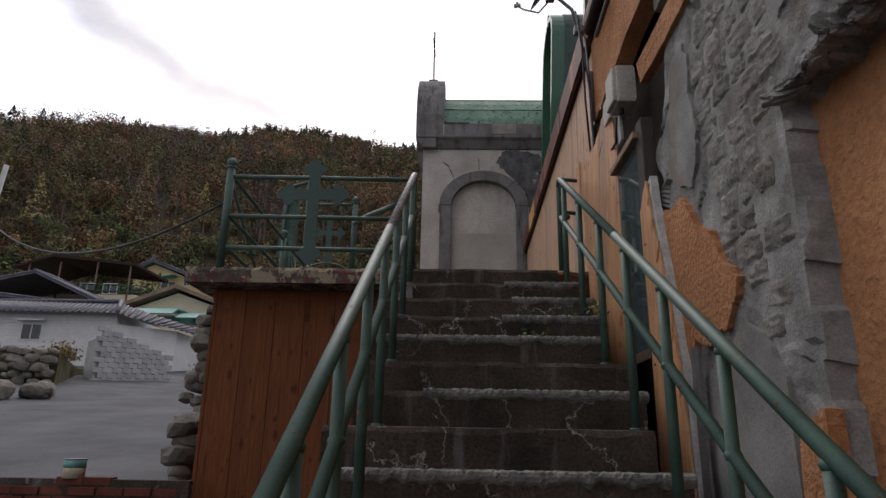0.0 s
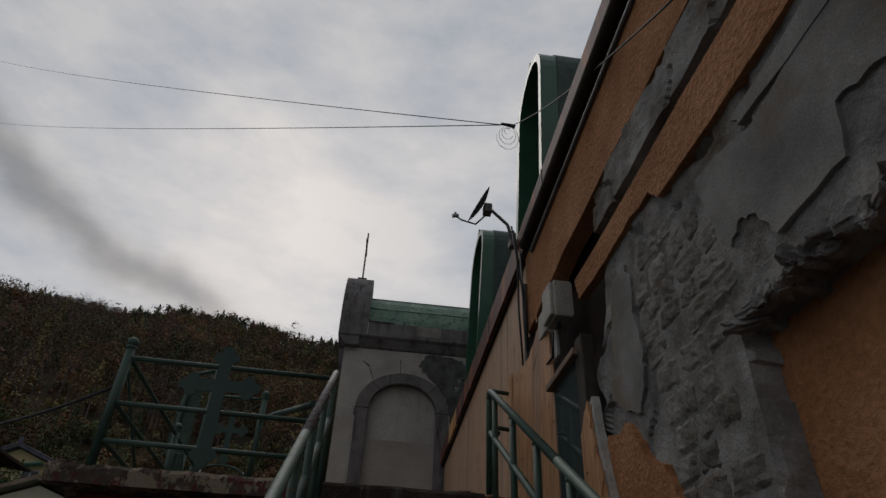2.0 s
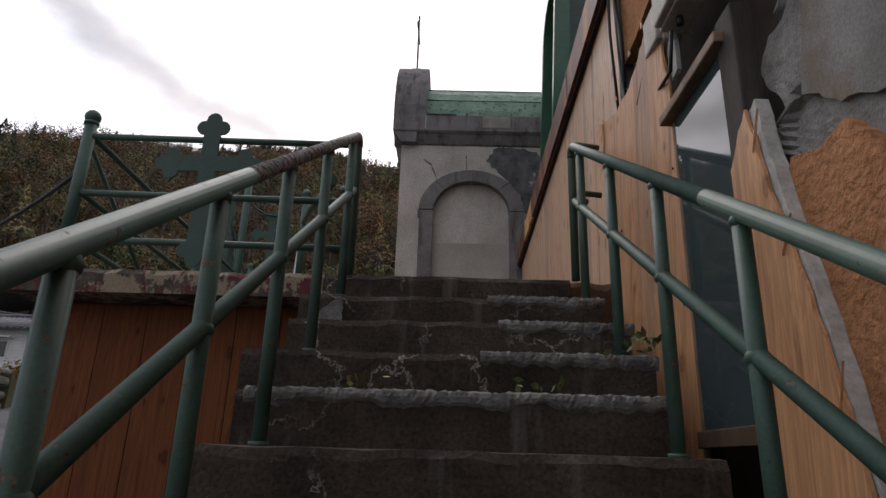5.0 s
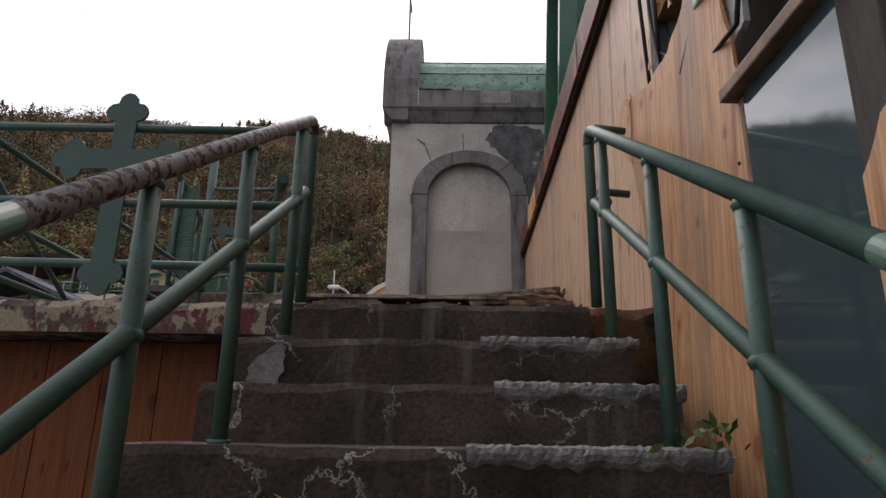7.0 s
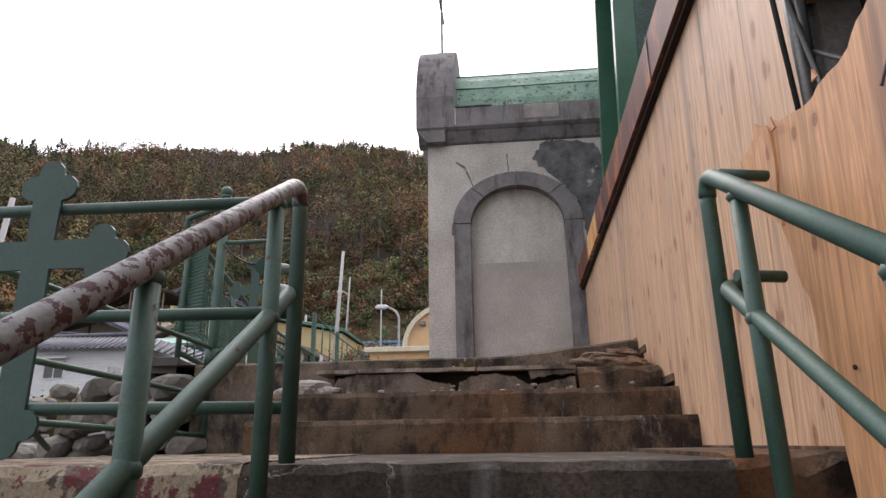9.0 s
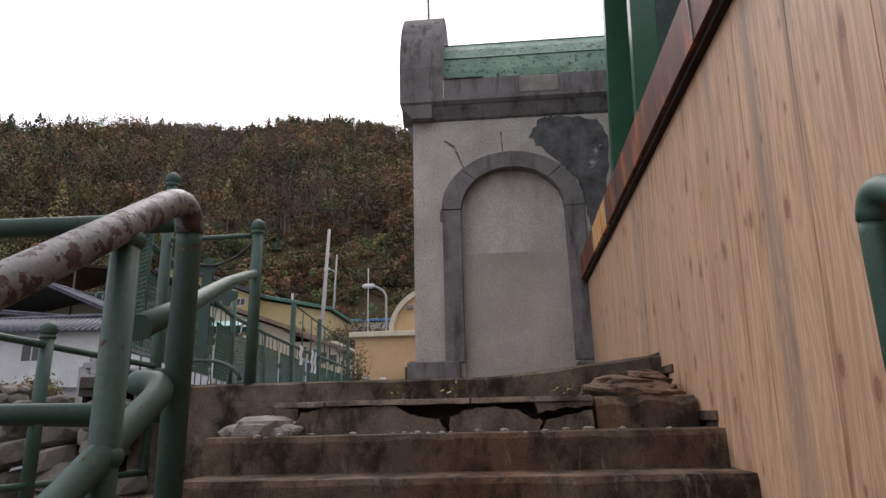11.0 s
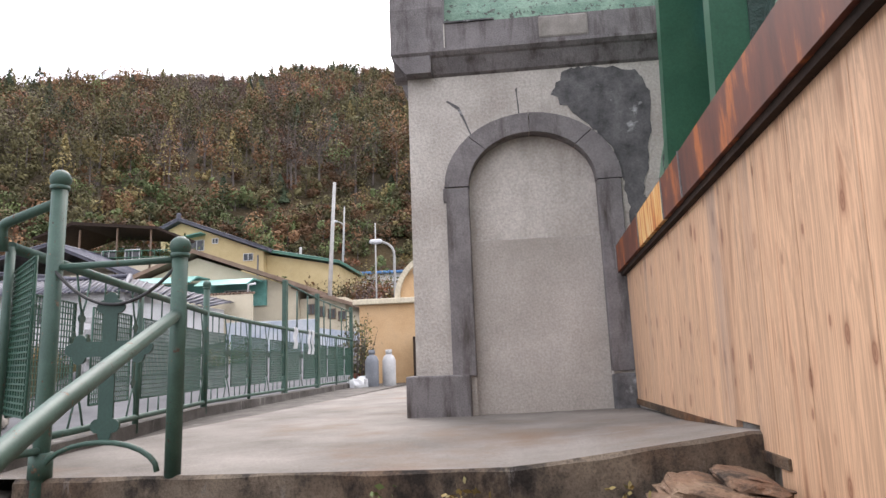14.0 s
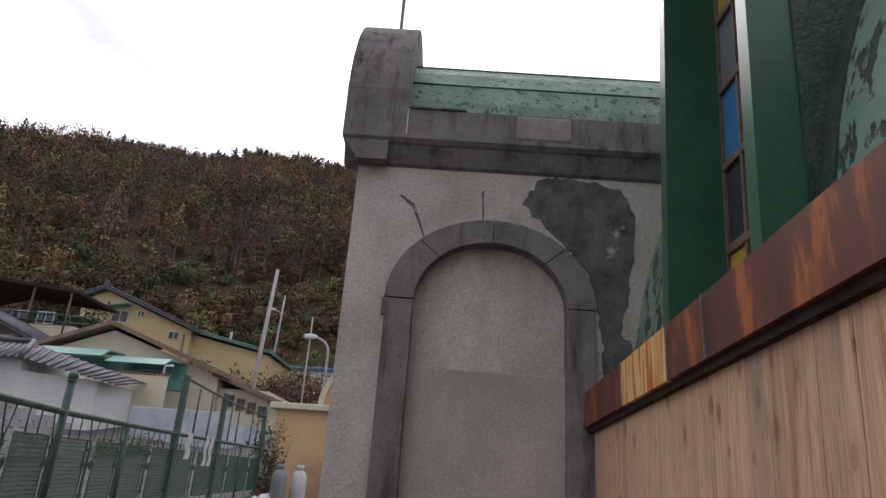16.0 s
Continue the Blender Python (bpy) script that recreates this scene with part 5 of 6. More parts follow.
def meter_box(y0, y1, z0, z1, x0, label):
    b = thing("meter_box", label, "electric box", group="boxes on the wall")
    part("case", boxed(x0 + 0.03, WALL_X + 0.02, y0, y1, z0, z1, bevel=0.008), BOX_PAINT, b)
    part("lid", boxed(x0, x0 + 0.035, y0 + 0.012, y1 - 0.012, z0 + 0.012, z1 - 0.012, bevel=0.01), BOX_PAINT, b)
    for k in range(6):
        x = x0 + 0.05 + k * 0.02
        part("rib", boxed(x, x + 0.008, y0 - 0.004, y0 + 0.004, z0 + 0.02, z1 - 0.02), BOX_PAINT, b)
    part("gland", piped([(x0 + 0.08, (y0 + y1) / 2, z0 + 0.01), (x0 + 0.08, (y0 + y1) / 2, z0 - 0.04)], 0.016, 8), RUBBER, b)
    return b


meter_box(9.36, 9.58, 5.12, 5.40, 3.37, "dirty cream electric meter box with ribbed side")
meter_box(9.64, 9.84, 5.14, 5.36, 3.41, "small cream electric junction box on the wall")
random.seed(31)
for k, pts in enumerate(([(3.42, 9.85, 5.14), (3.40, 9.95, 4.98), (3.42, 10.2, 5.05), (3.44, 10.34, 5.5), (3.43, 10.36, 6.25)],
                         [(3.41, 9.47, 5.05), (3.42, 9.55, 4.9), (3.45, 9.9, 4.96), (3.45, 10.3, 5.3), (3.42, 10.32, 6.3)],
                         [(3.45, 10.30, 5.2), (3.42, 10.22, 5.6), (3.40, 10.26, 5.95), (3.36, 10.3, 6.5)],
                         [(3.43, 10.38, 5.1), (3.40, 10.36, 5.7), (3.36, 10.2, 6.1), (3.34, 10.3, 6.55)])):
    thing("wall_cable", "slack black cable running up to the roof edge", "cable", piped(pts, 0.009, 6), RUBBER, group="cables on the wall")
thing("conduit", "grey vertical conduit beside the panelled wall", "conduit", piped([(3.46, 10.37, 4.9), (3.46, 10.37, 5.98)], 0.02, 8), STRIP)


def build_dish():
    d = thing("satellite_dish", "small grey satellite dish on a bent arm", "satellite dish")
    base = Vector((3.40, 10.5, 6.52))
    centre = Vector((3.11, 10.52, 6.93))
    feed = Vector((2.86, 10.63, 6.86))
    part("mount", boxed(3.36, 3.46, 10.46, 10.54, 6.46, 6.53, bevel=0.004), IRON, d)
    part("arm", piped([base, base + Vector((-0.05, 0, 0.2)), centre + Vector((0.13, 0.02, -0.06)), centre + Vector((0.05, 0, 0))], 0.016, 8), IRON, d)
    axis = Vector((-0.85, -0.12, 0.42)).normalized()
    turn = axis.to_track_quat("Z", "Y").to_matrix().to_4x4()
    bm = bmesh.new()
    rings = []
    for i in range(7):
        r = 0.19 * i / 6
        rings.append([bm.verts.new((r * math.cos(math.tau * k / 28), r * 1.1 * math.sin(math.tau * k / 28), 1.2 * r * r)) for k in range(28)] if i else [bm.verts.new((0, 0, 0))])
    for k in range(28):
        bm.faces.new((rings[0][0], rings[1][k], rings[1][(k + 1) % 28]))
    for a, b in zip(rings[1:], rings[2:]):
        for k in range(28):
            bm.faces.new((a[k], b[k], b[(k + 1) % 28], a[(k + 1) % 28]))
    bmesh.ops.solidify(bm, geom=bm.faces[:], thickness=0.008)
    for f in bm.faces:
        f.smooth = True
    bmesh.ops.transform(bm, matrix=Matrix.Translation(centre) @ turn, verts=bm.verts)
    part("reflector", bm, DISH_GREY, d)
    part("bracket", placed(boxed(-0.04, 0.04, -0.05, 0.05, -0.05, 0.05, bevel=0.008), 3.16, 10.53, 6.90), IRON, d)
    part("feed_arm", piped([centre + Vector((0.02, 0, -0.12)), centre + Vector((-0.06, 0.04, -0.2)), feed + Vector((0.06, -0.01, -0.05)), feed], 0.009, 8), IRON, d)
    horn = part("feed_horn", piped([feed + Vector((-0.03, 0, -0.005)), feed + Vector((0.03, 0, 0.01))], [0.022, 0.016], 10), BOX_PAINT, d)
    part("horn_cap", piped([feed + Vector((-0.0, 0.0, 0.0)), feed + Vector((0.0, 0.02, 0.05))], 0.014, 8), RUBBER, horn)
    return d


DISH_GREY = plain("dark_grey_dish_paint", (0.08, 0.08, 0.085), (0.14, 0.14, 0.145), 8, 60, 0.5, 0.2)
build_dish()

ins = Vector((3.59, 11.26, 8.88))
thing("insulator", "black cable clamp on the dormer edge", "insulator", piped([ins + Vector((-0.12, -0.02, 0)), ins + Vector((0.06, 0, 0))], [0.015, 0.03], 8), RUBBER)
for k, far in enumerate((Vector((-20.65, 32.28, 31.21)), Vector((-20.64, 34.69, 28.73)))):
    thing("overhead_wire", "thin black overhead wire against the sky", "wire", piped(sag(ins + Vector((-0.1, 0, 0)), far, 0.22, 20), 0.007, 5), RUBBER, group="overhead wires")
thing("overhead_wire", "thin black wire from dormer along the eaves", "wire", piped(sag(ins, (3.36, 7.09, 5.44), 0.12, 14), 0.006, 5), RUBBER, group="overhead wires")
for k in range(4):
    a = 0.05 + 0.05 * k
    thing("loose_wire", "loose curl of thin wire at the clamp", "wire", piped([ins + Vector((-0.05 + a * math.cos(t) * 0.7, -0.05, -0.12 - a * 0.7 + a * math.sin(t))) for t in [0.5 * i + k for i in range(11)]], 0.003, 4), RUBBER, group="overhead wires")
# ---- beyond the terrace: small chapel room, plants, gas bottles ----
CREAM = plain("peach_cream_paint", (0.52, 0.33, 0.17), (0.66, 0.45, 0.26), 1.5, 40, 0.85, bump=0.25, stain=(0.42, 0.28, 0.16), stain_at=(0.55, 0.8), stain_scale=1.5)
YELLOW = plain("pale_yellow_paint", (0.50, 0.39, 0.20), (0.60, 0.48, 0.27), 0.8, 20, 0.85, bump=0.2, stain=(0.36, 0.29, 0.17), stain_at=(0.58, 0.8), stain_scale=0.7)
BEIGE = plain("beige_paint", (0.56, 0.49, 0.36), (0.66, 0.59, 0.45), 0.8, 20, 0.85, bump=0.2, stain=(0.42, 0.36, 0.27), stain_at=(0.58, 0.8), stain_scale=0.7)
WHITE_SIDING = plain("white_painted_siding", (0.58, 0.58, 0.58), (0.70, 0.70, 0.70), 1.0, 20, 0.7, bump=0.1)
ROOF_TILE = plain("dark_blue_grey_roof_tile", (0.045, 0.045, 0.06), (0.11, 0.11, 0.14), 2.0, 25, 0.6, bump=0.4)
BLUE_GREY = plain("patchy_pale_blue_wall_paint", (0.30, 0.35, 0.42), (0.52, 0.54, 0.56), 0.9, 20, 0.9, bump=0.3)
BLOCK = plain("grey_concrete_block", (0.30, 0.30, 0.30), (0.44, 0.435, 0.43), 1.5, 30, 0.9, bump=0.3, vary=0.2)
TEAL = plain("teal_sheet", (0.09, 0.27, 0.23), (0.16, 0.38, 0.33), 2.0, 30, 0.5)
DARK_WINDOW = plain("dark_window_glass", (0.015, 0.018, 0.02), (0.04, 0.045, 0.05), 3.0, 20, 0.15)
GREEN_SHEET = plain("green_roof_sheet", (0.05, 0.16, 0.12), (0.10, 0.25, 0.19), 2.0, 30, 0.5)
POLE_GREY = plain("concrete_pole_grey", (0.34, 0.33, 0.31), (0.46, 0.45, 0.43), 2.0, 40, 0.85)


def build_chapel_room():
    c = thing("annex_building", "small peach rendered building with a rounded gable", "building")
    y = 27.6
    part("wall", boxed(-1.55, 7.5, y, 33, 2.0, 6.95), CREAM, c)
    part("eave_slab", boxed(-1.7, 7.5, y - 0.18, 33, 6.93, 7.08, bevel=0.02), BEIGE, c)
    cx = 0.95
    out = arc(cx, 7.08, 1.5, 1.35, 0, math.pi, 20)
    part("gable", prism(out, "y", y + 0.05, y + 3.0), CREAM, c)
    rim = out + list(reversed(arc(cx, 7.08, 1.36, 1.21, 0, math.pi, 20)))
    part("gable_rim", prism(rim, "y", y - 0.06, y + 0.05), BEIGE, c)
    part("floodlight", boxed(-0.02, 0.16, y - 0.1, y + 0.04, 7.72, 7.84, bevel=0.01), IRON, c)
    door = part("door", boxed(0.05, 0.75, y - 0.02, y + 0.05, PLAT_Z - 0.1, 6.2), RUST_AND_SHADE_DARK, c, "dark glazed door left ajar")
    part("door_leaf", boxed(0.0, 0.05, y - 0.6, y - 0.02, PLAT_Z - 0.08, 6.0, bevel=0.006), RUST_AND_SHADE_DARK, door)
    part("door_glass", boxed(-0.006, 0.0, y - 0.5, y - 0.12, PLAT_Z + 0.3, 5.85), DARK_WINDOW, door)
    return c


build_chapel_room()


def gas_bottle(x, y, h, material, label):
    g = thing("gas_bottle", label, "gas bottle", group="gas bottles by the building")
    z = PLAT_Z - 0.09
    prof = [(0.0, 0.14), (0.04, 0.16), (h * 0.75, 0.16), (h * 0.88, 0.12), (h * 0.94, 0.05), (h, 0.045)]
    part("body", piped([(x, y, z + p) for p, r in prof], [r for p, r in prof], 16), material, g)
    part("collar", piped([(x, y, z + h * 0.94), (x, y, z + h * 1.06)], 0.08, 12), material, g)
    part("valve", piped([(x, y, z + h), (x, y, z + h * 1.04)], 0.02, 8), IRON, g)


gas_bottle(-0.75, 25.4, 0.85, plain("grey_bottle_paint", (0.14, 0.15, 0.17), (0.22, 0.23, 0.25), 5, 50, 0.5), "dark grey gas bottle standing by the wall")
gas_bottle(-0.38, 25.6, 0.85, plain("pale_bottle_paint", (0.40, 0.40, 0.40), (0.55, 0.54, 0.53), 5, 50, 0.5), "pale grey gas bottle standing by the wall")
for k, (x, y) in enumerate(((-1.15, 25.2), (-1.0, 24.9), (-0.95, 25.35))):
    thing("plastic_bag", "crumpled white plastic bag on the terrace", "bag", placed(lump((0.16, 0.14, 0.12 + 0.03 * k), k + 5, 2, 0.5), x, y, PLAT_Z + 0.03), CLOTH, group="bags by the fence")


# ---- leaves, twigs and plants ----
def leaf_material(name, colours, roughness=0.7):
    m, nt, b = shader(name, roughness)
    g = nt.nodes.new("ShaderNodeNewGeometry")
    n = len(colours)
    c = ramp(nt, g.outputs["Random Per Island"], [(i / max(1, n - 1), col) for i, col in enumerate(colours)])
    big = grain(nt, place(nt), 0.06, 3.0)
    c = mix(nt, 0.55, c, ramp(nt, big, [(0.35, 0.5), (0.65, 1.0)]), "MULTIPLY")
    nt.links.new(c, b.inputs["Base Color"])
    return m


def quads_mesh(name, centres, sizes, material, rng):
    """Many small leaf-like quads, each turned at random."""
    n = len(centres)
    u = rng.normal(size=(n, 3))
    u /= np.linalg.norm(u, axis=1)[:, None]
    w = rng.normal(size=(n, 3))
    w -= (w * u).sum(1)[:, None] * u
    w /= np.linalg.norm(w, axis=1)[:, None]
    s = np.asarray(sizes)[:, None]
    c = np.asarray(centres)
    v = np.stack([c - u * s, c - w * s * 0.55, c + u * s, c + w * s * 0.55], axis=1).reshape(-1, 3)
    me = bpy.data.meshes.new(name)
    me.from_pydata(v.tolist(), [], np.arange(4 * n).reshape(-1, 4).tolist())
    me.materials.append(material)
    return me


AUTUMN = {
    "olive": [(0.05, 0.05, 0.015), (0.08, 0.07, 0.024), (0.12, 0.095, 0.03)],
    "brown": [(0.085, 0.042, 0.016), (0.135, 0.064, 0.022), (0.18, 0.085, 0.028)],
    "mauve": [(0.07, 0.045, 0.036), (0.105, 0.068, 0.055), (0.14, 0.092, 0.075)],
    "pine": [(0.02, 0.034, 0.016), (0.032, 0.05, 0.022), (0.045, 0.06, 0.028)],
    "yellow": [(0.14, 0.105, 0.025), (0.20, 0.14, 0.035), (0.11, 0.09, 0.03)],
    "rust": [(0.15, 0.055, 0.02), (0.22, 0.08, 0.028), (0.12, 0.05, 0.022)],
    "green": [(0.05, 0.075, 0.018), (0.08, 0.11, 0.028), (0.11, 0.13, 0.04)],
}
LEAVES = {k: leaf_material(k + "_autumn_leaves", v) for k, v in AUTUMN.items()}
BARK = plain("grey_brown_bark", (0.07, 0.058, 0.052), (0.16, 0.135, 0.12), 1.0, 12, 0.95)


def hill_height(x, y):
    """The wooded valley side, by bearing and distance from the steps."""
    dx, dy = x - 2.5, y - 8.0
    r = math.hypot(dx, dy)
    bearing = math.degrees(math.atan2(dx, dy))
    top = 0.434 + 0.072 * max(0.0, min(1.0, (bearing + 40) / 22)) - 0.05 * max(0.0, min(1.0, (-55 - bearing) / 30)) + 0.005 * math.sin(bearing * 0.35)
    ridge = 275.0
    base_r = 86.0
    base = 17.0 + 3.0 * noise.noise((bearing * 0.05, 0, 0))
    if r < base_r:
        return base - (base_r - r) * 0.24
    s = min(1.0, (r - base_r) / (ridge - base_r))
    rise = top * ridge - base - 8
    z = base + rise * (s ** 0.92) + 4.0 * noise.noise((x * 0.02, y * 0.02, 3)) * s
    if r > ridge:
        z -= (r - ridge) * 0.25
    return z


def build_hill():
    bm = bmesh.new()
    rows = []
    for i in range(61):
        bearing = radians(-95 + 150 * i / 60)
        row = []
        for j in range(34):
            r = 70 + 300 * (j / 33) ** 1.2
            x, y = 2.5 + r * math.sin(bearing), 8 + r * math.cos(bearing)
            row.append(bm.verts.new((x, y, hill_height(x, y))))
        rows.append(row)
    for a, b in zip(rows, rows[1:]):
        for j in range(33):
            f = bm.faces.new((a[j], b[j], b[j + 1], a[j + 1]))
            f.smooth = True
    return thing("hillside", "steep valley side under autumn woods", "hill", bm, HILL, kind="structure")


build_hill()


def clump(rng, centre, radius, n):
    """Leaves on the outside of a rounded clump, each facing outwards and a little up."""
    d = rng.normal(size=(n, 3))
    d /= np.linalg.norm(d, axis=1)[:, None]
    c = centre + d * radius * (0.75 + 0.4 * rng.random(n))[:, None]
    return c, d + 0.14 * rng.normal(size=(n, 3)) + np.array([0, 0, 0.25])


def facing_mesh(name, centres, normals, sizes, material, rng):
    n = len(centres)
    nn = normals / np.linalg.norm(normals, axis=1)[:, None]
    u = np.cross(nn, rng.normal(size=(n, 3)))
    u /= np.linalg.norm(u, axis=1)[:, None]
    w = np.cross(nn, u)
    s = sizes[:, None]
    v = np.stack([centres - u * s, centres - w * s * 0.7, centres + u * s, centres + w * s * 0.7], axis=1).reshape(-1, 3)
    me = bpy.data.meshes.new(name)
    me.from_pydata(v.tolist(), [], np.arange(4 * n).reshape(-1, 4).tolist())
    me.materials.append(material)
    return me


def build_woods():
    rng = np.random.default_rng(3)
    names = ["olive", "brown", "mauve", "pine", "yellow", "rust", "green"]
    weights = [0.33, 0.20, 0.30, 0.06, 0.06, 0.025, 0.025]
    shades = (0.9, 1.15, 1.45, 1.8, 2.3)
    leaves = {(k, s): ([], [], []) for k in names for s in range(len(shades))}
    trunk_v, trunk_f = [], []
    for k in range(2900):
        under = k >= 2000
        r = 92 + 110 * rng.random() if under else 86 + 192 * rng.random() ** 0.9
        bearing = -57 + 64 * rng.random()
        x, y = 2.5 + r * math.sin(radians(bearing)), 8 + r * math.cos(radians(bearing))
        z = hill_height(x, y)
        patch = noise.noise((x * 0.018, y * 0.018, 7))
        name = names[rng.choice(7, p=weights)]
        if patch > 0.2 and rng.random() < 0.5:
            name = "pine" if r > 200 else "olive"
        if patch < -0.25 and rng.random() < 0.5:
            name = "mauve"
        if r > 235 and bearing > -25 and rng.random() < 0.25:
            name = "pine"
        low = under or r < 112
        if low and name == "mauve":
            name = "brown" if rng.random() < 0.5 else "olive"
        if r < 112 and rng.random() < 0.3:
            name = "green"
        h = rng.uniform(2.0, 4.5) if low else rng.uniform(7.0, 12.5) * (0.75 if r > 235 else 1.0)
        crown_r = h * (rng.uniform(0.45, 0.65) if low else rng.uniform(0.30, 0.44))
        bare = name == "mauve"
        n = int(rng.uniform(300, 400) * (0.75 if bare else 1.0) * (0.7 if low else 1.0))
        leaf = rng.uniform(0.12, 0.27, n) * (0.55 + r / 220.0) * (0.6 if bare else 1.0)
        if name == "pine" or (name in ("yellow", "olive") and not low and rng.random() < 0.35):
            # a cone of drooping tiers
            t = rng.random(n) ** 1.3
            ang = rng.uniform(0, math.tau, n)
            tier = 1 - 0.35 * ((t * 7) % 1.0)
            rad = (1 - t) * crown_r * tier * (0.7 + 0.3 * rng.random(n)) + 0.1
            c = np.stack([x + rad * np.cos(ang), y + rad * np.sin(ang), z + h * (0.12 + 0.95 * t)], 1)
            d = np.stack([np.cos(ang), np.sin(ang), np.full(n, 0.5)], 1) + 0.45 * rng.normal(size=(n, 3))
        else:
            m = 5 if low else 9
            mids = rng.normal(size=(m, 3)) * np.array([0.5, 0.5, 0.45]) * crown_r + np.array([x, y, z + h * (0.42 if low else 0.66)])
            cs = [clump(rng, mid, crown_r * rng.uniform(0.3, 0.55), n // m) for mid in mids]
            c, d = np.concatenate([a for a, _ in cs]), np.concatenate([a for _, a in cs])
            if bare:
                c = c + rng.normal(size=c.shape) * crown_r * 0.16
            leaf = leaf[:len(c)]
        store = leaves[name, int(rng.integers(0, len(shades)))]
        for group, values in zip(store, (c, d, leaf)):
            group.append(values)
        # trunk and limbs as thin three-sided spikes
        for q in range(0 if under else 2 if low else 9 if bare else 2):
            tilt = rng.normal(size=2) * (0.03 if q == 0 else 0.22) * h
            b0 = 0.0 if q == 0 else h * rng.uniform(0.25, 0.6)
            rad = (0.17 if q == 0 else 0.06) * (h / 8)
            top = (x + tilt[0], y + tilt[1], z + (h * (1.0 if bare else 0.85) if q == 0 else b0 + h * 0.42))
            i0 = len(trunk_v)
            for a in range(3):
                trunk_v.append((x + rad * math.cos(a * 2.1), y + rad * math.sin(a * 2.1), z + b0 - (0.5 if q == 0 else 0)))
            trunk_v.append(top)
            trunk_f += [(i0, i0 + 1, i0 + 3), (i0 + 1, i0 + 2, i0 + 3), (i0 + 2, i0, i0 + 3)]
    for (k, shade), (cs, ds, ss) in leaves.items():
        if not cs:
            continue
        base = np.mean(np.array(AUTUMN[k]), axis=0)
        tones = [tuple(float(v) for v in (0.92 * (0.72 * base + 0.28 * base.mean()) + 0.08 * np.array(c)) * shades[shade]) for c in AUTUMN[k]]
        mat = leaf_material(k + "_wood_leaves", tones, 0.85)
        ob = new("woods", facing_mesh("woods", np.concatenate(cs), np.concatenate(ds), np.concatenate(ss), mat, rng))
        tagged(ob, k + " toned autumn trees covering the valley side", "woods", kind="stuff")
    me = bpy.data.meshes.new("tree_trunks")
    me.from_pydata(trunk_v, [], trunk_f)
    me.materials.append(BARK)
    tagged(new("tree_trunks", me), "grey bare trunks of the hillside woods", "tree trunks", kind="stuff")


build_woods()


def build_scrub(name, label, spots, kinds, leaf, density, seed):
    """Low rounded bushes and rank grass, as masses of small leaves."""
    rng = np.random.default_rng(seed)
    for kind in sorted(set(kinds)):
        cs, ss = [], []
        for i, (x, y, z, rx, rz) in enumerate(spots):
            if kinds[i % len(kinds)] != kind:
                continue
            n = int(density * rx)
            d = rng.normal(size=(n, 3))
            d /= np.linalg.norm(d, axis=1)[:, None]
            d *= (0.45 + 0.55 * rng.random(n) ** 0.5)[:, None] * (1 + 0.25 * rng.normal(size=n))[:, None]
            d[:, 2] = np.abs(d[:, 2])
            cs.append(d * np.array([rx, rx, rz]) + np.array([x, y, z]))
            ss.append(rng.uniform(0.5, 1.3, n) * leaf)
        if cs:
            tagged(new(name, quads_mesh(name, np.concatenate(cs), np.concatenate(ss), LEAVES[kind], rng)), kind + " " + label, "bushes", kind="stuff")


_rng = random.Random(4)
spots = []
for k in range(330):
    b = _rng.uniform(-52, 4)
    r = _rng.uniform(64, 112)
    x, y = 2.5 + r * math.sin(radians(b)), 8 + r * math.cos(radians(b))
    spots.append((x, y, hill_height(x, y) - 0.3 if r > 70 else ground_height(x, y), _rng.uniform(0.8, 2.4), _rng.uniform(0.6, 2.0)))
build_scrub("scrub", "scrub on the lower slope", spots, ["olive", "green", "brown", "olive", "mauve", "green", "yellow", "rust"], 0.2, 110, 6)

plant = thing("potted_shrub", "tall green and yellow leafy shrub by the wall", "shrub")
rng_p = np.random.default_rng(9)
stem = bmesh.new()
tips = []
for k in range(26):
    a = rng_p.uniform(0, math.tau)
    base = Vector((-1.25 + 0.25 * rng_p.normal() * 0.6, 26.4 + 0.2 * rng_p.normal(), PLAT_Z - 0.1))
    tip = base + Vector((0.55 * math.cos(a) * rng_p.random(), 0.4 * math.sin(a) * rng_p.random(), rng_p.uniform(0.9, 1.9)))
    mid = base.lerp(tip, 0.5) + Vector((0.05 * rng_p.normal(), 0.05 * rng_p.normal(), 0.1))
    tube(stem, [base, mid, tip], [0.014, 0.010, 0.004], 5)
    for j in range(26):
        tips.append(base.lerp(mid, 2 * s) if (s := rng_p.uniform(0.1, 1.0)) < 0.5 else mid.lerp(tip, 2 * s - 1))
part("stems", stem, BARK, plant)
for kind, sel in (("green", 0), ("yellow", 1), ("olive", 2)):
    pts = np.array([tuple(p) for i, p in enumerate(tips) if i % 3 == sel]) + rng_p.normal(size=(len([1 for i in range(len(tips)) if i % 3 == sel]), 3)) * 0.07
    ob = new("foliage", quads_mesh("foliage", pts, rng_p.uniform(0.03, 0.07, len(pts)), LEAVES[kind], rng_p))
    ob.parent = plant
part("pot", piped([(-1.3, 26.35, PLAT_Z - 0.1), (-1.3, 26.35, PLAT_Z + 0.28)], [0.14, 0.19], 14), BRICK, plant)

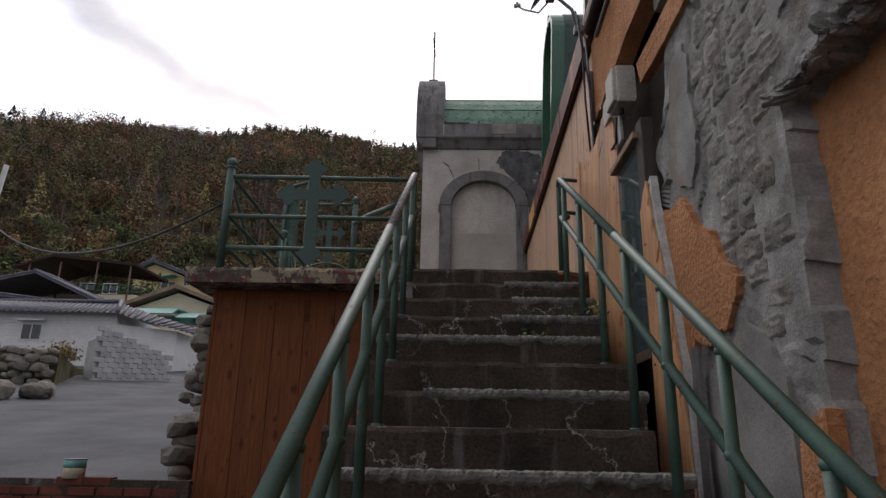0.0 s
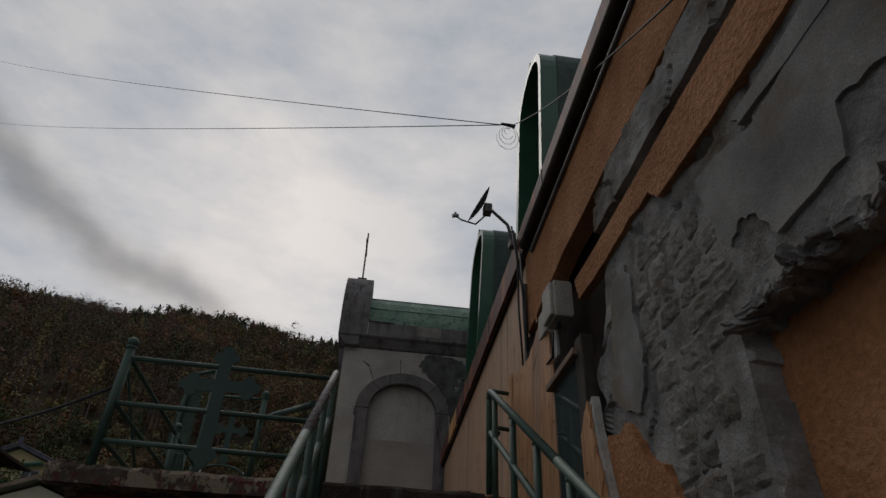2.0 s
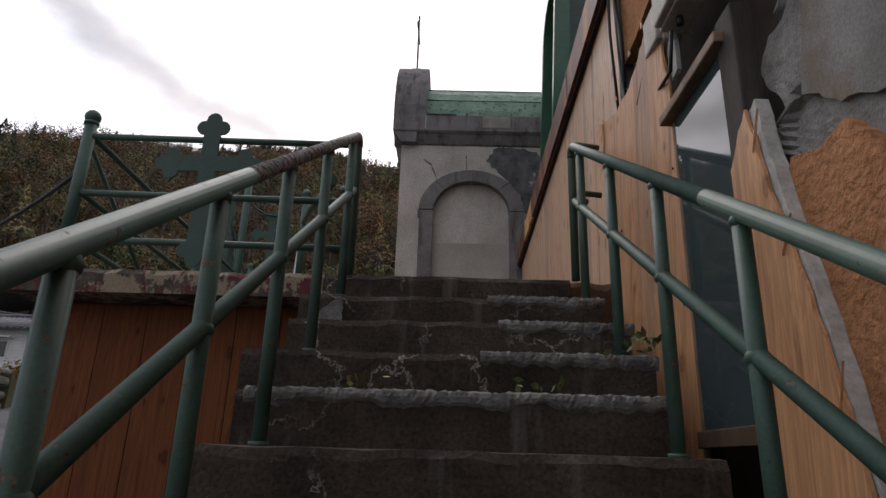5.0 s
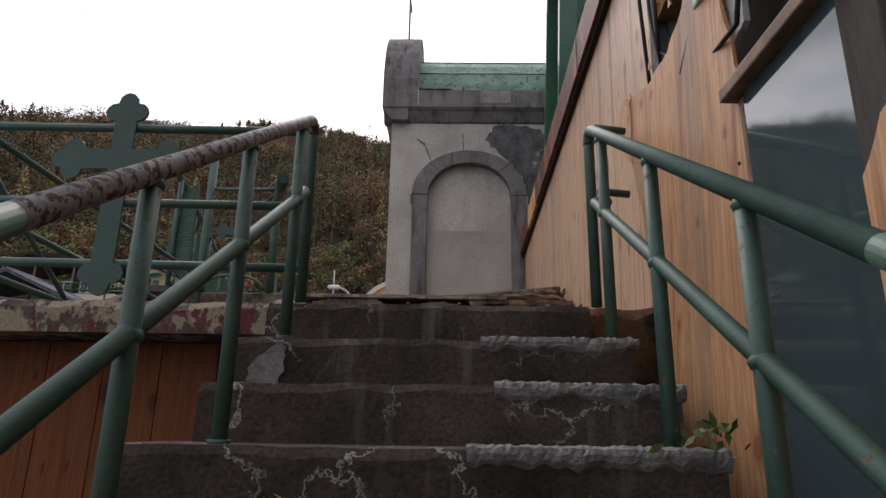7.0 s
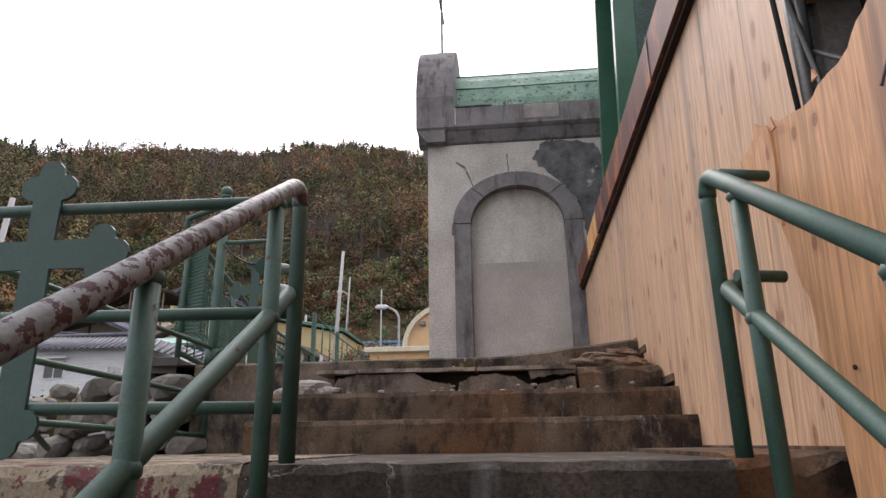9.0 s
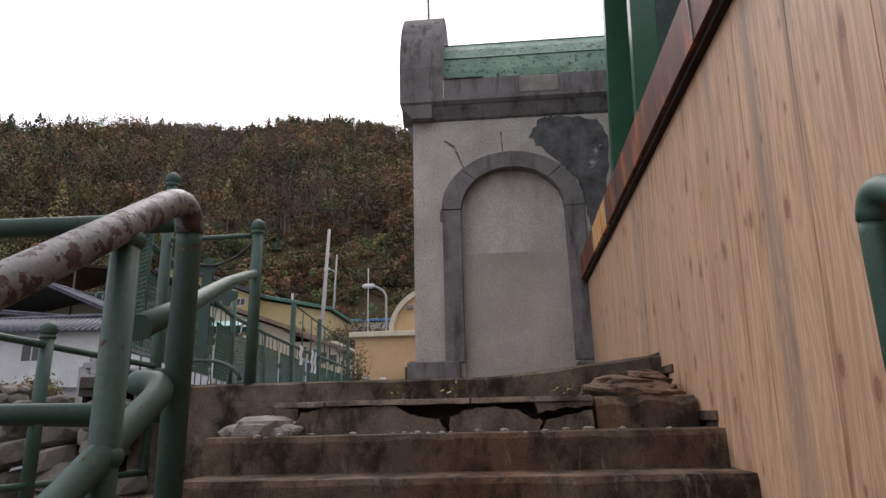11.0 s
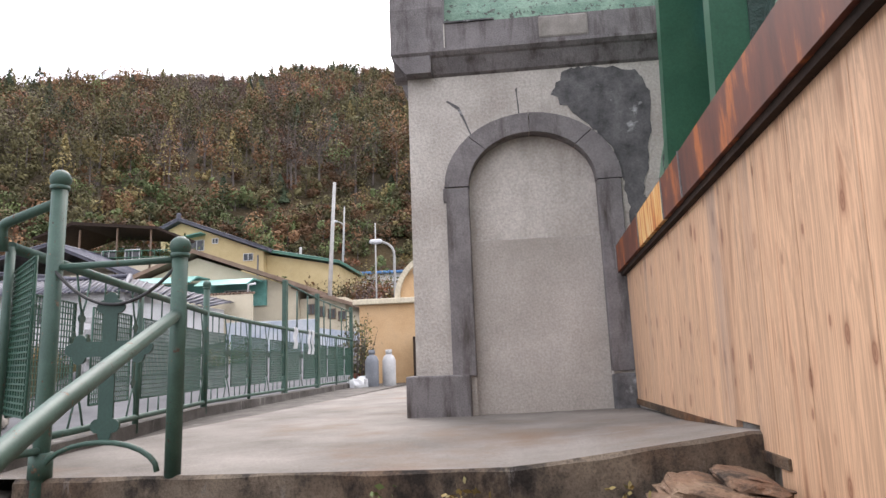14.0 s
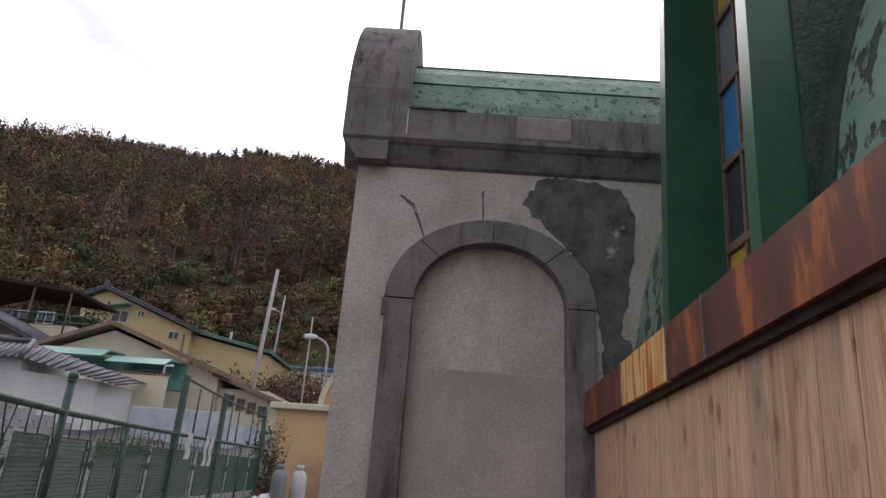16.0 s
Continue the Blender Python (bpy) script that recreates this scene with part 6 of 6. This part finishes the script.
for k, (x, y, z, n) in enumerate(((2.9, 13.16, 4.72, 14), (1.95, 13.1, 4.72, 16), (2.25, 13.1, 4.72, 18), (3.2, 9.5, 3.66, 34), (2.2, 9.4, 3.48, 12), (2.8, 9.4, 3.48, 10), (1.3, 12.7, 4.56, 20))):
    rng_w = np.random.default_rng(50 + k)
    w = thing("weed", "small green and yellow weed growing from a crack", "weed", group="weeds in the steps")
    pts = np.array([x, y, z]) + rng_w.normal(size=(n, 3)) * np.array([0.045, 0.03, 0.02]) + np.array([0, 0, 0.035])
    ob = new("leaves", quads_mesh("leaves", pts, rng_w.uniform(0.012, 0.026, n), LEAVES["green" if k % 2 else "yellow"], rng_w))
    ob.parent = w
# ---- the village across the street ----
def tiled_roof(parent, p, q, y0, y1, material, thick=0.18, rolls=True):
    """One slope of a roof between two points of its section, drawn out from y0 to y1, with rolls of tile down it."""
    (xa, za), (xb, zb) = p, q
    part("roof_slope", prism([(xa, za), (xb, zb), (xb, zb + thick), (xa, za + thick)], "y", y0, y1), material, parent)
    if rolls:
        n = max(2, int((y1 - y0) / 0.45))
        bm = bmesh.new()
        for k in range(n + 1):
            y = y0 + (y1 - y0) * k / n
            tube(bm, [(xa, y, za + thick), (xb, y, zb + thick)], 0.07, 6)
        tagged(part("roof_tiling", bm, material, parent), kind="stuff")


def window(parent, x0, x1, y, z0, z1, frame_mat=None):
    w = part("window", boxed(x0, x1, y - 0.05, y + 0.05, z0, z1), DARK_WINDOW, parent)
    t = 0.06
    for a, b, c, d in ((x0 - t, x1 + t, z0 - t, z0), (x0 - t, x1 + t, z1, z1 + t), (x0 - t, x0, z0, z1), (x1, x1 + t, z0, z1), ((x0 + x1) / 2 - 0.03, (x0 + x1) / 2 + 0.03, z0, z1)):
        part("frame", boxed(a, b, y - 0.09, y - 0.04, c, d), frame_mat or WHITE_SIDING, w)
    return w


def yellow_house():
    h = thing("yellow_house", "pale yellow house with dark tiled gable roof", "house")
    y0, y1 = 76.0, 84.0
    part("wall", prism([(-35.2, 12), (-35.2, 20.6), (-32.9, 21.7), (-23.4, 18.0), (-23.4, 10.5)], "y", y0, y1), YELLOW, h)
    tiled_roof(h, (-36.2, 20.3), (-32.9, 21.8), y0 - 0.7, y1, ROOF_TILE, 0.35)
    tiled_roof(h, (-32.9, 21.8), (-22.6, 17.85), y0 - 0.7, y1, ROOF_TILE, 0.35)
    part("finial", boxed(-33.1, -32.7, y0 - 0.8, y0 - 0.4, 21.9, 22.7, bevel=0.08), ROOF_TILE, h)
    part("wing_wall", prism([(-23.4, 11), (-23.4, 17.8), (-15.4, 16.2), (-15.4, 11)], "y", y0 + 1, y1 + 4), YELLOW, h)
    tiled_roof(h, (-24.2, 18.2), (-15.0, 16.3), y0 + 0.3, y1 + 4, GREEN_SHEET, 0.25)
    window(h, -31.8, -30.2, y0, 18.5, 19.6)
    part("awning", prism([(-33.2, 19.7), (-30.0, 20.2), (-30.0, 20.3), (-33.2, 19.8)], "y", y0 - 1.2, y0), TEAL, h, "pale blue awning")
    window(h, -29.2, -28.6, y0, 19.2, 19.7)
    window(h, -25.6, -24.6, y0, 17.1, 17.8)
    part("porch_roof", prism([(-38, 18.4), (-31.0, 17.6), (-31.0, 17.75), (-38, 18.55)], "y", y0 - 3.5, y0 - 0.1), TEAL, h, "teal translucent porch roof")
    part("downpipe", piped([(-24.0, y0 - 0.1, 17.6), (-24.0, y0 - 0.1, 11)], 0.09, 8), IRON, h)
    part("flue", piped([(-20.6, y0 + 4, 16.8), (-20.6, y0 + 4, 19.0)], 0.14, 8), POLE_GREY, h)
    return h


def beige_house():
    h = thing("beige_house", "beige house with brown eaves and teal balcony awning", "house")
    y0, y1 = 54.0, 62.0
    part("wall", prism([(-24.0, 6), (-24.0, 11.9), (-19.7, 13.5), (-12.2, 10.9), (-12.2, 6)], "y", y0, y1), BEIGE, h)
    tiled_roof(h, (-25.0, 11.75), (-19.7, 13.75), y0 - 0.8, y1, EAVE_BROWN, 0.30, False)
    tiled_roof(h, (-19.7, 13.75), (-11.2, 10.65), y0 - 0.8, y1, EAVE_BROWN, 0.30, False)
    part("side_wall", boxed(-12.3, -8.9, y0 + 0.6, y1, 6.5, 10.2), BEIGE, h)
    for k in range(4):
        window(h, -11.6 + 0.75 * k, -11.15 + 0.75 * k, y0 + 0.6, 9.1 - 0.18 * k, 9.75 - 0.2 * k, SASH)
    tiled_roof(h, (-12.6, 10.9), (-8.3, 9.5), y0 - 0.2, y1, EAVE_BROWN, 0.25, False)
    part("balcony_wall", boxed(-23.5, -14.2, y0 - 3.2, y0 - 3.0, 6.5, 10.3), BEIGE, h)
    bm = bmesh.new()
    for k in range(40):
        x = -23.4 + k * 0.235
        box(bm, x, x + 0.13, y0 - 3.26, y0 - 2.95, 10.3, 10.45)
    part("balustrade_cap", bm, EAVE_BROWN, h)
    part("awning", prism([(y0 - 3.1, 11.25), (y0 - 2.0, 11.75), (y0 - 0.2, 11.8), (y0 - 0.2, 11.9), (y0 - 2.1, 11.85), (y0 - 3.2, 11.3)], "x", -22.9, -18.6), TEAL, h, "teal balcony awning")
    part("awning", prism([(y0 - 3.1, 10.95), (y0 - 2.0, 11.4), (y0 - 0.2, 11.45), (y0 - 0.2, 11.55), (y0 - 2.1, 11.5), (y0 - 3.2, 11.0)], "x", -18.3, -14.6), TEAL, h, "teal balcony awning")
    part("balcony_back", boxed(-23.0, -14.4, y0 - 0.15, y0 - 0.02, 9.8, 11.6), TEAL, h)
    window(h, -17.4, -15.6, y0 - 0.2, 10.2, 10.9)
    part("vent_pipe", piped([(-14.6, y0 - 2.9, 10.3), (-14.6, y0 - 2.9, 10.95), (-14.1, y0 - 2.9, 11.0)], 0.08, 8), WHITE_SIDING, h)
    return h


def white_house():
    h = thing("white_house", "white clapboard house with dark tiled hip roof", "house")
    y0 = 42.0
    part("wall", boxed(-27.0, -16.6, y0, y0 + 6, 5.0, 9.6), WHITE_SIDING, h)
    bm = prism([(-16.6, y0), (-13.9, y0 + 2.6), (-13.9, y0 + 8), (-16.6, y0 + 8)], "z", 5.0, 8.9)
    part("side_wall", bm, WHITE_SIDING, h)
    for k in range(22):
        z = 5.3 + k * 0.2
        part("clapboard", boxed(-27.0, -16.58, y0 - 0.035, y0 + 0.01, z, z + 0.17), WHITE_SIDING, h)
    for k in range(18):
        z = 5.3 + k * 0.2
        part("clapboard", prism([(-16.6, y0 - 0.035), (-13.88, y0 + 2.57), (-13.9, y0 + 2.62), (-16.62, y0 + 0.01)], "z", z, z + 0.17), WHITE_SIDING, h)
    # hip roof: front slope and the slope over the turned side
    front = bmesh.new()
    for f in ([(-27.4, y0 - 0.9, 9.55), (-16.2, y0 - 0.9, 9.45), (-17.6, y0 + 2.0, 10.6), (-27.4, y0 + 2.6, 10.7)], [(-16.2, y0 - 0.9, 9.45), (-12.9, y0 + 2.6, 8.75), (-13.2, y0 + 7, 9.4), (-17.6, y0 + 2.0, 10.6)]):
        front.faces.new([front.verts.new(p) for p in f])
    bmesh.ops.solidify(front, geom=front.faces[:], thickness=0.22)
    part("roof", front, ROOF_TILE, h)
    bm = bmesh.new()
    for k in range(30):
        s = k / 29
        tube(bm, [(-27.4 + 11.2 * s, y0 - 0.95, 9.56 - 0.1 * s), (-27.4 + 9.8 * s, y0 + 2.2, 10.72 - 0.08 * s)], 0.07, 6)
    for k in range(14):
        s = k / 13
        tube(bm, [(-16.2 + 3.3 * s, y0 - 0.95 + 3.5 * s, 9.47 - 0.7 * s), (-17.6 + 4.2 * s, y0 + 2.0 + 4.6 * s, 10.62 - 1.2 * s)], 0.07, 6)
    tube(bm, [(-16.1, y0 - 1.0, 9.5), (-17.6, y0 + 2.0, 10.75)], 0.14, 8)
    tube(bm, [(-27.4, y0 + 2.5, 10.8), (-17.6, y0 + 2.0, 10.75)], 0.14, 8)
    tagged(part("roof_tiling", bm, ROOF_TILE, h), kind="stuff")
    window(h, -22.4, -21.2, y0, 7.9, 8.8)
    h.location = (-2.2, 2.0, 0.4)
    part("window_hood", boxed(-22.6, -20.9, y0 - 0.5, y0, 9.0, 9.1), WHITE_SIDING, h)
    return h


def dark_house():
    h = thing("tiled_house", "low house with dark blue-grey tiled roof", "house")
    y0 = 58.0
    part("wall", boxed(-42.0, -29.0, y0, y0 + 6, 8.0, 13.4), BEIGE, h)
    for a, b in (((-43.0, 13.6), (-33.5, 15.7)), ((-33.5, 15.7), (-27.0, 12.9))):
        tiled_roof(h, a, b, y0 - 1.2, y0 + 6.5, ROOF_TILE, 0.25)
    part("ridge", piped([(-33.5, y0 - 1.3, 15.95), (-33.5, y0 + 6.5, 15.95)], 0.16, 8), ROOF_TILE, h)
    window(h, -36.2, -34.6, y0, 11.6, 13.0, SASH)
    part("dark_porch", boxed(-33.8, -30.0, y0 - 0.06, y0 + 0.02, 10.5, 13.0), RUST_AND_SHADE_DARK, h)
    return h


def dark_canopy():
    c = thing("roof_shelter", "dark flat shelter on posts with green railing", "shelter")
    y0 = 63.0
    part("roof", prism([(-40.0, 18.0), (-36.3, 19.2), (-28.2, 18.3), (-28.2, 18.05), (-36.3, 18.9), (-40.0, 17.8)], "y", y0, y0 + 7), RUST_AND_SHADE_DARK, c)
    for x in (-38.6, -35.6, -32.0, -28.8):
        part("post", piped([(x, y0 + 0.2, 12.5), (x, y0 + 0.2, 18.4)], 0.09, 8), SASH, c)
    for z in (15.9, 16.5):
        part("rail", piped([(-42.0, y0, z), (-27.0, y0, z - 0.4)], 0.05, 6), PIPE_LIGHT, c)
    part("deck", boxed(-42, -28, y0 + 0.2, y0 + 7, 12.0, 15.3), BEIGE, c)
    for k in range(12):
        part("baluster", piped([(-41.5 + k * 1.2, y0, 15.3), (-41.5 + k * 1.2, y0, 16.5 - 0.03 * k)], 0.04, 6), PIPE_LIGHT, c)
    for k in range(3):
        window(c, -35.5 + 2.2 * k, -34.2 + 2.2 * k, y0 + 0.2, 15.4, 16.3)
    return c


def blue_house():
    h = thing("blue_roof_house", "small white house with a blue roof edge", "house")
    y0 = 88.0
    part("wall", boxed(-17.6, -9.0, y0, y0 + 5, 13.0, 16.6), WHITE_SIDING, h)
    part("roof", boxed(-18.0, -8.5, y0 - 0.6, y0 + 5, 16.6, 16.9, bevel=0.04), BLUE_SHEET, h)
    window(h, -14.6, -13.0, y0, 14.6, 15.9)
    return h


EAVE_BROWN = plain("brown_eave_boards", (0.16, 0.11, 0.08), (0.28, 0.20, 0.15), 1.2, 25, 0.8)
BLUE_SHEET = plain("blue_roof_sheet", (0.05, 0.16, 0.36), (0.08, 0.23, 0.46), 1.2, 25, 0.5)
yellow_house()
beige_house()
white_house()
dark_house()
dark_canopy()
blue_house()


def left_house():
    h = thing("old_house", "dim old house with sheet roof and blue door", "house")
    y0 = 50.0
    part("wall", boxed(-42.0, -26.5, y0, y0 + 5, 7.0, 11.6), BEIGE, h)
    tiled_roof(h, (-43.0, 13.4), (-25.6, 11.5), y0 - 1.3, y0 + 5, ROOF_TILE, 0.2)
    part("door", boxed(-29.8, -28.6, y0 - 0.06, y0 + 0.02, 8.6, 11.0), BLUE_SHEET, h, "faded blue door")
    window(h, -34.5, -32.5, y0, 9.4, 11.0, SASH)
    return h


left_house()


def block_wall():
    w = thing("block_wall", "leaning grey concrete block wall by the street", "wall", kind="structure")
    x0, x1, y0, y1 = -14.2, -12.3, 34.6, 38.0
    n, rows = 8, 11
    turn = math.degrees(math.atan2(y1 - y0, x1 - x0))
    for r in range(rows):
        for k in range(n):
            s = (k + 0.5 * (r % 2)) / n
            if r * 0.24 > 2.45 - 1.25 * s:
                continue
            bx, by = x0 + (x1 - x0) * s, y0 + (y1 - y0) * s
            bm = boxed(-0.24, 0.24, -0.09, 0.09, 0, 0.225, bevel=0.012)
            bmesh.ops.transform(bm, matrix=pose(bx, by, ground_height(bx, by) - 0.15 + r * 0.24, 0, 0, turn), verts=bm.verts)
            part("block", bm, BLOCK, w)
    part("end_wall", prism([(-14.3, 34.5), (-15.7, 36.1), (-15.55, 36.25), (-14.2, 34.7)], "z", 4.4, 7.1), BLOCK, w)
    part("red_line", prism([(-14.31, 34.56), (-12.41, 37.96), (-12.38, 37.97), (-14.28, 34.57)], "z", 6.05, 6.11), BRICK, w)
    return w


block_wall()
thing("painted_wall", "patchy pale blue retaining wall under the houses", "wall", boxed(-14.0, -8.6, 46.5, 47.0, 5.2, 8.1, bevel=0.03), BLUE_GREY, kind="structure")
thing("painted_wall", "patchy pale blue retaining wall beside the street", "wall", prism([(-8.6, 46.5), (-7.2, 56.0), (-7.5, 56.1), (-9.0, 46.6)], "z", 5.4, 7.6), BLUE_GREY, kind="structure")
thing("low_wall", "low grey roadside wall", "wall", prism([(-11.6, 38.6), (-10.4, 45.6), (-10.6, 45.7), (-11.8, 38.7)], "z", 4.6, 6.0), BLOCK, kind="structure")


def stone_wall(name, label, x0, y0, x1, y1, base, height, size, seed, count):
    w = thing(name, label, "wall", kind="structure")
    rnd = random.Random(seed)
    protos = [mesh_of("stone", lump((0.5, 0.42, 0.4), seed + k, 2, 0.3), ROCK) for k in range(7)]
    L = math.hypot(x1 - x0, y1 - y0)
    z = 0.0
    made = 0
    while z < height and made < count:
        s = rnd.uniform(0, 0.5) * size
        while s < L and made < count:
            k = size * rnd.uniform(0.7, 1.5)
            ob = new("stone", protos[rnd.randrange(7)])
            f = s / L
            ob.matrix_basis = pose(x0 + (x1 - x0) * f + rnd.uniform(-0.08, 0.08), y0 + (y1 - y0) * f + rnd.uniform(-0.08, 0.08), base + z + rnd.uniform(-0.05, 0.05) + (ground_height(0, y0 + (y1 - y0) * f) - ground_height(0, y0)) * (abs(y1 - y0) > 1), rnd.uniform(-15, 15), rnd.uniform(-15, 15), rnd.uniform(0, 360)) @ Matrix.Diagonal((k * 1.25, k * 1.1, k * 0.85, 1))
            ob.parent = w
            made += 1
            s += k * 0.98
        z += size * 0.72
    return w


stone_wall("stone_wall", "dry stone retaining wall under the garden", -20.9, 28.5, -13.3, 30.0, 4.5, 1.5, 0.42, 3, 110)
thing("garden_bank", "earth bank behind the stone wall", "bank", prism([(-30, 29.6), (-13.4, 30.4), (-16.2, 36.4), (-16.2, 41.5), (-30, 41.5)], "z", 3.0, 5.85), SOIL, kind="structure")
stone_wall("boulder_wall", "rough boulder wall beside the terrace", -0.5, 12.3, -2.0, 20.0, 1.75, 1.8, 0.21, 8, 290)
stone_wall("rubble_wall", "rough dark rubble wall under the terrace corner", 0.26, 13.2, -1.0, 13.45, 2.7, 2.05, 0.2, 12, 110)
for k, (x, y, r) in enumerate(((-11.6, 24.6, 0.55), (-10.9, 25.6, 0.45), (-12.6, 25.2, 0.6), (-11.3, 26.6, 0.4), (-13.4, 26.4, 0.6))):
    thing("boulder", "large grey boulder at the roadside", "boulder", placed(lump((r, r * 0.8, r * 0.6), k + 30, 3, 0.3), x, y, ground_height(x, y) + 0.2, 40 * k), ROCK, group="roadside boulders")
g_rng = random.Random(14)
build_scrub("garden_plants", "plants on the garden bank", [(g_rng.uniform(-28, -13.8), g_rng.uniform(30.4, 33), 5.8, g_rng.uniform(0.3, 0.7), g_rng.uniform(0.25, 0.6)) for k in range(60)] + [(-11.0, 40.0, 5.6, 0.9, 1.0), (-10.6, 41.5, 5.7, 0.8, 0.9), (-11.4, 39.2, 5.5, 0.6, 0.8)], ["green", "olive", "yellow", "brown"], 0.07, 320, 15)
build_scrub("hedge", "bush between the houses", [(-8.0 + 1.1 * k * 0.9, 68 + 1.5 * k, 9.2 + 0.4 * k, 2.0, 2.2) for k in range(6)] + [(-13.5 + 1.5 * k, 70, 10.8, 1.8, 2.4) for k in range(5)], ["mauve", "rust", "olive", "brown"], 0.14, 420, 16)
build_scrub("garden_tree", "tree beside the pole", [(-12.5, 80, 12.6, 2.4, 3.4), (-10.8, 82, 12.6, 1.8, 2.6), (-5.0, 60, 9.0, 1.8, 2.4), (-3.4, 52, 8.0, 1.4, 2.0)], ["yellow", "green"], 0.16, 420, 17)
build_scrub("shrubs", "shrubs behind the houses", [(-44.0 + 2.4 * k, 70 + 2 * math.sin(k), 15.5, 2.0, 2.6) for k in range(7)], ["green", "olive"], 0.16, 420, 18)


def street_pole(name, x, y, z0, x1, z1, r, label):
    return thing(name, label, "pole", piped([(x, y, z0), (x1, y, z1)], [r, r * 0.65], 10), POLE_GREY)


street_pole("utility_pole", -11.2, 58.2, 7.5, -10.6, 19.8, 0.19, "tall grey concrete utility pole")
street_pole("utility_pole", -19.0, 92.0, 14.0, -18.5, 26.6, 0.16, "grey steel pole with a lamp")
street_pole("utility_pole", -22.3, 35.6, 5.5, -21.4, 16.2, 0.2, "grey utility pole beyond the garden")


def street_lamp(x, y, z0, z1, reach):
    s = thing("street_lamp", "grey street lamp with a curved arm", "street lamp", group="street lamps")
    part("pole", piped([(x, y, z0), (x, y, z1 - 1.0)] + bend((x, y, z1 - 1), (x, y, z1 - 0.2), (x - reach, y, z1 + 0.3), 0.5) + [(x - reach, y, z1 + 0.25)], 0.08, 8), POLE_GREY, s)
    part("head", placed(lump((0.42, 0.2, 0.15), 3, 3, 0.05), x - reach - 0.25, y, z1 + 0.22), WHITE_SIDING, s)


street_lamp(-4.3, 49.0, 6.4, 12.75, 0.9)
street_pole("lamp_post", -5.6, 49.6, 6.4, -5.6, 14.3, 0.06, "thin white post by the lamp")
street_lamp(-18.6, 92.0, 20.0, 24.4, 1.0)


# ---- the street side of the annex: brick parapet and tin ----
def brick_parapet():
    w = thing("brick_parapet", "low dark red brick parapet in bad repair", "wall", kind="structure")
    me = mesh_of("brick", boxed(-0.095, 0.095, -0.045, 0.045, -0.028, 0.028, bevel=0.005), BRICK)
    rnd = random.Random(2)
    for r in range(7):
        for k in range(13):
            x = -2.2 + k * 0.2 + 0.1 * (r % 2)
            if r == 6 and (k < 9 or k > 10):
                continue
            ob = new("brick", me)
            ob.matrix_basis = pose(x, 10.2 + rnd.uniform(-0.01, 0.01), 2.16 + r * 0.066, rnd.uniform(-2, 2), 0, rnd.uniform(-3, 3))
            ob.parent = w
    part("mortar_core", boxed(-2.3, 0.45, 10.165, 10.235, 1.0, 2.57), CONCRETE, w)
    return w


brick_parapet()
tin = thing("paint_tin", "old green and cream paint tin on the parapet", "tin")
part("can", piped([(-0.40, 10.2, 2.575), (-0.40, 10.2, 2.70)], 0.072, 20), BEIGE, tin)
part("green_band", piped([(-0.40, 10.2, 2.645), (-0.40, 10.2, 2.70)], 0.0735, 20), TEAL, tin)
part("rim", piped([(-0.40, 10.2, 2.697), (-0.40, 10.2, 2.706)], 0.075, 20), IRON, tin)
thing("street_cable", "thick black cable sagging across the street", "cable", piped(sag((0.37, 10.45, 4.78), (-4.2, 13.91, 5.61), 0.40, 20) + [(-9.0, 17.5, 7.4)], 0.013, 6), RUBBER)
